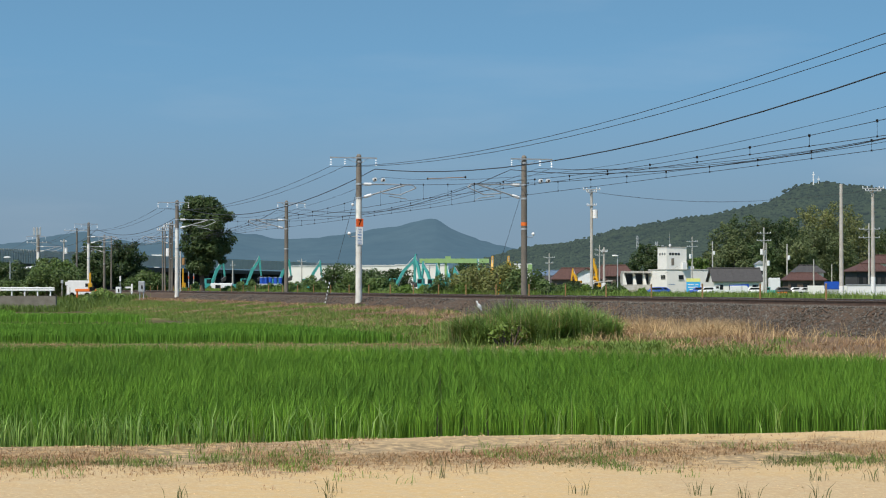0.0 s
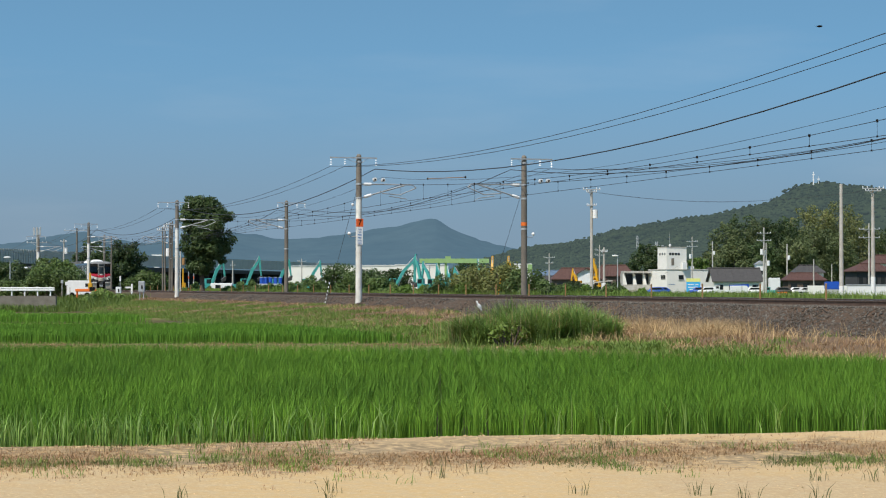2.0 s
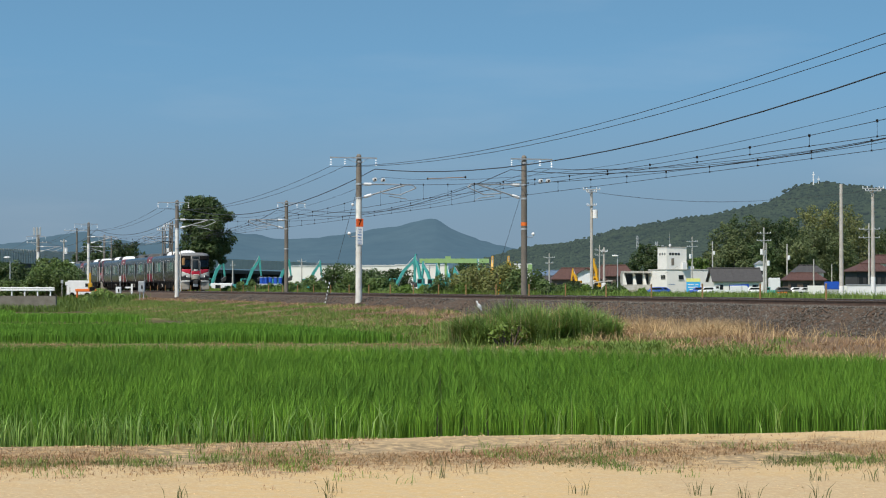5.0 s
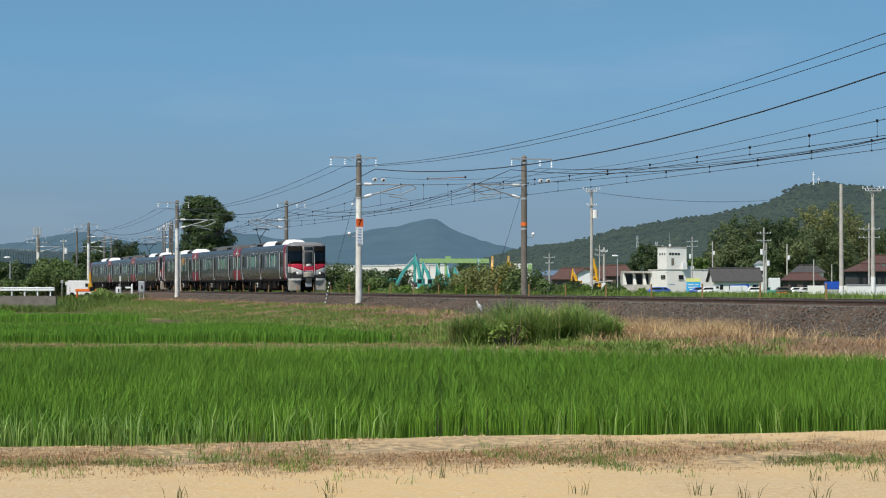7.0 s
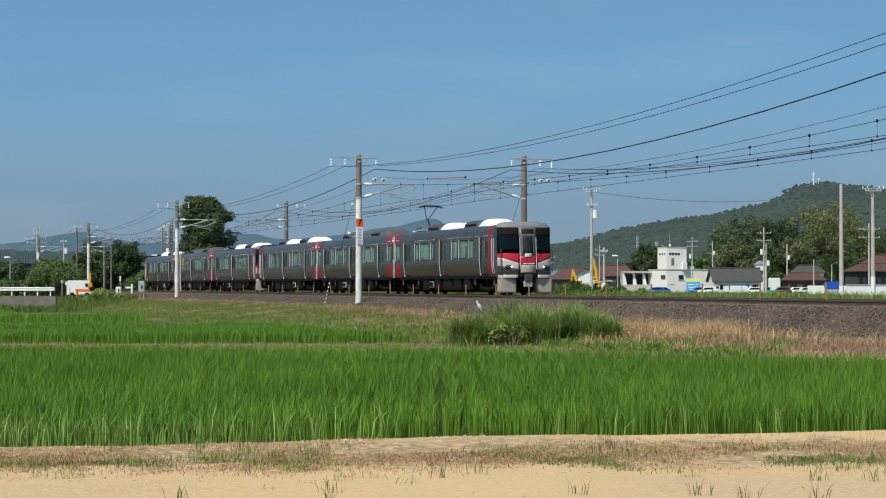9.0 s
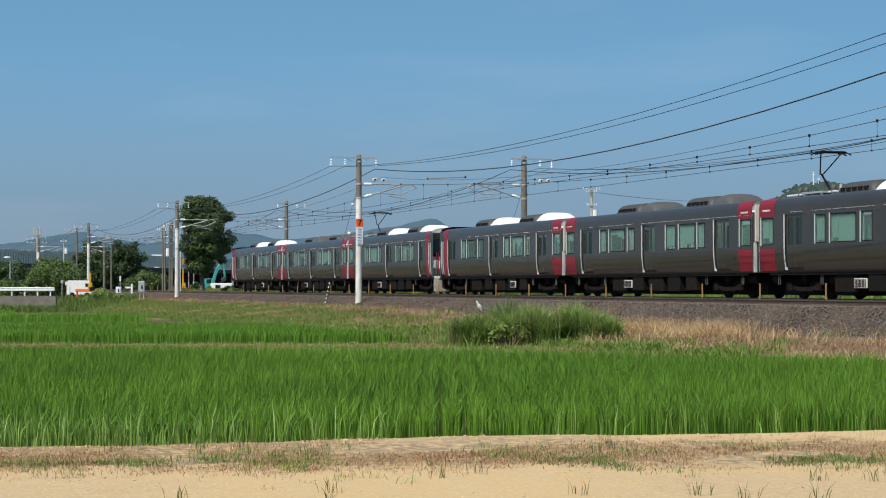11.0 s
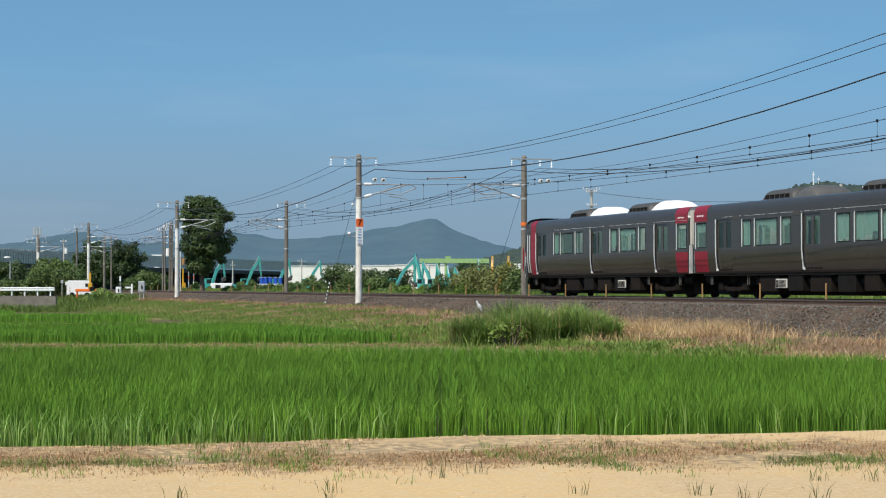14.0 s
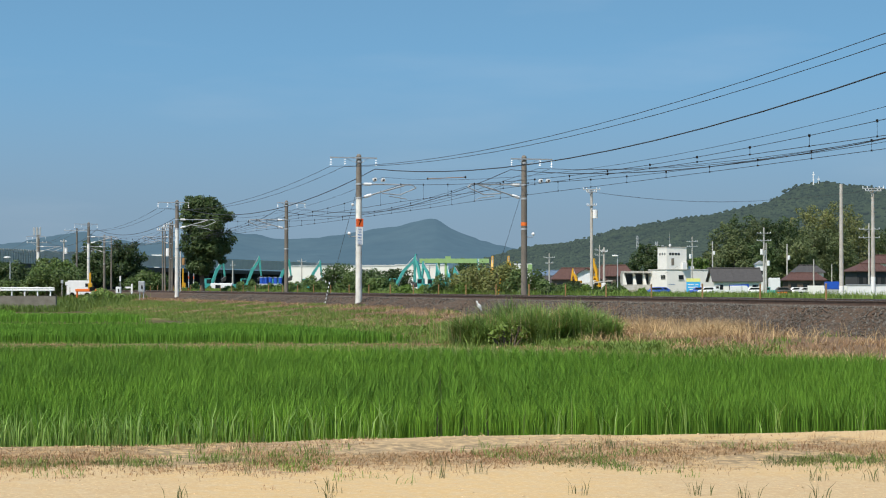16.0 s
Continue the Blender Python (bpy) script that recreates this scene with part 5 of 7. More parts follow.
    lay("verge_grass", x, y, 9, 0.08, 0.3, 0.62, 0.010, 0.022, M["reed"], 49, "pale green grass behind the rice field")
    # path weeds
    x = rng.uniform(-6, 6, 520)
    y = 17.6 + 0.075 * x + rng.normal(0.6, 0.75, 520)
    ok = lumps(x, y, 0.9, 2.0) > 0.0
    lay("path_weeds", x[ok], y[ok], 12, 0.06, 0.03, 0.12, 0.004, 0.009, M["grass"], 50, "small green weeds on the sandy path", (0.3, 1.3))
    x = rng.uniform(-6, 6, 7000)
    y = 18.3 + 0.14 * x + rng.normal(0.25, 0.72, 7000)
    ok = (lumps(x, y, 1.0, 7.0) > -0.3) & (y < paddy_edge(x) - 0.15)
    lay("path_thatch", x[ok], y[ok], 8, 0.07, 0.015, 0.055, 0.003, 0.008, M["dead"], 51, "matted dead brown grass on the path's edge", (0.5, 1.5))
    x = rng.uniform(-6, 6.5, 420)
    y = 17.9 + 0.075 * x + rng.normal(0, 0.28, 420)
    ok = lumps(x, y, 0.8, 5.0) > 0.1
    lay("path_weeds", x[ok], y[ok], 40, 0.09, 0.015, 0.075, 0.003, 0.008, M["verge_weed"], 55, "low olive weeds in a strip along the path", (0.4, 1.5))
    x = rng.uniform(-5, 5.5, 26)
    y = rng.uniform(14.7, 20.0, 26)
    lay("path_weeds", x, y, 14, 0.05, 0.05, 0.17, 0.004, 0.009, M["verge_weed"], 52, "upright grass tufts on the sandy path", (0.1, 0.8))
    # far side of the line
    u, w, x, y = bank(9500, 4.6, 9.0, -150, 40)
    lay("lineside_grass", x, y, 6, 0.15, 0.3, 0.85, 0.02, 0.05, M["grass"], 53, "rank green grass beyond the tracks", (0.1, 0.7))
    x = rng.uniform(-48.17, -26.92, 3500)
    y = rng.uniform(140, 205, 3500)
    ok = across(x, y) < -7.5
    lay("lineside_grass", x[ok], y[ok], 8, 0.25, 0.2, 0.7, 0.03, 0.06, M["grass"], 54, "green grass on the verge by the level crossing", (0.1, 0.8))

    # clods and pebbles on the path
    k = 2600
    x = rng.uniform(-6.5, 6.5, k)
    y = np.where(rng.random(k) < 0.25, paddy_edge(x) - np.abs(rng.normal(0, 0.30, k)) - 0.05, rng.uniform(13.5, 20.6, k))
    r = rng.uniform(0.004, 0.015, k) * np.where(y > paddy_edge(x) - 0.6, 1.35, 1.0)
    base = np.array([(1, 0, 0), (0, 1, 0), (-1, 0, 0), (0, -1, 0), (0, 0, 0.5), (0, 0, -0.5)], float)
    ff = np.array([(0, 1, 4), (1, 2, 4), (2, 3, 4), (3, 0, 4), (1, 0, 5), (2, 1, 5), (3, 2, 5), (0, 3, 5)])
    v = base[None] * r[:, None, None] * rng.uniform(0.6, 1.4, (k, 6, 1)) + np.stack([x, y, land(x, y)], -1)[:, None]
    M["clod"] = mat("dry_clod", (0.60, 0.43, 0.23), 0.95, 0, 0.2, 4, 0, 40, (0.48, 0.36, 0.21), 0.1, 0.35)
    tagged(mesh_np("path_clods", v.reshape(-1, 3), (ff[None] + 6 * np.arange(k)[:, None, None]).reshape(-1, 3), M["clod"]), "dry sandy clods and pebbles on the path", "stones", kind="stuff")


build_bank_grass()


def mound():
    """The overgrown clump at the bank's foot."""
    rng = np.random.default_rng(61)
    # arching tussocks, one beside the other, taller in the middle
    for j in range(34):
        q = -1 + 2 * (j + rng.uniform(0.1, 0.9)) / 34
        cx, cy = 2.82 + 2.32 * q, 59.7 + rng.uniform(-1.0, 1.0)
        top = (1.30 - 0.42 * abs(q) ** 2.4) * rng.uniform(0.68, 1.12) + 0.10 * (cy - 59.7)
        k = 380
        bx, by = cx + rng.normal(0, 0.13, k), cy + rng.normal(0, 0.13, k)
        pale = q > -0.1 and rng.random() < 0.7
        mm, lb = (M["reed"], "pale green arching tussock of tall grass on the bank") if pale else (M["tall_grass"], "dark green arching tussock of tall grass on the bank")
        blades("grass_tussock", np.stack([bx, by, land(bx, by) - 0.02], -1), top * rng.uniform(0.55, 1.12, k), rng.uniform(0.018, 0.042, k),
               rng.uniform(0.1, 1.0, k) ** 1.3 * (1.0 if pale else 1.15), mm, 400 + j, lb, "grass", 1.2)
    k = 420
    bx, by = 2.9 + rng.normal(0, 1.25, k), 59.6 + rng.normal(0, 0.6, k)
    blades("tall_straw", np.stack([bx, by, land(bx, by)], -1), rng.uniform(0.9, 1.42, k), np.full(k, 0.010), rng.uniform(0.05, 0.4, k), M["straw"], 64, "bleached seed stalks above the grass clump", "grass")


mound()


# ---- trees and shrubs ----
def leafcloud(blobs, count, size, seed, flat=0.75):
    """Leaf cards, bent along the middle, on and inside lumpy clumps (x, y, z, radius)."""
    rng = np.random.default_rng(seed)
    bl = np.array(blobs, float)
    pr = bl[:, 3] ** 2
    idx = rng.choice(len(bl), count, p=pr / pr.sum())
    d = rng.normal(0, 1, (count, 3))
    d /= np.linalg.norm(d, axis=1)[:, None]
    rad = bl[idx, 3] * rng.uniform(0.45, 1.08, count) ** 0.6
    c = bl[idx, :3] + d * rad[:, None] * np.array([1, 1, flat])
    nrm = d + rng.normal(0, 0.55, (count, 3)) + np.array([0, 0, 0.35])
    nrm /= np.linalg.norm(nrm, axis=1)[:, None]
    a = np.cross(nrm, rng.normal(0, 1, (count, 3)))
    a /= np.linalg.norm(a, axis=1)[:, None] + 1e-9
    b = np.cross(nrm, a)
    s = size * rng.uniform(0.6, 1.35, count)[:, None]
    v = np.stack([c - a * s, c - b * s * 0.5 - nrm * s * 0.15, c + a * s, c + b * s * 0.5 - nrm * s * 0.15], 1).reshape(-1, 3)
    f = (np.array([(0, 1, 2), (0, 2, 3)])[None] + 4 * np.arange(count)[:, None, None]).reshape(-1, 3)
    return v, f


def tree(x, y, h, wid, seed, label, material, count=5000, leaf=0.22, trunk=0.3, z=None, name="tree", cat="tree", low=0.25, shape="round"):
    """A tree: tapered trunk, limbs, and an uneven crown of leaf clumps."""
    rng = np.random.default_rng(seed)
    z = ground_height(x, y) - 0.1 if z is None else z
    t = thing(name, pose(x, y, z), label, cat)
    bm = bmesh.new()
    rod(bm, (0, 0, 0), (rng.normal(0, .1), rng.normal(0, .1), h * 0.45), trunk, trunk * 0.6, 9)
    rod(bm, (0, 0, h * 0.44), (0, 0, h * 0.85), trunk * 0.55, trunk * 0.12, 7)
    blobs = []
    m = 44
    for j in range(m):
        q = j / (m - 1)
        zz = h * (low + (0.93 - low) * q)
        if shape == "cone":
            rr = wid / 2 * (1 - q) ** 0.8 + 0.15
        else:
            rr = wid / 2 * max(0.22, math.sin(math.pi * min(0.98, 0.16 + 0.74 * q)) ** 0.7)
        an = j * 2.4 + rng.normal(0, 0.4)
        off = rr * rng.uniform(0.35, 1.0)
        br = max(0.3, min(wid * 0.27, rr * 0.62)) * rng.uniform(0.40, 0.95)
        blobs.append((off * math.cos(an), off * math.sin(an), zz, br))
        if j % 3 == 0:
            rod(bm, (0, 0, max(0.2, zz - h * 0.16)), (off * 0.9 * math.cos(an), off * 0.9 * math.sin(an), zz), trunk * 0.28, trunk * 0.08, 6)
    part("trunk", bm, M["bark"], t)
    v, f = leafcloud(blobs, count, leaf, seed + 1)
    mesh_np("crown", v, f, material, t)
    return t


def shrub(x, y, h, wid, dep, seed, label, material, count=1800, leaf=0.12, z=None, name="shrub"):
    rng = np.random.default_rng(seed)
    z = ground_height(x, y) - 0.05 if z is None else z
    t = thing(name, pose(x, y, z), label, "shrub")
    bm = bmesh.new()
    blobs = []
    for j in range(14):
        px, py = rng.uniform(-0.5, 0.5) * wid, rng.uniform(-0.5, 0.5) * dep
        e = 1 - (2 * px / wid) ** 2 * 0.5
        zz = h * e * rng.uniform(0.3, 0.85)
        blobs.append((px, py, zz, h * 0.28 * rng.uniform(0.6, 1.2)))
        rod(bm, (px * 0.4, py * 0.4, 0), (px, py, zz + 0.15 * h), 0.03, 0.012, 5)
    part("stem", bm, M["bark"], t)
    v, f = leafcloud(blobs, count, leaf, seed + 1, 1.0)
    mesh_np("foliage", v, f, material, t)
    return t


M["leaf_dark"] = leafmat("dark_broadleaf", (0.082, 0.122, 0.040), (0.055, 0.088, 0.031), 0.55, 0.35, 0.5, 0.3)
M["leaf_mid"] = leafmat("green_broadleaf", (0.125, 0.182, 0.050), (0.085, 0.135, 0.039), 0.5, 0.3, 0.5, 0.3)
M["leaf_olive"] = leafmat("olive_bamboo_leaf", (0.215, 0.225, 0.07), (0.15, 0.18, 0.053), 0.45, 0.3, 0.55, 0.15)
# Greens of the distant grove and bamboo, paled to carry the haze
M["leaf_grove"] = leafmat("hazed_grove_leaf", (0.135, 0.165, 0.062), (0.085, 0.115, 0.045), 0.35, 0.3, 0.55, 0.12)
M["leaf_bamboo"] = leafmat("bamboo_leaf", (0.190, 0.198, 0.068), (0.125, 0.148, 0.050), 0.35, 0.3, 0.55, 0.12)
M["leaf_bright"] = leafmat("bright_broadleaf", (0.14, 0.22, 0.04), (0.10, 0.17, 0.032), 0.4, 0.35, 0.5, 0.3)


def lone_tree():
    """The large tree by the masts: an airy crown that leans out to one side over a forked trunk."""
    x, y = -24.6, 205.0
    z = ground_height(x, y) - 0.1
    h = 10.15 - z
    rng = np.random.default_rng(71)
    t = thing("tree", pose(x, y, z), "large dark green broad-leaved tree with an airy crown and forked trunk", "tree")
    bm = bmesh.new()
    rod(bm, (-0.4, 0, 0), (-0.5, 0, 2.6), 0.30, 0.22, 9)
    rod(bm, (-0.5, 0, 2.5), (-1.1, 0, 6.2), 0.19, 0.10, 7)
    rod(bm, (-0.5, 0, 2.5), (0.5, -0.2, 5.4), 0.17, 0.09, 7)
    rod(bm, (0.5, -0.2, 5.4), (1.8, -0.2, 7.2), 0.09, 0.04, 6)
    rod(bm, (-1.1, 0, 6.2), (-0.7, 0, 9.2), 0.10, 0.03, 6)
    blobs = []
    for j in range(140):
        q = (j + 0.5) / 140
        zz = h * (0.25 + 0.69 * q)
        # the crown's two sides, in metres from the trunk
        left = -1.9 - 0.9 * smoothstep(0.05, 0.35, q) + 0.7 * smoothstep(0.86, 1.0, q)
        right = 0.5 + 2.35 * smoothstep(0.0, 0.34, q) - 2.0 * smoothstep(0.72, 1.0, q)
        mid, half = (left + right) / 2, (right - left) / 2
        an, rad = j * 2.39996, math.sqrt(rng.uniform(0.05, 1.0))
        br = rng.uniform(0.40, 0.85)
        bx, by = mid + max(0.1, half - 0.45 * br) * rad * math.cos(an), max(0.4, half * 0.95) * rad * math.sin(an)
        blobs.append((float(bx), float(by), float(zz + rng.normal(0, 0.2)), br))
        if j % 7 == 0:
            rod(bm, (-0.5 + 0.1 * q, 0, max(1.6, zz - 1.9)), (bx, by, zz), 0.07, 0.025, 5)
    part("trunk", bm, M["bark"], t)
    v, f = leafcloud(blobs, 25000, 0.15, 72, 0.8)
    mesh_np("crown", v, f, M["leaf_dark"], t)


def build_trees():
    lab = "leafy dark green broad-leaved tree beside the railway"
    lone_tree()
    tree(-53.19, 330, 8.9, 6.8, 72, lab, M["leaf_dark"], 4200, 0.30, 0.25, low=0.12)
    tree(-61.24, 345, 9.3, 6.5, 73, lab, M["leaf_dark"], 4200, 0.30, 0.25, low=0.12)
    tree(-44.91, 300, 3.2, 6.0, 74, "low rounded green tree beside the railway", M["leaf_mid"], 2500, 0.25, 0.2, low=0.1)
    tree(-75.79, 345, 5.5, 9.0, 75, lab, M["leaf_dark"], 3500, 0.32, 0.22, low=0.1)
    tree(-47.64, 238, 4.9, 4.6, 77, "low leafy green tree by the level crossing", M["leaf_mid"], 3500, 0.18, 0.15, low=0.1)
    tree(-45.48, 236, 4.7, 4.2, 76, "low leafy green tree by the level crossing", M["leaf_mid"], 2500, 0.2, 0.15, low=0.1)
    for i, (px, h) in enumerate(((4.0, 3.0), (1.6, 3.9), (-1.2, 3.7), (-4.2, 3.0), (3.0, 3.6))):
        shrub(-46.85 + px, 225 + i, h, 4.2, 2.0, 80 + i, "dense green hedge shrub by the level crossing", M["leaf_mid"], 2200, 0.17)
    # shrubs along the far side of the line
    for px, D, h, wd, mm in ((600, 128, 2.3, 2.6, "leaf_dark"), (625, 127, 1.7, 2.0, "leaf_mid"), (652, 125, 2.0, 2.4, "leaf_dark"), (672, 124, 1.5, 1.9, "leaf_mid"),
                             (448, 160, 1.3, 3.6, "leaf_mid"), (472, 158, 1.0, 3.0, "leaf_mid"), (545, 140, 1.5, 3.2, "leaf_mid"), (420, 168, 1.0, 3.0, "leaf_bright"), (575, 135, 1.2, 2.2, "leaf_mid"),
                             (700, 122, 0.9, 2.2, "leaf_mid"), (730, 120, 0.9, 2.4, "leaf_bright"), (800, 125, 1.6, 3.0, "leaf_mid"), (780, 119, 0.9, 2.0, "leaf_bright"), (838, 121, 2.3, 3.0, "leaf_olive"), (850, 119, 1.7, 2.6, "leaf_bright"), (885, 119, 2.1, 2.8, "leaf_olive"),
                             (870, 122, 2.4, 2.6, "leaf_olive"), (900, 121, 2.3, 2.4, "leaf_olive"), (930, 120, 1.9, 2.4, "leaf_mid"), (958, 118, 1.2, 2.2, "leaf_mid"), (990, 116, 1.0, 2.2, "leaf_mid"),
                             (1022, 116, 0.8, 2.4, "leaf_bright"), (1075, 118, 0.8, 2.6, "leaf_mid"), (1120, 112, 0.6, 2.4, "leaf_bright"), (350, 185, 1.2, 2.6, "leaf_mid"), (505, 150, 1.0, 2.4, "leaf_bright")):
        k = (px - 784) / 3487
        far = (6.6 + P0.x * DW.x + P0.y * DW.y) / (k * DW.x + DW.y)
        grow = far / D
        top = 0.443 + (ground_height(k * D, D) + h + 0.30 - 0.443) * grow
        shrub(k * far, far, top - ground_height(k * far, far), wd * grow, 2.0, 100 + px, "leafy green shrub beyond the tracks", M[mm], 2100, 0.10 * grow)
    # wood on the slope behind the houses
    spec = [(1285, 560, 15.5, 9, "leaf_grove"), (1312, 575, 17.5, 10, "leaf_dark"), (1342, 560, 16.5, 9, "leaf_grove"), (1368, 540, 15.5, 9, "leaf_dark"), (1395, 545, 16.0, 10, "leaf_dark"), (1425, 590, 19.5, 11, "leaf_bamboo"),
            (1455, 585, 20.0, 11, "leaf_bamboo"), (1485, 590, 21.0, 12, "leaf_bamboo"), (1508, 600, 19.0, 11, "leaf_bamboo"), (1300, 520, 10.0, 8, "leaf_grove"), (1408, 520, 11.0, 9, "leaf_grove"), (1440, 530, 13.0, 10, "leaf_grove"), (1478, 535, 13.0, 10, "leaf_grove"),
            (1545, 600, 15.0, 12, "leaf_grove"), (1350, 520, 10.0, 9, "leaf_dark"), (1268, 560, 9.0, 8, "leaf_grove"), (1145, 560, 10.5, 8, "leaf_dark"), (1235, 520, 6.5, 5.5, "leaf_bright"), (1105, 560, 5.5, 7, "leaf_dark"), (1085, 560, 5.0, 7, "leaf_grove"), (1200, 600, 7.5, 9, "leaf_dark"), (1590, 580, 16, 12, "leaf_dark")]
    for i, (px, D, h, wd, mm) in enumerate(spec):
        tree((px - 784) / 3487 * D, D, h * 1.27 + 1.6, wd * 1.3, 200 + i, "tall leafy tree of the wood behind the houses", M[mm], 6200, 0.35, 0.3, z=-1.4, low=0.08)
    for i, (px, h) in enumerate(((1325, 20.5), (1352, 20.5))):
        tree((px - 784) / 3487 * 600, 600, h + 1.4, 6.0, 240 + i, "tall dark conifer rising above the wood", M["leaf_dark"], 2600, 0.36, 0.3, z=-1.4, low=0.3, shape="cone")
    tree(6.56, 520, 9.5, 8.5, 250, "rounded dark tree behind the machinery yard", M["leaf_dark"], 2600, 0.4, 0.3, z=-1.2, low=0.1)
    tree(-13.49, 560, 6.8, 9.5, 251, "rounded dark tree behind the machinery yard", M["leaf_dark"], 2600, 0.4, 0.3, z=-1.2, low=0.1)

    shrub(1.95, 58.5, 0.75, 1.2, 0.5, 302, "broad-leaved creeper in the grass clump", M["grass"], 240, 0.075)
    for px, D, h in ((1012, 288, 1.9), (1050, 290, 1.7), (1085, 290, 1.8), (1035, 286, 1.5)):
        shrub((px - 784) / 3487 * D, D, h, 4.0, 1.6, 310 + px, "green hedge shrub beside the shelter", M["leaf_dark"], 1500, 0.15)
    # tall tussock below the relay cabinet
    shrub(-29.69, 172, 1.35, 3.4, 1.6, 330, "pale green tussock of tall grass by the cabinets", M["reed"], 1600, 0.10)


build_trees()


# ---- lineside posts and signs ----
def build_posts():
    proto = None
    for i in range(-16, 17):
        u = -(41.92 - 5.013 * i)
        if proto is None:
            proto = thing("marker_post", railpose(u, -2.19), "slim weathered orange marker post between the tracks", "post", "marker posts along the line")
            bm = bmesh.new()
            box(bm, (0, 0, 0.16), (0.045, 0.055, 0.62))
            bevel(bm, 0.01, 1)
            part("shaft", bm, M["post_orange"], proto)
            bm = bmesh.new()
            box(bm, (0, 0, 0.50), (0.052, 0.062, 0.10))
            bevel(bm, 0.015, 1)
            part("cap", bm, M["post_orange"], proto)
        else:
            copy_thing(proto, railpose(u, -2.19))
    # slanting striped marker on the near shoulder
    for name, u0, w0, dz, tilt, cols, lab in (("striped_stake", -24.48, -6.9, -0.75, 0.22, ("white", "black"), "leaning black and white striped stake"),
                                              ("striped_stake", -26.63, 4.6, -0.5, 0.15, ("yellow", "black"), "leaning black and yellow striped stake")):
        t = thing(name, railpose(u0, w0, dz), lab, "stake", "striped stakes")
        for j in range(14):
            bm = bmesh.new()
            z0, z1 = j * 0.11, (j + 1) * 0.11
            rod(bm, (0, tilt * z0, z0), (0, tilt * z1, z1), 0.026, n=8)
            part("band", bm, M[cols[j % 2]], t)


build_posts()


def egret():
    t = thing("egret", pose(1.06, 57.5, -0.14, 0, 0, 25) @ Matrix.Scale(0.7, 4), "small white egret standing in the grass clump", "bird")
    bm = bmesh.new()
    bmesh.ops.create_icosphere(bm, subdivisions=2, radius=0.10, matrix=Matrix.Translation((0.0, 0, 0.0)) @ Matrix.Rotation(radians(-32), 4, "Y") @ Matrix.Diagonal((0.75, 0.75, 1.55, 1)))
    rod(bm, (0.04, 0, -0.06), (0.13, 0, -0.20), 0.06, 0.01)
    part("body", bm, M["white_cover"], t, "", True)
    bm = bmesh.new()
    rod(bm, (-0.07, 0, 0.08), (-0.11, 0, 0.20), 0.045, 0.030)
    part("neck", bm, M["white_cover"], t, "", True)
    bm = bmesh.new()
    ball(bm, (-0.12, 0, 0.21), 0.04, (1.4, 0.8, 0.8), 2)
    part("head", bm, M["white_cover"], t, "", True)
    bm = bmesh.new()
    rod(bm, (-0.16, 0, 0.21), (-0.23, 0, 0.20), 0.008, 0.002)
    part("beak", bm, M["black"], t)
    for s in (-0.03, 0.03):
        bm = bmesh.new()
        rod(bm, (0.0, s, -0.06), (0.02, s, -0.55), 0.005)
        part("leg", bm, M["black"], t)


egret()


def swallow():
    t = thing("swallow", pose(-20, 50, 12), "small dark swallow in flight", "bird")
    bm = bmesh.new()
    ball(bm, (0, 0, 0), 0.035, (2.2, 0.9, 0.85), 2)
    part("body", bm, M["black"], t, "", True)
    for s in (-1, 1):
        bm = bmesh.new()
        prism(bm, [(0.04, 0.0), (0.03, s * 0.07), (-0.06, s * 0.16), (-0.02, s * 0.06), (-0.03, 0.0)], 0.0, 0.008, "z")
        part("wing", bm, M["black"], t)
    bm = bmesh.new()
    prism(bm, [(-0.05, -0.012), (-0.13, -0.03), (-0.09, 0.0), (-0.13, 0.03), (-0.05, 0.012)], 0.0, 0.006, "z")
    part("tail", bm, M["black"], t)
    return t


SWALLOW = swallow()


# ---- utility poles and lamps ----
def utility_pole(x, y, top, base, r, label, arms=(), boxes=(), white=0.0, name="utility_pole", shaft="concrete"):
    """A concrete pole with crossarms (z, half width) and boxes (z, side)."""
    t = thing(name, pose(x, y, 0), label, "utility pole", "utility poles")
    bm = bmesh.new()
    rod(bm, (0, 0, base), (0, 0, top), r, r * 0.65, 14)
    part("shaft", bm, M[shaft], t)
    if white:
        bm = bmesh.new()
        rod(bm, (0, 0, base), (0, 0, base + white), r * 1.04, r * 1.03, 14)
        part("sleeve", bm, M["white"], t, "pale sleeve at the foot")
    for z, hw in arms:
        bm = bmesh.new()
        box(bm, (0, -r, z), (2 * hw, 0.09, 0.09))
        rod(bm, (-hw * 0.6, -r, z), (0, -r, z - 0.5), 0.02, n=5)
        arm = part("crossarm", bm, M["galv"], t)
        for e in (-0.95, -0.55, 0.55, 0.95):
            bm = bmesh.new()
            rod(bm, (e * hw, -r, z + 0.04), (e * hw, -r, z + 0.22), 0.045, 0.03, 8)
            part("insulator", bm, M["porcelain"], arm)
    for z, s in boxes:
        bm = bmesh.new()
        rod(bm, (s * 0.38, -0.1, z - 0.45), (s * 0.38, -0.1, z + 0.45), 0.26, 0.26, 12)
        part("transformer", bm, M["white"], t, "white transformer drum")
    return t


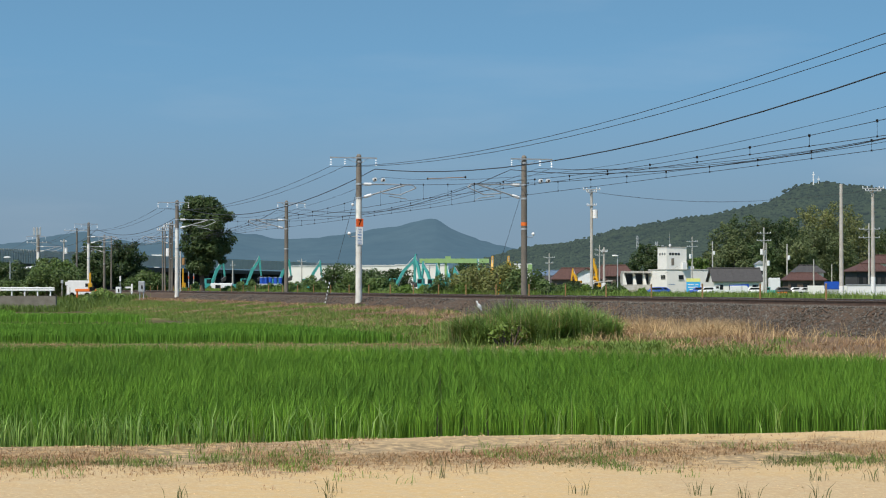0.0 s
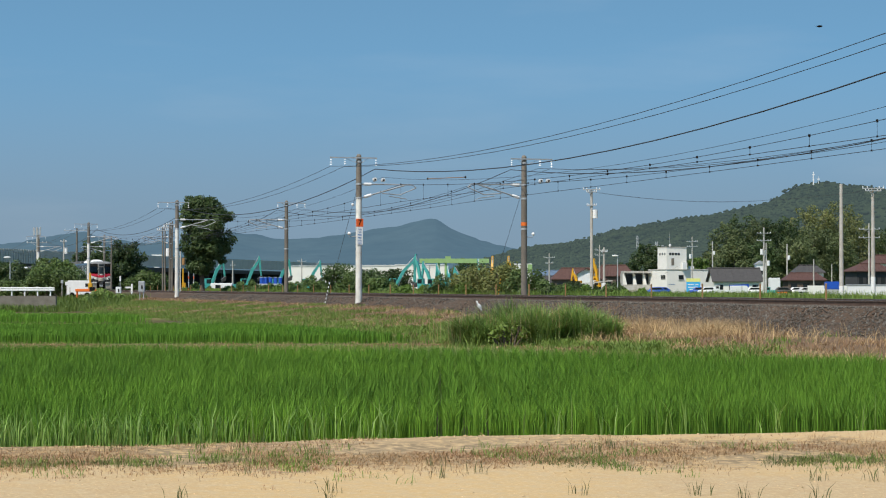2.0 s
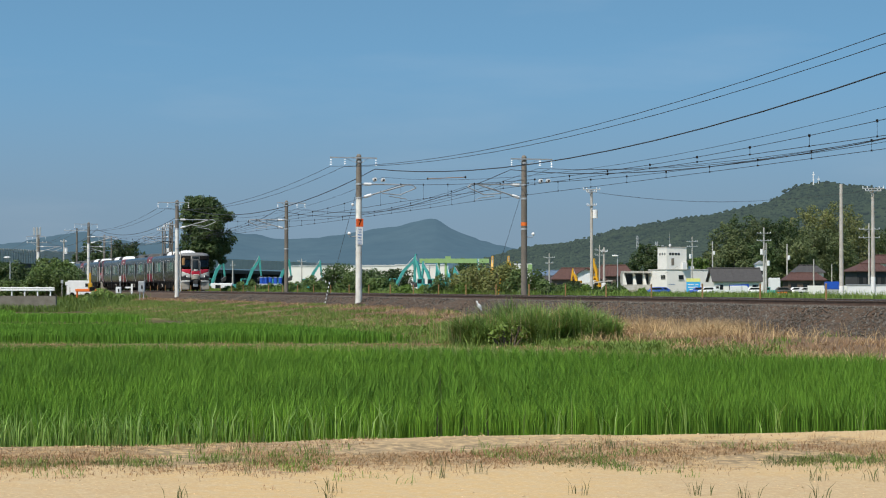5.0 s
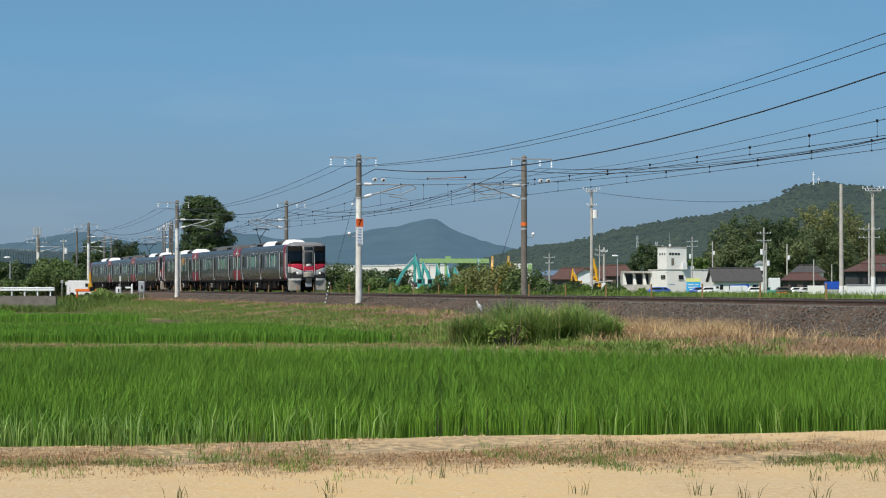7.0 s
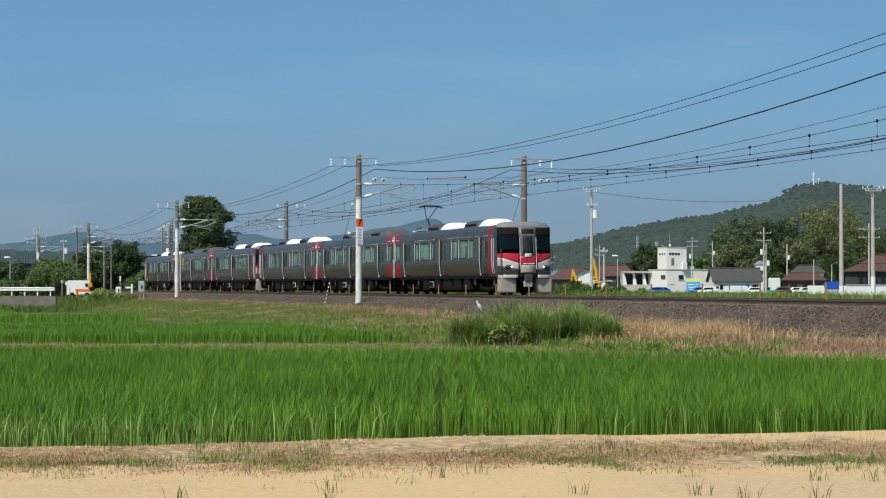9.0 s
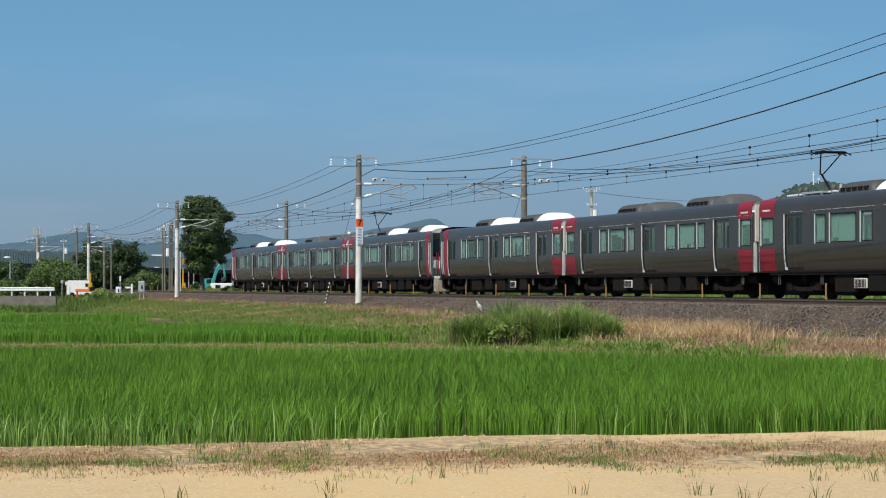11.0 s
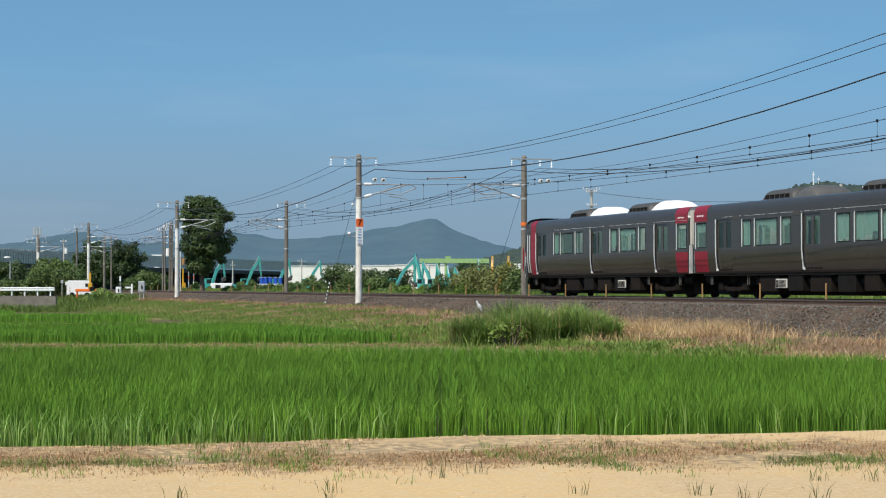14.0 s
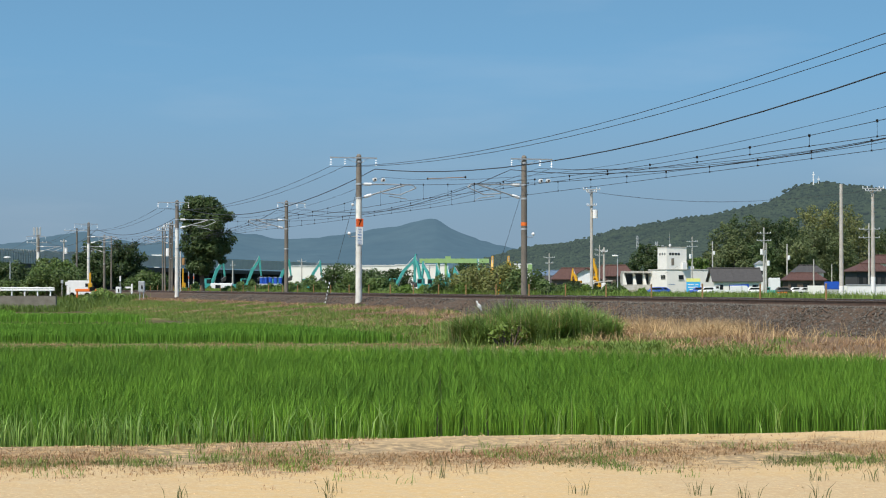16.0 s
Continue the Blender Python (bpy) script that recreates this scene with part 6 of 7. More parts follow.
def build_poles():
    lab = "grey concrete utility pole with crossarms and wires"
    utility_pole(15.46, 205, 10.46, -0.9, 0.19, "grey concrete utility pole with white transformer", ((10.28, 0.55), (10.52, 0.9), (8.87, 0.5)), ((7.99, 1),), 0)
    utility_pole(33.36, 165, 9.03, -0.8, 0.20, "plain tall concrete pole with pale foot beyond the tracks", (), (), 1.3)
    utility_pole(37.54, 172, 9.00, -0.9, 0.20, lab, ((9.00, 0.95), (8.80, 0.7)), (), 2.2)
    utility_pole(64.87, 300, 10.03, -1.0, 0.17, lab, ((9.17, 1.6), (7.88, 1.6)))
    utility_pole(53.75, 330, 10.32, -1.0, 0.2, lab, ((9.38, 1.1), (8.15, 1.2)), ((6.25, -1),))
    utility_pole(56.59, 345, 8.10, -1.0, 0.16, lab, (), ((6.32, -1), (4.54, 1)))
    utility_pole(73.35, 420, 9.52, -1.2, 0.2, lab, (), ((6.63, 1),))
    utility_pole(50.59, 400, 10.58, -1.2, 0.18, lab, ((9.55, 1.1), (8.52, 1.0)), ((6.57, -1),))
    utility_pole(65.66, 480, 11.51, -1.2, 0.2, lab, (), ((8.62, 1),))
    utility_pole(22.64, 420, 7.60, -1.2, 0.18, lab, ((6.63, 1.2), (5.43, 0.8)))
    utility_pole(30.19, 380, 8.44, -1.2, 0.16, lab, ((7.46, 0.9), (6.48, 0.9)))
    utility_pole(17.57, 215, 4.72, -0.9, 0.16, lab, ((4.23, 0.35),), ())
    utility_pole(-3.30, 480, 5.59, -1.2, 0.2, lab, ((5.04, 1.0),))
    utility_pole(-34.41, 480, 7.24, -1.2, 0.2, lab, ((6.55, 1.0),))
    utility_pole(-44.81, 420, 5.91, -1.2, 0.2, lab, ((4.95, 0.6),))
    utility_pole(62.08, 330, 5.02, -1.0, 0.14, "white plain pole in the yard", ())
    utility_pole(65.11, 330, 4.17, -1.0, 0.12, lab, ())
    utility_pole(-67.95, 330, 10.23, -1.0, 0.24, "tall grey antenna pole with panel aerials", ((7.77, 1.7),))
    utility_pole(-57.73, 300, 7.62, -1.0, 0.16, lab, ((7.27, 0.5),), ((5.90, 1),))
    utility_pole(-59.09, 318, 9.87, -1.0, 0.2, "brown weathered railway pole with a wide crossarm", ((9.51, 2.0),), shaft="concrete_dark")
    utility_pole(-44.10, 262, 7.16, -1.0, 0.13, "thin dark pole beside the tracks", (), shaft="concrete_dark")
    # lattice-like group by the tree
    for px, D, top in ((288, 215, 402), (292, 222, 398), (300, 218, 396), (305, 205, 392)):
        utility_pole((px - 784) / 3487 * D, D, 0.443 - (top - 507.4) / 3487 * D, -0.8, 0.10, "slim weathered steel pole in a cluster by the crossing", ((0.443 - (top + 6 - 507.4) / 3487 * D, 0.6),), ((4.3, 1),) if px == 292 else (), shaft="concrete_dark")
    # panel aerials
    a = thing("panel_aerial", pose(-67.95, 330, 9.66), "cluster of pale mobile phone panel aerials", "aerial")
    for e in (-0.5, 0.0, 0.5):
        bm = bmesh.new()
        box(bm, (e, -0.3, 0), (0.32, 0.18, 1.4))
        bevel(bm, 0.03, 1)
        part("panel", bm, M["galv"], a)
    # lamps
    for px, D, top, s in ((18, 230, 456, -1), (1093, 260, 453, -1), (90, 245, 483, 1)):
        x = (px - 784) / 3487 * D
        zt = 0.443 - (top - 507.4) / 3487 * D
        t = thing("street_lamp", pose(x, D, 0), "slim grey street lamp with pale head", "street lamp", "street lamps")
        bm = bmesh.new()
        rod(bm, (0, 0, -1.0), (0, 0, zt), 0.09, 0.06, 10)
        part("pole", bm, M["galv"], t)
        bm = bmesh.new()
        ball(bm, (s * 0.35, -0.1, zt), 0.28, (1.7, 0.7, 0.45), 2)
        part("lamp_head", bm, M["white"], t, "pale lamp head", True)
    # white meter box below the pole
    t = thing("meter_box", pose(16.29, 200, -0.7), "white metal switch box on a post", "switch box")
    bm = bmesh.new()
    box(bm, (0, 0, 0.9), (0.42, 0.3, 1.15))
    bevel(bm, 0.03, 1)
    part("box", bm, M["white"], t)
    bm = bmesh.new()
    box(bm, (0, 0, 0.15), (0.12, 0.12, 0.5))
    part("post", bm, M["concrete"], t)
    # village wires
    wl = "thin black village power line"
    for (x0, y0, z0), (x1, y1, z1), sag in (((15.99, 205, 10.23), (53.75, 330, 14.87), 0.6), ((15.99, 205, 10.23), (37.54, 172, 8.90), 1.0),
                                            ((50.59, 400, 6.45), (44.08, 420, 1.70), 0.3), ((50.59, 400, 4.73), (62.40, 430, 2.96), 0.8)):
        pts = [(x0 + (x1 - x0) * q, y0 + (y1 - y0) * q, z0 + (z1 - z0) * q - 4 * sag * q * (1 - q)) for q in [i / 16 for i in range(17)]]
        tube("power_line", pts, 0.012, M["wire"], wl, "wire", "village wires")


build_poles()


# ---- excavator yard ----
def excavator(x, y, paint, label, turn, boom_top, reach, bucket_z, z=-1.0, k=1.0):
    """A crawler excavator. boom_top: height of the boom's elbow; reach: how far out; bucket_z: height of the bucket."""
    t = thing("excavator", pose(x, y, z, 0, 0, turn) @ Matrix.Scale(k, 4), label, "excavator", "excavators in the yard")
    for s in (-1, 1):
        bm = bmesh.new()
        prism(bm, [(-1.9, 0.45), (-1.6, 0.05), (1.6, 0.05), (1.9, 0.45), (1.6, 0.85), (-1.6, 0.85)], s * 1.1 - 0.27, s * 1.1 + 0.27, "y")
        part("track", bm, M["black"], t, "black crawler track")
    bm = bmesh.new()
    box(bm, (-0.55, 0, 1.45), (3.2, 2.4, 0.95))
    bevel(bm, 0.12, 2)
    part("upper_body", bm, paint, t)
    bm = bmesh.new()
    box(bm, (-1.75, 0, 1.45), (0.8, 2.5, 1.05))
    bevel(bm, 0.2, 3)
    part("counterweight", bm, paint, t)
    bm = bmesh.new()
    box(bm, (0.45, 0.72, 2.25), (1.3, 0.9, 1.55))
    bevel(bm, 0.08, 2)
    c = part("cab", bm, paint, t)
    bm = bmesh.new()
    for s in (-1, 1):
        box(bm, (0.5, 0.72 + s * 0.452, 2.45), (0.95, 0.01, 0.85))
    box(bm, (1.105, 0.72, 2.4), (0.01, 0.7, 1.0))
    part("cab_window", bm, M["window_dark"], c)
    a, m1, b = Vector((0.9, -0.1, 1.7)), Vector((0.9 + reach * 0.45, -0.1, 1.7 + (boom_top - 1.7) * 0.60)), Vector((0.9 + reach, -0.1, boom_top))
    bm = bmesh.new()
    for p, q, r0, r1 in ((a, m1, 0.20, 0.30), (m1, b, 0.30, 0.15)):
        d = (q - p)
        nrm = Vector((-d.z, 0, d.x)).normalized()
        prism(bm, [((p - nrm * r0).x, (p - nrm * r0).z), ((q - nrm * r1).x, (q - nrm * r1).z), ((q + nrm * r1).x, (q + nrm * r1).z), ((p + nrm * r0).x, (p + nrm * r0).z)], -0.33, 0.13, "y")
    part("boom", bm, paint, t)
    e = Vector((0.9 + reach + 0.35, -0.1, bucket_z))
    bm = bmesh.new()
    up = b + (b - e).normalized() * 0.7
    d = e - up
    nrm = Vector((-d.z, 0, d.x)).normalized()
    prism(bm, [((up - nrm * 0.10).x, (up - nrm * 0.10).z), ((b - nrm * 0.23).x, (b - nrm * 0.23).z), ((e - nrm * 0.12).x, (e - nrm * 0.12).z), ((e + nrm * 0.12).x, (e + nrm * 0.12).z), ((b + nrm * 0.18).x, (b + nrm * 0.18).z), ((up + nrm * 0.10).x, (up + nrm * 0.10).z)], -0.30, 0.10, "y")
    part("dipper_arm", bm, paint, t)
    bm = bmesh.new()
    rod(bm, a + Vector((0.5, 0.0, -0.1)), m1 + Vector((0, 0, -0.2)), 0.09)
    rod(bm, m1 + Vector((0.1, 0, 0.5)), up, 0.08)
    part("hydraulic_ram", bm, M["galv"], t)
    bm = bmesh.new()
    prism(bm, [(e.x + 0.25, e.z + 0.1), (e.x + 0.1, e.z - 0.9), (e.x - 0.55, e.z - 1.05), (e.x - 0.75, e.z - 0.6), (e.x - 0.2, e.z - 0.1)], -0.6, 0.45, "y")
    bevel(bm, 0.05, 1)
    part("bucket", bm, paint if paint is M["yellow"] else M["dark_cover"], t)
    return t


def build_yard():
    te = "teal crawler excavator parked with its boom raised"
    ye = "yellow crawler excavator parked with its boom raised"
    rows = [(366, 385, "teal", 20, 6.7, 2.2, 3.4), (428, 395, "teal", 12, 7.0, 2.5, 3.6), (484, 395, "teal", 15, 6.4, 2.2, 3.6), (538, 400, "teal", 10, 6.3, 2.3, 3.3),
            (692, 380, "teal", 10, 6.6, 3.4, 2.2), (752, 385, "teal", 150, 7.3, 1.2, 2.4), (770, 390, "teal", 150, 6.0, 1.8, 2.0), (785, 420, "teal", 120, 5.9, 2.0, 2.3), (796, 430, "teal", 100, 5.4, 2.2, 2.0), (828, 400, "teal", 155, 4.9, 2.0, 2.3), (850, 420, "teal", 100, 6.9, 2.0, 3.2),
            (868, 400, "yellow", 80, 7.2, 1.2, 4.2), (906, 400, "yellow", 110, 7.2, 1.2, 3.5), (1030, 350, "yellow", 150, 5.2, 1.3, 2.6), (1064, 350, "yellow", 140, 7.4, 1.0, 4.2)]
    for px, D, c, turn, bt, rc, bz in rows:
        excavator((px - 784) / 3487 * D, D, M[c], te if c == "teal" else ye, turn, bt - 0.2, rc * 1.05, bz, -1.0, 0.82 if px > 1000 else 1.0)
    # gantry crane
    t = thing("gantry_crane", pose(2.02, 440, -1.2), "lime green steel gantry crane over the yard", "gantry crane")
    z1 = 6.17 + 1.2
    for s in (-0.6, 0.6):
        bm = bmesh.new()
        box(bm, (0.5, s, z1), (15.5, 0.35, 1.0))
        part("girder", bm, M["lime"], t)
    for xx in (-3.0, -1.4, 7.2):
        bm = bmesh.new()
        rod(bm, (xx, -0.4, 0), (xx, -0.2, z1), 0.28, 0.28, 8)
        part("leg", bm, M["lime"], t)
    bm = bmesh.new()
    box(bm, (-0.9, 0, z1 + 0.7), (1.2, 1.4, 0.6))
    part("trolley", bm, M["lime"], t)
    # warehouse behind
    t = thing("warehouse", pose(-26.43, 640, -1.4), "long low white warehouse with flat roof", "warehouse")
    for a, b, top in ((508, 640, 472), (640, 700, 471), (700, 790, 470)):
        bm = bmesh.new()
        x0, x1 = (a - 640) / 3487 * 640, (b - 640) / 3487 * 640
        h = 0.443 - (top - 507.4) / 3487 * 640 + 1.4
        box(bm, ((x0 + x1) / 2, 0, h / 2), (x1 - x0 - 0.05, 14, h))
        part("wall", bm, M["offwhite"], t)
        bm = bmesh.new()
        box(bm, ((x0 + x1) / 2, 0, h + 0.12), (x1 - x0 + 0.1, 14.4, 0.24))
        part("roof_edge", bm, M["white"], t)
    bm = bmesh.new()
    box(bm, ((710 - 640) / 3487 * 640, -7.05, 4.2), (1.0, 0.1, 3.2))
    part("door", bm, M["window_dark"], t, "dark tall door")
    bm = bmesh.new()
    box(bm, ((585 - 640) / 3487 * 640, -7.05, 2.4), (20, 0.1, 1.3))
    part("stripe", bm, M["lime"], t, "pale green stripe")
    for px, y0, y1, w in ((925, 467, 482, 32),):
        D = 430
        t = thing("site_hut", pose((px - 784) / 3487 * D, D, -1.2), "green and white flat-roofed site building", "hut")
        h = 0.443 - (y0 - 507.4) / 3487 * D + 1.2
        bm = bmesh.new()
        box(bm, (0, 0, h / 2), (w / 3487 * D, 3, h))
        part("wall", bm, M["white"], t)
        bm = bmesh.new()
        box(bm, (1.5, -1.52, h - 1.0), (1.0, 0.05, 1.7))
        part("panel", bm, M["lime"], t)
    # white site van and cabin by the tree, stacked blue drums
    t = thing("site_cabin", pose(-37.00, 330, -0.8), "small white site cabin with dark window", "cabin")
    bm = bmesh.new()
    box(bm, (0, 0, 0.95), (3.6, 2.2, 1.7))
    bevel(bm, 0.06, 1)
    part("cabin_wall", bm, M["white"], t)
    bm = bmesh.new()
    box(bm, (-0.6, -1.11, 1.1), (0.8, 0.04, 0.8))
    part("window", bm, M["window_dark"], t)
    for i, (px, py) in enumerate(((463, 488), (470, 487), (478, 489), (487, 492), (468, 494), (495, 494))):
        t = thing("blue_drum", pose((px - 784) / 3487 * 380, 380 + i * 0.3, 1.0), "blue plastic drum stacked in the yard", "drum", "blue drums")
        bm = bmesh.new()
        rod(bm, (0, 0, 0), (0, 0, 1.2), 0.36, 0.36, 12)
        part("barrel", bm, M["blue"], t)
        bm = bmesh.new()
        rod(bm, (0, 0, 1.2), (0, 0, 1.26), 0.37, 0.37, 12)
        part("lid", bm, M["white"], t)
    t = thing("drum_rack", pose(-33.52, 381, -0.8), "low grey steel rack that carries blue drums", "rack")
    bm = bmesh.new()
    box(bm, (0, 0, 0.9), (4.8, 3.6, 1.8))
    part("frame", bm, M["grey_wall"], t)


build_yard()


# ---- viaduct with noise walls ----
def build_viaduct():
    a, b = Vector((-125.32, 500, 0)), Vector((-37.34, 1050, 0))
    d = (b - a)
    ln = d.length
    t = thing("viaduct", Matrix.Translation((a.x, a.y, 0)) @ Matrix.Rotation(math.atan2(d.y, d.x), 4, "Z"), "long grey concrete railway viaduct with noise walls", "viaduct")
    k = 60
    for i in range(k):
        x0, x1 = ln * i / k, ln * (i + 1) / k
        zt = 10.6 + 1.1 * i / k
        bm = bmesh.new()
        box(bm, ((x0 + x1) / 2, 0, zt - 1.9), (x1 - x0 - 0.12, 0.3, 3.8))
        part("noise_panel", bm, M["grey_wall"], t)
        if i < 7:
            for q in range(5):
                bm = bmesh.new()
                box(bm, (x0 + (q + 0.5) * (x1 - x0) / 5, -0.25, zt - 1.8), (0.9, 0.2, 3.9))
                part("fin", bm, M["galv"], t, "pale upright fin")
        if i % 2 == 0:
            bm = bmesh.new()
            box(bm, (x0 + 0.8, 5, 2.6), (1.3, 8, 7.6))
            part("pier", bm, M["dark_wall"], t, "dark concrete pier")
    # Deck, piers and rear wall share one near-black colour
    bm = bmesh.new()
    box(bm, (ln / 2, 5, 6.2), (ln, 10.5, 1.4))
    part("deck", bm, M["dark_wall"], t, "near-black concrete deck")
    bm = bmesh.new()
    box(bm, (ln / 2, 11, 3), (ln, 0.4, 8))
    part("rear_wall", bm, M["dark_wall"], t)
    t = thing("flat_roofed_building", pose(-142.21, 980, 14.61), "white flat building roof above the viaduct wall", "building")
    bm = bmesh.new()
    box(bm, (0, 0, 0.6), (5.0, 3, 2.2))
    box(bm, (0, 0, -8.0), (2.4, 2.5, 16.6))
    part("wall", bm, M["white"], t)


build_viaduct()


# ---- level crossing ----
def build_crossing():
    t = thing("guard_rail", pose(-31.75, 150, 0), "white painted steel guard rail on a low concrete wall", "guard rail")
    for z, h in ((0.33, 0.12), (0.18, 0.16)):
        bm = bmesh.new()
        box(bm, (-1.5, 0, z), (7.4, 0.08, h))
        bevel(bm, 0.03, 1)
        part("beam", bm, M["white"], t)
    for i in range(8):
        bm = bmesh.new()
        box(bm, (-5.0 + i * 0.98, 0.07, 0.07), (0.10, 0.08, 0.72))
        part("post", bm, M["white"], t)
    bm = bmesh.new()
    box(bm, (-1.5, 0.1, -0.85), (7.6, 0.5, 1.16))
    part("footing", bm, M["footing"], t, "stained brownish concrete footing")
    # white service van
    t = thing("service_van", pose(-39.52, 215, -0.75), "white service van parked by the crossing", "van")
    bm = bmesh.new()
    prism(bm, [(-1.35, 0.3), (-1.35, 1.72), (-1.25, 1.85), (0.75, 1.85), (1.05, 1.7), (1.30, 1.05), (1.35, 0.3)], -0.75, 0.75, "y")
    bevel(bm, 0.04, 2)
    part("body", bm, M["white"], t)
    for s in (-0.8, 0.85):
        bm = bmesh.new()
        rod(bm, (s, -0.78, 0.28), (s, -0.6, 0.28), 0.28, 0.28, 16)
        part("wheel", bm, M["black"], t)
    bm = bmesh.new()
    box(bm, (0.85, -0.76, 1.35), (0.42, 0.02, 0.36))
    part("window", bm, M["window_dark"], t)
    # orange barrier and yellow gate machine
    t = thing("barrier", pose(-35.29, 195, -0.75), "orange crossing barrier with upright yellow gate machine", "barrier")
    bm = bmesh.new()
    box(bm, (0, 0, 0.82), (2.1, 0.5, 0.28))
    box(bm, (-0.9, 0, 0.4), (0.14, 0.3, 0.8))
    bevel(bm, 0.04, 1)
    part("beam", bm, M["orange"], t)
    bm = bmesh.new()
    box(bm, (0.42, -0.1, 1.25), (0.42, 0.4, 0.55))
    box(bm, (0.40, -0.1, 1.95), (0.2, 0.2, 1.2))
    bevel(bm, 0.04, 1)
    part("gate_machine", bm, M["yellow"], t, "yellow gate machine")
    bm = bmesh.new()
    box(bm, (0.62, -0.12, 0.95), (0.5, 0.4, 0.4))
    part("motor_box", bm, M["black"], t)
    # white cabinets
    for px, D, y0, y1, w, mm, nm, lb in ((210, 185, 508, 519, 9, "white", "signal_cabinet", "white signal cabinet with dark mark"), (251, 175, 498, 517, 11, "galv", "relay_cabinet", "grey steel relay cabinet on a stand")):
        t = thing(nm, pose((px - 784) / 3487 * D, D, 0), lb, "cabinet")
        zt, zb = 0.443 - (y0 - 507.4) / 3487 * D, 0.443 - (y1 - 507.4) / 3487 * D
        bm = bmesh.new()
        box(bm, (0, 0, (zt + zb) / 2), (w / 3487 * D, 0.45, zt - zb))
        bevel(bm, 0.03, 1)
        part("body", bm, M[mm], t)
        bm = bmesh.new()
        box(bm, (0.05, -0.235, (zt + zb) / 2 - 0.05), (0.12, 0.02, 0.30))
        part("mark", bm, M["black"], t)
        for s in (-1, 1):
            bm = bmesh.new()
            box(bm, (s * 0.16, 0, (zb - 1.0) / 2), (0.07, 0.2, zb + 1.0))
            part("leg", bm, M["galv"], t)
    t = thing("white_sign_post", pose(-29.39, 185, -0.8), "white T-shaped board post beside the line", "sign post")
    bm = bmesh.new()
    box(bm, (0.18, 0, 0.75), (0.16, 0.1, 1.5))
    box(bm, (-0.15, 0, 1.15), (0.55, 0.08, 0.16))
    part("board", bm, M["white"], t)
    t = thing("whistle_post", pose(-30.79, 188, -0.8), "thin grey post with small white plate", "sign post")
    bm = bmesh.new()
    rod(bm, (0, 0, 0), (0, 0, 1.9), 0.03)
    part("post", bm, M["galv"], t)
    bm = bmesh.new()
    box(bm, (0, -0.04, 2.0), (0.15, 0.03, 0.45))
    part("plate", bm, M["white"], t)
    # alarm post with yellow stem
    t = thing("crossing_signal", pose(-24.06, 182, -0.8), "pale crossing alarm post with orange-brown lamp housing", "crossing signal")
    bm = bmesh.new()
    rod(bm, (-0.2, 0, 0), (-0.2, 0, 4.5), 0.06, 0.05)
    part("pole", bm, M["cream"], t)
    bm = bmesh.new()
    box(bm, (0.10, -0.1, 3.55), (0.26, 0.26, 0.7))
    bevel(bm, 0.06, 2)
    part("lamp_housing", bm, M["post_orange"], t, "orange-brown lamp housing")
    t = thing("gate_machine", pose(-30.85, 234, ground_height(-30.85, 234)), "yellow crossing gate machine beyond the tracks", "gate machine")
    bm = bmesh.new()
    rod(bm, (0, 0, 0.1), (0, 0, 3.1), 0.13, 0.09)
    bevel(bm, 0.02, 1)
    part("gate_arm", bm, M["yellow"], t, "raised yellow gate arm")
    bm = bmesh.new()
    box(bm, (0.1, 0, 1.0), (0.46, 0.4, 0.8))
    bevel(bm, 0.05, 2)
    part("housing", bm, M["yellow"], t)
    for j, (px, D) in enumerate(((334, 232), (343, 236))):
        t = thing("crossing_sign", pose((px - 784) / 3487 * D, D, -0.8), "slim post with red and white bands", "sign post", "crossing posts")
        bm = bmesh.new()
        rod(bm, (0, 0, -0.3), (0, 0, 3.0), 0.05)
        part("post", bm, M["galv"], t)
        for q in range(3):
            bm = bmesh.new()
            rod(bm, (0, 0, 0.8 + q * 0.68), (0, 0, 1.1 + q * 0.68), 0.07, 0.07, 10)
            part("band", bm, M["white" if q % 2 else "sign_orange"], t)
    for j, px in enumerate((110, 118, 124)):
        t = thing("sign_post", pose((px - 784) / 3487 * 205, 205, -0.8), "thin post with a small pale plate", "sign post", "small posts by the crossing")
        bm = bmesh.new()
        rod(bm, (0, 0, 0), (0, 0, 1.9 - 0.2 * j), 0.04)
        part("post", bm, M["concrete"], t)
        bm = bmesh.new()
        box(bm, (0, -0.05, 1.75 - 0.2 * j), (0.26, 0.04, 0.36))
        part("plate", bm, M["white" if j else "galv"], t)


build_crossing()


# ---- the village beyond the line ----
def pane(bm, x, y, z, w, h):
    box(bm, (x, y, z), (w, 0.06, h))


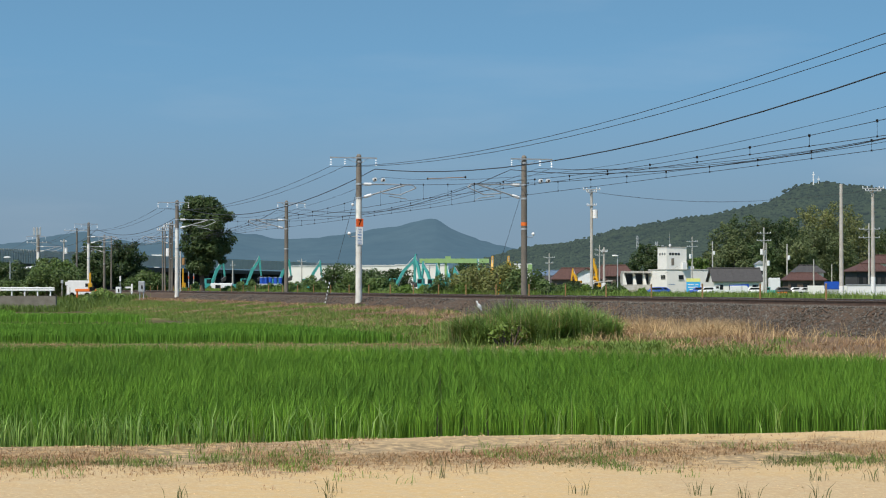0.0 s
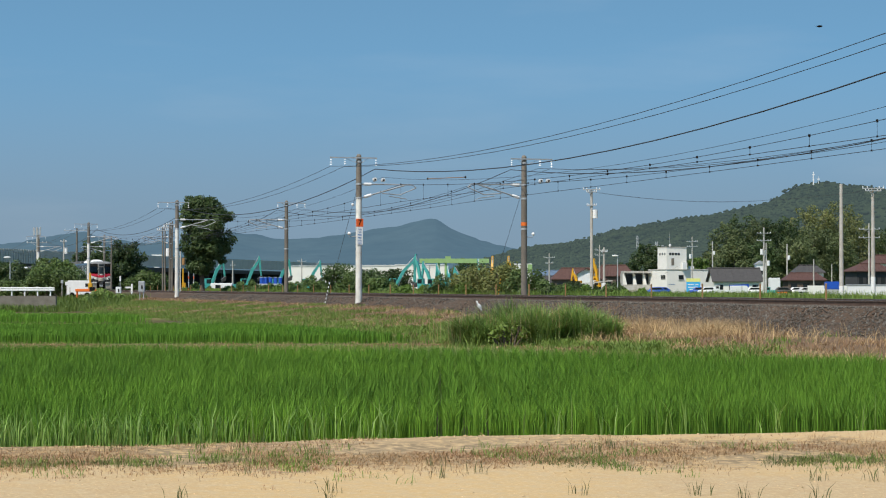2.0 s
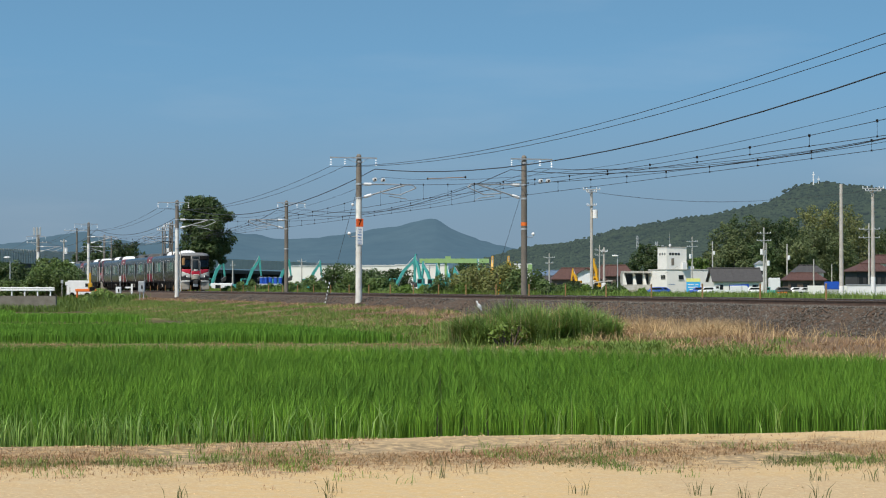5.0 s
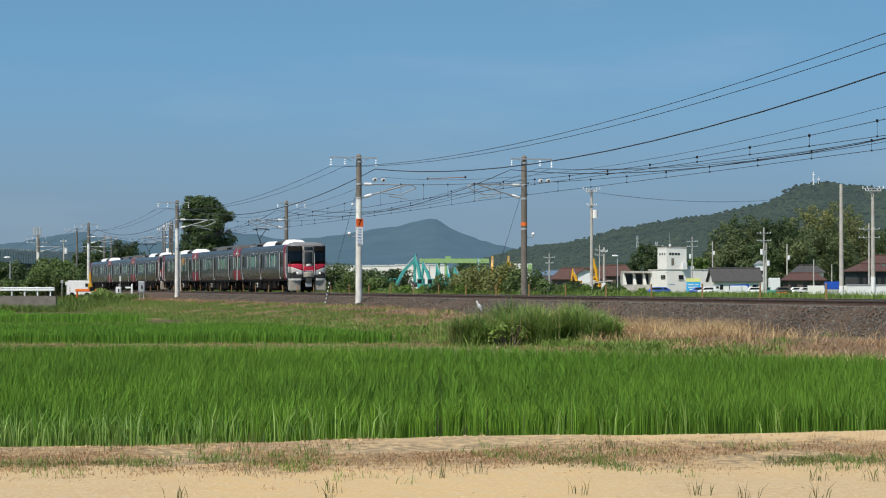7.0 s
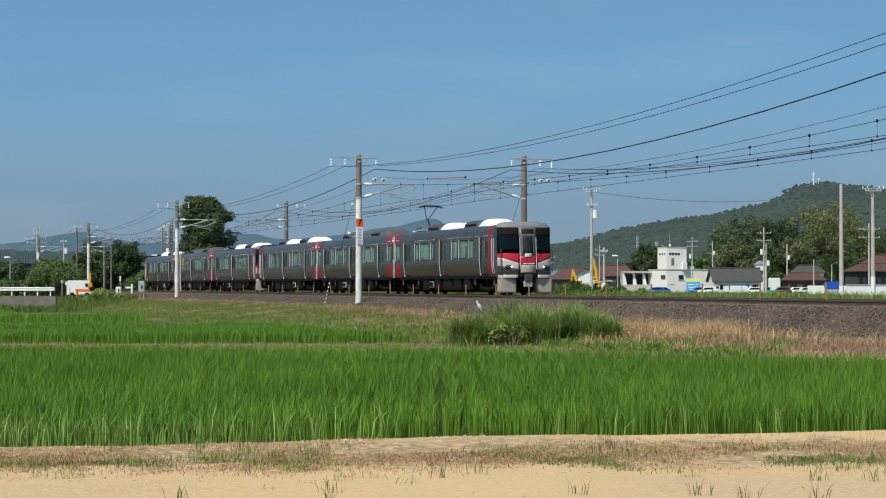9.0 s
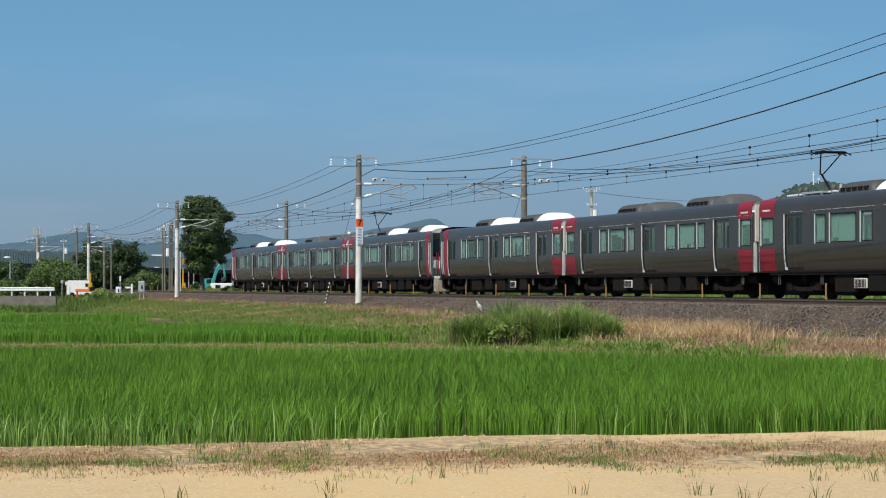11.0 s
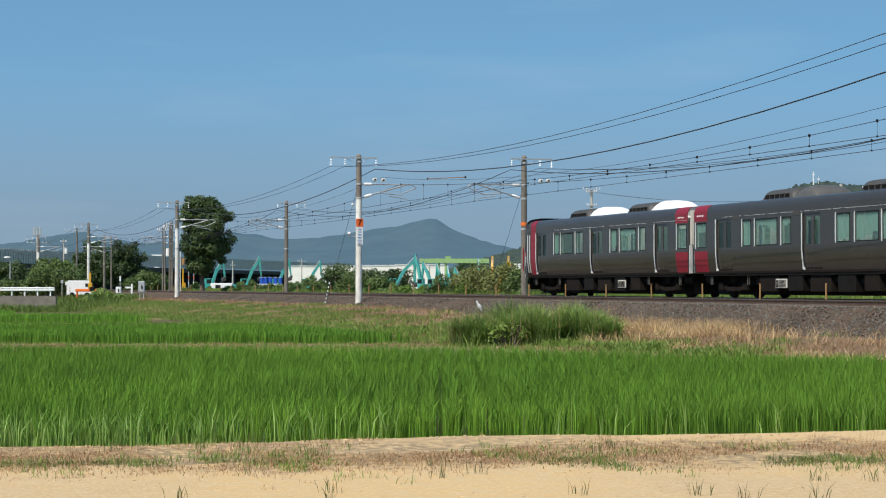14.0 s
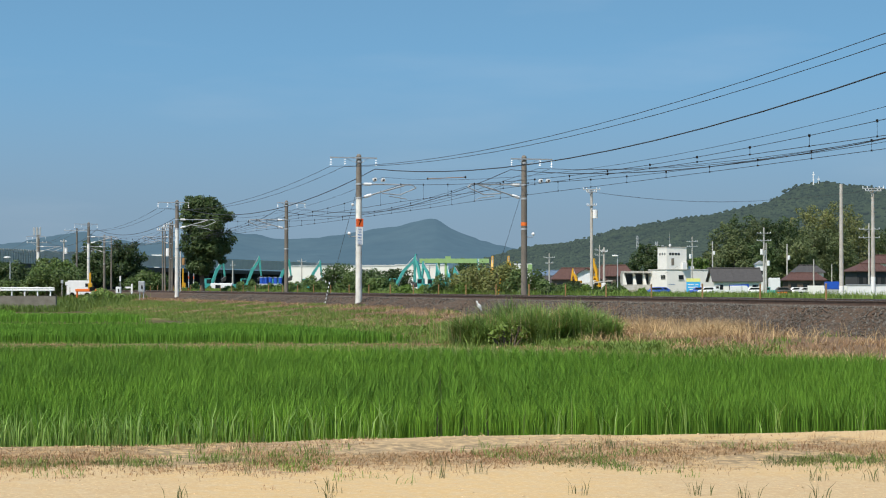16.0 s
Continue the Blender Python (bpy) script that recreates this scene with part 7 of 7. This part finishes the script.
def white_office():
    """Cream-white office with a square stair tower and a wing of recessed balconies."""
    D = 420
    t = thing("office_building", pose(47.70, 420, -1.3, 0, 0, 17), "cream-white office with square tower and recessed balconies", "office building")
    h = 3.98 + 1.3
    ht = 8.74 + 1.3
    bm = bmesh.new()
    box(bm, (4.9, 5, h / 2), (9.8, 10, h))
    part("wall", bm, M["offwhite"], t, "cream-white rendered wall")
    bm = bmesh.new()
    box(bm, (4.9, 5, h + 0.1), (10.0, 10.2, 0.2))
    part("roof", bm, M["concrete"], t)
    bm = bmesh.new()
    box(bm, (2.25, 2.4, h + (ht - h) / 2 + 0.05), (4.6, 4.9, ht - h - 0.1))
    tw = part("tower", bm, M["offwhite"], t, "square stair tower")
    bm = bmesh.new()
    box(bm, (2.25, 2.4, ht + 0.08), (4.75, 5.05, 0.18))
    part("tower_coping", bm, M["concrete"], tw)
    for i in range(4):
        bm = bmesh.new()
        pane(bm, 0.75 + i * 0.66, -0.055, ht - 1.35, 0.48, 0.48)
        part("tower_window", bm, M["window_dark"], tw, "small dark window")
    for i in range(3):
        bm = bmesh.new()
        box(bm, (-0.06, 0.9 + i * 1.3, ht - 1.35), (0.06, 0.55, 0.48))
        part("tower_window", bm, M["window_dark"], tw, "small dark window")
    for xx, yy in ((1.35, 1),):
        bm = bmesh.new()
        pane(bm, xx, -0.055, h + 1.75, 0.6, 1.5)
        part("tower_door", bm, M["concrete_dark"], tw)
    bm = bmesh.new()
    box(bm, (3.9, -0.4, h + 0.8), (1.0, 0.8, 1.4))
    part("stair_hood", bm, M["white"], t)
    bm = bmesh.new()
    rod(bm, (1.1, 1.0, ht), (1.1, 1.0, ht + 3.3), 0.04, 0.02)
    rod(bm, (0.9, 1.0, ht + 2.2), (1.3, 1.0, ht + 2.2), 0.02)
    part("aerial", bm, M["galv"], t)
    bm = bmesh.new()
    ball(bm, (1.0, 0.6, ht + 0.5), 0.28, (1, 0.6, 1), 2)
    part("dish", bm, M["white"], t, "white dish aerial", True)
    for x0, w in ((3.3, 1.1),):
        bm = bmesh.new()
        pane(bm, x0, -0.035, h - 1.55, w, 0.95)
        wd = part("window", bm, M["window_dark"], t, "dark office window")
        bm = bmesh.new()
        box(bm, (x0, -0.08, h - 2.08), (w + 0.2, 0.14, 0.08))
        part("sill", bm, M["concrete"], wd)
    for i in range(2):
        bm = bmesh.new()
        box(bm, (-0.035, 1.3 + i * 1.2, h - 1.55), (0.06, 1.0, 0.9))
        part("window", bm, M["window_dark"], t, "dark office window")
    for i in range(3):
        bm = bmesh.new()
        box(bm, (0.6 + i * 0.5, -0.03, h - 3.1), (0.35, 0.05, 0.1))
        part("sign_bar", bm, M["sign_blue"], t)
    # lower block
    bm = bmesh.new()
    box(bm, (13.0, 6, 2.0), (6.4, 9, 4.0))
    part("annex", bm, M["offwhite"], t)
    bm = bmesh.new()
    box(bm, (6.3, 1.5, h + 0.45), (0.9, 0.9, 0.7))
    part("roof_unit", bm, M["white"], t)
    # balcony wing, its front set back between slanting fins
    g = thing("balcony_wing", pose(39.15, 428, -1.3), "low grey-white building wing with three recessed balconies", "building wing")
    wl = 46.89 - 39.15
    hb = 3.32 + 1.3
    bm = bmesh.new()
    box(bm, (wl / 2, 4.5, hb / 2), (wl, 5.5, hb))
    part("wall", bm, M["concrete"], g)
    bm = bmesh.new()
    box(bm, (wl / 2 + 0.3, 3.0, hb + 0.25), (wl + 0.5, 7.0, 0.45))
    part("roof_slab", bm, M["concrete"], g, "flat concrete roof slab")
    bm = bmesh.new()
    box(bm, (wl / 2, 0.3, hb - 3.1), (wl, 0.35, 1.3))
    part("parapet", bm, M["concrete"], g, "grey concrete parapet")
    for i in range(4):
        bm = bmesh.new()
        xx = i * (wl - 1.3) / 3.0
        prism(bm, [(xx, hb), (xx + 0.3, hb), (xx + 0.85, hb - 2.5), (xx, hb - 2.5)], 0.2, 1.6, "y")
        part("fin", bm, M["offwhite"], g, "slanting white fin")
    for i in range(3):
        bm = bmesh.new()
        box(bm, (1.5 + i * (wl - 1.3) / 3.0, 1.70, hb - 1.3), (1.5, 0.08, 2.2))
        part("window", bm, M["window_dark"], g, "dark recessed window")
    bm = bmesh.new()
    box(bm, (wl + 0.1, 1.2, hb - 1.2), (1.3, 2.0, 2.9))
    part("end_wall", bm, M["offwhite"], g)


white_office()


def small_truck(x, y, z, turn, load, label, name="small_truck"):
    t = thing(name, pose(x, y, z, 0, 0, turn), label, "truck", "parked vehicles")
    bm = bmesh.new()
    prism(bm, [(-1.65, 0.35), (-1.65, 1.0), (-1.45, 1.75), (-0.55, 1.78), (-0.5, 0.35)], -0.7, 0.7, "y")
    bevel(bm, 0.06, 2)
    c = part("cab", bm, M["white"], t, "white cab")
    bm = bmesh.new()
    box(bm, (-1.0, -0.705, 1.42), (0.62, 0.02, 0.42))
    part("window", bm, M["window_dark"], c)
    bm = bmesh.new()
    box(bm, (0.65, 0, 0.78), (2.15, 1.4, 0.36))
    bevel(bm, 0.02, 1)
    part("bed", bm, M["white"], t)
    if load:
        bm = bmesh.new()
        box(bm, (0.65, 0, 1.35), (2.1, 1.38, 0.8))
        bevel(bm, 0.06, 1)
        part("load", bm, M[load], t)
    for s in (-1.1, 1.0):
        for q in (-0.62, 0.62):
            bm = bmesh.new()
            rod(bm, (s, q - 0.08, 0.28), (s, q + 0.08, 0.28), 0.28, 0.28, 14)
            part("wheel", bm, M["black"], t)
    return t


def car(x, y, z, turn, paint, label):
    t = thing("car", pose(x, y, z, 0, 0, turn), label, "car", "parked vehicles")
    bm = bmesh.new()
    prism(bm, [(-1.9, 0.3), (-1.95, 0.8), (-1.2, 0.95), (-0.7, 1.45), (1.0, 1.48), (1.7, 0.98), (1.9, 0.85), (1.9, 0.3)], -0.78, 0.78, "y")
    bevel(bm, 0.08, 2)
    b = part("body", bm, paint, t, "", True)
    bm = bmesh.new()
    prism(bm, [(-1.05, 0.98), (-0.62, 1.38), (0.9, 1.40), (1.45, 1.0)], -0.80, 0.80, "y")
    part("window", bm, M["window_dark"], b)
    for s in (-1.2, 1.2):
        for q in (-0.72, 0.72):
            bm = bmesh.new()
            rod(bm, (s, q - 0.09, 0.3), (s, q + 0.09, 0.3), 0.3, 0.3, 14)
            part("wheel", bm, M["black"], t)


def house(x, y, z, w, d, h, rh, turn, roof, walls, label, hip=0.0, windows=3):
    """A gabled or hipped house; the ridge runs along its width."""
    t = thing("house", pose(x, y, z, 0, 0, turn), label, "house", "houses of the village")
    bm = bmesh.new()
    box(bm, (0, 0, h / 2), (w, d, h))
    part("wall", bm, walls, t)
    if hip == 0:
        bm = bmesh.new()
        prism(bm, [(-d / 2, h), (0, h + rh - 0.1), (d / 2, h)], -w / 2 + 0.01, w / 2 - 0.01)
        part("gable", bm, walls, t)
    bm = bmesh.new()
    o = 0.5
    hw, hd = w / 2 + o, d / 2 + o
    zl = h - 0.15
    lo = [(-hw, -hd, zl), (hw, -hd, zl), (hw, hd, zl), (-hw, hd, zl)]
    rx = hw - hip
    for th in (0.0, 0.18):
        pass
    v = [bm.verts.new(p) for p in lo] + [bm.verts.new((p[0], p[1], p[2] + 0.16)) for p in lo]
    r = [bm.verts.new((-rx, 0, h + rh)), bm.verts.new((rx, 0, h + rh))]
    u = [bm.verts.new((-rx, 0, h + rh - 0.16)), bm.verts.new((rx, 0, h + rh - 0.16))]
    for q in ((v[4], v[5], r[1], r[0]), (v[6], v[7], r[0], r[1]), (v[0], v[1], v[5], v[4]), (v[2], v[3], v[7], v[6]), (v[1], v[0], u[0], u[1]), (v[3], v[2], u[1], u[0])):
        bm.faces.new(q)
    if hip:
        bm.faces.new((v[5], v[6], r[1]))
        bm.faces.new((v[7], v[4], r[0]))
        bm.faces.new((v[1], v[2], v[6], v[5]))
        bm.faces.new((v[3], v[0], v[4], v[7]))
    else:
        bm.faces.new((v[1], u[1], r[1], v[5]))
        bm.faces.new((v[2], v[6], r[1], u[1]))
        bm.faces.new((v[0], v[4], r[0], u[0]))
        bm.faces.new((v[3], u[0], r[0], v[7]))
    bmesh.ops.recalc_face_normals(bm, faces=bm.faces[:])
    rf = part("roof", bm, roof, t)
    bm = bmesh.new()
    box(bm, (0, 0, h + rh + 0.05), (2 * rx, 0.35, 0.22))
    bevel(bm, 0.05, 1)
    part("ridge", bm, roof, rf)
    # raised tile courses
    kk = max(4, int(w / 1.1))
    for i in range(kk):
        xx = -rx * 0.98 + 2 * rx * 0.98 * i / (kk - 1)
        bm = bmesh.new()
        rod(bm, (xx, -hd, zl + 0.17), (xx, 0, h + rh + 0.01), 0.045, n=5)
        part("tile_course", bm, roof, rf)
    for i in range(windows):
        bm = bmesh.new()
        box(bm, (-w / 2 + (i + 0.5) * w / windows, -d / 2 - 0.03, h * 0.55), (w / windows * 0.5, 0.08, h * 0.38))
        wd = part("window", bm, M["window_dark"], t)
        bm = bmesh.new()
        box(bm, (-w / 2 + (i + 0.5) * w / windows, -d / 2 - 0.08, h * 0.55 - h * 0.2), (w / windows * 0.55, 0.1, 0.08))
        part("sill", bm, M["galv"], wd)
    return t


def build_village():
    # hoarding
    t = thing("billboard", pose(50.18, 395, 0), "blue and yellow advertising board with illegible white lettering", "billboard")
    zt, zm, zb = 2.07, 1.39, -0.64
    w = 2.8
    bm = bmesh.new()
    box(bm, (0, 0, (zt + zm) / 2), (w, 0.12, zt - zm))
    part("top_panel", bm, M["sign_yellow"], t, "pale yellow strip")
    bm = bmesh.new()
    box(bm, (0, 0, (zm + zb) / 2 - 0.01), (w, 0.12, zm - zb))
    part("panel", bm, M["cyan"], t, "light blue panel")
    for i, (xx, zz, ww) in enumerate(((-0.5, 0.55, 1.2), (0.7, 0.55, 0.6), (-0.1, 1.1, 1.9), (0.0, 1.55, 1.6))):
        bm = bmesh.new()
        box(bm, (xx, -0.07, zm - zz), (ww, 0.02, 0.22))
        part("lettering_bar", bm, M["white"], t)
    for s in (-1.1, 1.1):
        bm = bmesh.new()
        box(bm, (s, 0.12, (zb - 1.2) / 2), (0.12, 0.12, zb + 1.2))
        part("post", bm, M["galv"], t)
    # vehicles
    zg = -1.15
    small_truck(53.83, 380, zg, 0, "", "white small pickup truck parked beside the shed")
    t = small_truck(56.80, 378, zg, 180, "white", "white box truck parked before the shed", "box_truck")
    for i, (px, mm, lb, tn) in enumerate(((1160, "blue", "blue car parked at the office", 5), (1238, "blue", "blue car parked under the billboard", 0), (1172, "blue", "blue car parked at the office", -4), (1252, "white", "white car parked beside the billboard", 0),
                                          (1335, "white", "white van-like car parked before the shed", 0), (1412, "white", "white car parked in the yard", 0), (1425, "grey_wall", "grey car parked in the yard", 10), (1385, "char", "dark car parked in the yard", 0))):
        car((px - 784) / 3487 * 385, 385 + (i % 3), zg, tn, M[mm], lb)
    # banners over the shed's entrance
    t = thing("shop_banner", pose(57.70, 384, 0.38), "blue and red shop banner on a frame", "banner")
    bm = bmesh.new()
    prism(bm, [(-1.9, 0.35), (1.9, 0.55), (1.9, -0.1), (-1.7, -0.5)], -0.04, 0.04, "y")
    part("banner_cloth", bm, M["blue"], t)
    bm = bmesh.new()
    prism(bm, [(-1.2, -0.12), (1.6, 0.06), (1.5, -0.4), (-1.1, -0.5)], -0.07, -0.045, "y")
    part("banner_stripe", bm, M["sign_orange"], t)
    for s in (-1.7, 1.7):
        bm = bmesh.new()
        rod(bm, (s, 0.06, -1.50 - 0.38), (s, 0.06, 0.4), 0.04)
        part("pole", bm, M["galv"], t)
    # shed with charcoal roof
    house(59.76, 404, -1.2, 9.5, 9, 2.7, 2.7, 0, M["char"], M["offwhite"], "white-walled shed with a charcoal tiled roof", 0, 4)
    # houses
    house(73.53, 402, -1.2, 7.5, 6, 3.0, 1.4, 0, M["brown_roof"], M["brown_wall"], "low house with a red-brown tiled roof", 1.5)
    house(81.77, 442, -1.2, 6.0, 6, 4.8, 1.6, 0, M["char"], M["offwhite"], "house with a dark grey tiled roof", 1.5)
    house(72.68, 336, -1.0, 6.5, 5.5, 4.1, 1.2, 10, M["brown_roof"], M["dark_wall"], "dark two-storey house with red-brown tiled roof", 2.0, 5)
    house(91.54, 406, -1.0, 8.0, 7, 6.2, 1.7, 10, M["brown_roof"], M["offwhite"], "two-storey house with red-brown tiled roof", 2.0, 4)
    house(31.79, 464, -1.2, 12, 7, 3.4, 2.6, 0, M["brown_roof"], M["brown_wall"], "house with a broad red-brown tiled roof", 2.5, 4)
    house(41.24, 476, -1.2, 10, 7, 4.2, 2.6, -6, M["brown_roof"], M["brown_wall"], "house with a broad red-brown tiled roof", 2.5, 4)
    house(31.67, 436, -1.2, 3.2, 4, 4.4, 1.3, 90, M["brown_roof"], M["white"], "white gabled house front among brown roofs", 0, 1)
    house(27.74, 526, -1.2, 13, 9, 4.4, 1.5, 4, M["blue_roof"], M["offwhite"], "long building with a pale blue-grey metal roof", 0, 5)
    house(24.23, 484, -1.2, 9, 6, 2.6, 1.6, -5, M["char"], M["offwhite"], "low house with a dark tiled roof", 1.5, 3)
    house(60.82, 445, -1.2, 3.0, 4, 4.8, 1.0, 0, M["char"], M["offwhite"], "small house with dark roof behind the shed", 0.8, 2)
    # shelter with slanting roof beside the yard
    t = thing("open_shelter", pose(22.45, 300, -1.0), "dark open lean-to shelter with pale slanting roof", "shelter")
    bm = bmesh.new()
    prism(bm, [(-4.6, 0.56 + 1.0), (3.2, 1.42 + 1.0), (3.2, 1.25 + 1.0), (-4.6, 0.39 + 1.0)], -2.0, 2.5, "y")
    part("roof", bm, M["concrete"], t)
    for xx in (-3.2, -0.5, 2.8):
        bm = bmesh.new()
        rod(bm, (xx, -1.8, 0), (xx, -1.8, 1.4 + 0.1 * xx), 0.06)
        part("post", bm, M["galv"], t)
    bm = bmesh.new()
    box(bm, (0, 2.4, 0.65), (7.0, 0.15, 1.3))
    part("back_wall", bm, M["dark_wall"], t)
    # walls, fence and yard clutter
    t = thing("garden_wall", pose(56.37, 260, -1.0), "white rendered garden wall", "wall")
    bm = bmesh.new()
    box(bm, (0, 0, 0.8), (60.10 - 54.13, 0.25, 1.6))
    part("wall", bm, M["white"], t)
    bm = bmesh.new()
    box(bm, (0, 0, 1.66), (60.10 - 53.76 + 0.1, 0.4, 0.12))
    part("coping", bm, M["galv"], t)
    t = thing("garden_wall", pose(62.95, 320, -1.0), "pale concrete block wall", "wall")
    bm = bmesh.new()
    box(bm, (0, 0, 0.8), (7.5, 0.2, 1.6))
    part("wall", bm, M["offwhite"], t)
    t = thing("blue_container", pose(59.28, 300, -1.0), "container covered with a blue tarpaulin", "container")
    bm = bmesh.new()
    box(bm, (0, 0, 1.6), (2.2, 1.6, 1.2))
    bevel(bm, 0.1, 2)
    part("cover", bm, M["blue"], t)
    bm = bmesh.new()
    box(bm, (0, 0, 0.5), (2.0, 1.5, 1.0))
    part("base", bm, M["grey_wall"], t)
    t = thing("storage_tank", pose(67.22, 400, -1.2), "white square storage box", "tank")
    bm = bmesh.new()
    box(bm, (0, 0, 1.7), (2.2, 2, 3.4))
    bevel(bm, 0.1, 2)
    part("tank", bm, M["white"], t)
    t = thing("white_house_front", pose(68.38, 425, -1.2), "narrow white house front with dark window", "house")
    bm = bmesh.new()
    box(bm, (0, 0, 3.2), (1.9, 3, 6.4))
    part("wall", bm, M["white"], t)
    bm = bmesh.new()
    prism(bm, [(-1.2, 6.4), (0, 7.2), (1.2, 6.4)], -1.7, 1.7, "y")
    part("roof", bm, M["galv"], t)
    bm = bmesh.new()
    box(bm, (0, -1.53, 4.6), (0.8, 0.06, 0.9))
    part("window", bm, M["window_dark"], t)
    # roadside guard rail along the village road
    t = thing("road_rail", pose(33.86, 180, -0.75), "thin grey pipe railing along the road", "railing")
    for z in (-0.26 + 0.75,):
        bm = bmesh.new()
        rod(bm, (-4.0, 0, z), (3.0, 0, z), 0.03)
        part("pipe", bm, M["galv"], t)
    for i in range(4):
        bm = bmesh.new()
        rod(bm, (-4.0 + i * 2.3, 0, 0), (-4.0 + i * 2.3, 0, 0.85), 0.04)
        part("post", bm, M["galv"], t)
    excavator(61.44, 370, M["teal"], "small teal excavator parked in the yard", 160, 3.6, 1.4, 1.2, -1.2, 0.5)
    t = thing("orange_sheet", pose(64.01, 372, -1.15), "orange folded sheet on the ground", "sheet")
    bm = bmesh.new()
    box(bm, (0, 0, 0.35), (2.2, 0.8, 0.4))
    bevel(bm, 0.15, 2)
    part("sheet", bm, M["orange"], t)
    # masts on the hill, pylons
    for px, D, base, top, r in ((1440, 1440, 322, 304, 0.6), (1449, 1442, 322, 312, 0.18)):
        t = thing("hilltop_mast", pose((px - 784) / 3487 * D, D, 0), "white relay mast on the hilltop", "mast", "relay masts on the hill")
        bm = bmesh.new()
        zb = 0.443 - (base + 8 - 507.4) / 3487 * D
        zt = 0.443 - (top - 507.4) / 3487 * D
        rod(bm, (0, 0, zb), (0, 0, zt), r, r * 0.5, 6)
        part("shaft", bm, M["white"], t)
        bm = bmesh.new()
        box(bm, (0, 0, zt - 2.2), (1.6, 0.8, 0.8))
        part("platform", bm, M["white"], t)
    for px, D, base, top in ((1162, 640, 478, 428), (1128, 1250, 440, 418)):
        t = thing("pylon", pose((px - 784) / 3487 * D, D, 0), "grey steel lattice pylon", "pylon", "pylons")
        zb = -1.5 if px == 1162 else 0.443 - (base - 507.4) / 3487 * D
        zt = 0.443 - (top - 507.4) / 3487 * D
        hh = zt - zb
        for sx2 in (-1, 1):
            for sy in (-1, 1):
                bm = bmesh.new()
                rod(bm, (sx2 * hh * 0.09, sy * hh * 0.09, zb), (sx2 * 0.3, sy * 0.3, zt), 0.14, 0.09, 5)
                part("leg", bm, M["galv"], t)
        for j in range(6):
            q0, q1 = j / 6, (j + 1) / 6
            bm = bmesh.new()
            for s in (-1, 1):
                a0, a1 = hh * 0.09 * (1 - q0) + 0.3 * q0, hh * 0.09 * (1 - q1) + 0.3 * q1
                rod(bm, (-s * a0, -a0, zb + hh * q0), (s * a1, -a1, zb + hh * q1), 0.07, n=4)
            part("brace", bm, M["galv"], t)
        for q in (0.78, 0.92):
            bm = bmesh.new()
            box(bm, (0, 0, zb + hh * q), (hh * 0.28, 0.25, 0.25))
            part("crossarm", bm, M["galv"], t)


M["blue_roof"] = mat("blue_grey_metal_roof", (0.16, 0.22, 0.30), 0.5, 0.2, 0.12, 1.0)
build_village()


def motions():
    """The train runs through at a steady 25 m/s; a swallow crosses the sky."""
    for i, wagon in enumerate(TRAIN):
        rows = []
        for k in range(0, 17):
            rows.append((float(k), railpose(train_u(float(k)) - 10.22 - 20.44 * i + (0.22 if i < 3 else -0.08), 0.0, 0.0)))
        walk(wagon, rows)
    # the bird comes in over the top, crosses to the right and is gone
    walk(SWALLOW, [(0.0, pose(-7.80, 50, 10.01)), (1.2, pose(2.68, 50, 7.73, 12, 0, -3)), (1.4, pose(4.50, 50, 7.53, -8, 0, -3)), (1.6, pose(6.22, 50, 7.32, 15, 0, -3)),
                   (1.8, pose(7.96, 50, 7.13, -10, 0, -2)), (2.0, pose(9.58, 50, 7.06, 8, 0, 0)), (2.5, pose(13.71, 50, 7.00)), (16.0, pose(117.81, 50, 13.45))])


motions()
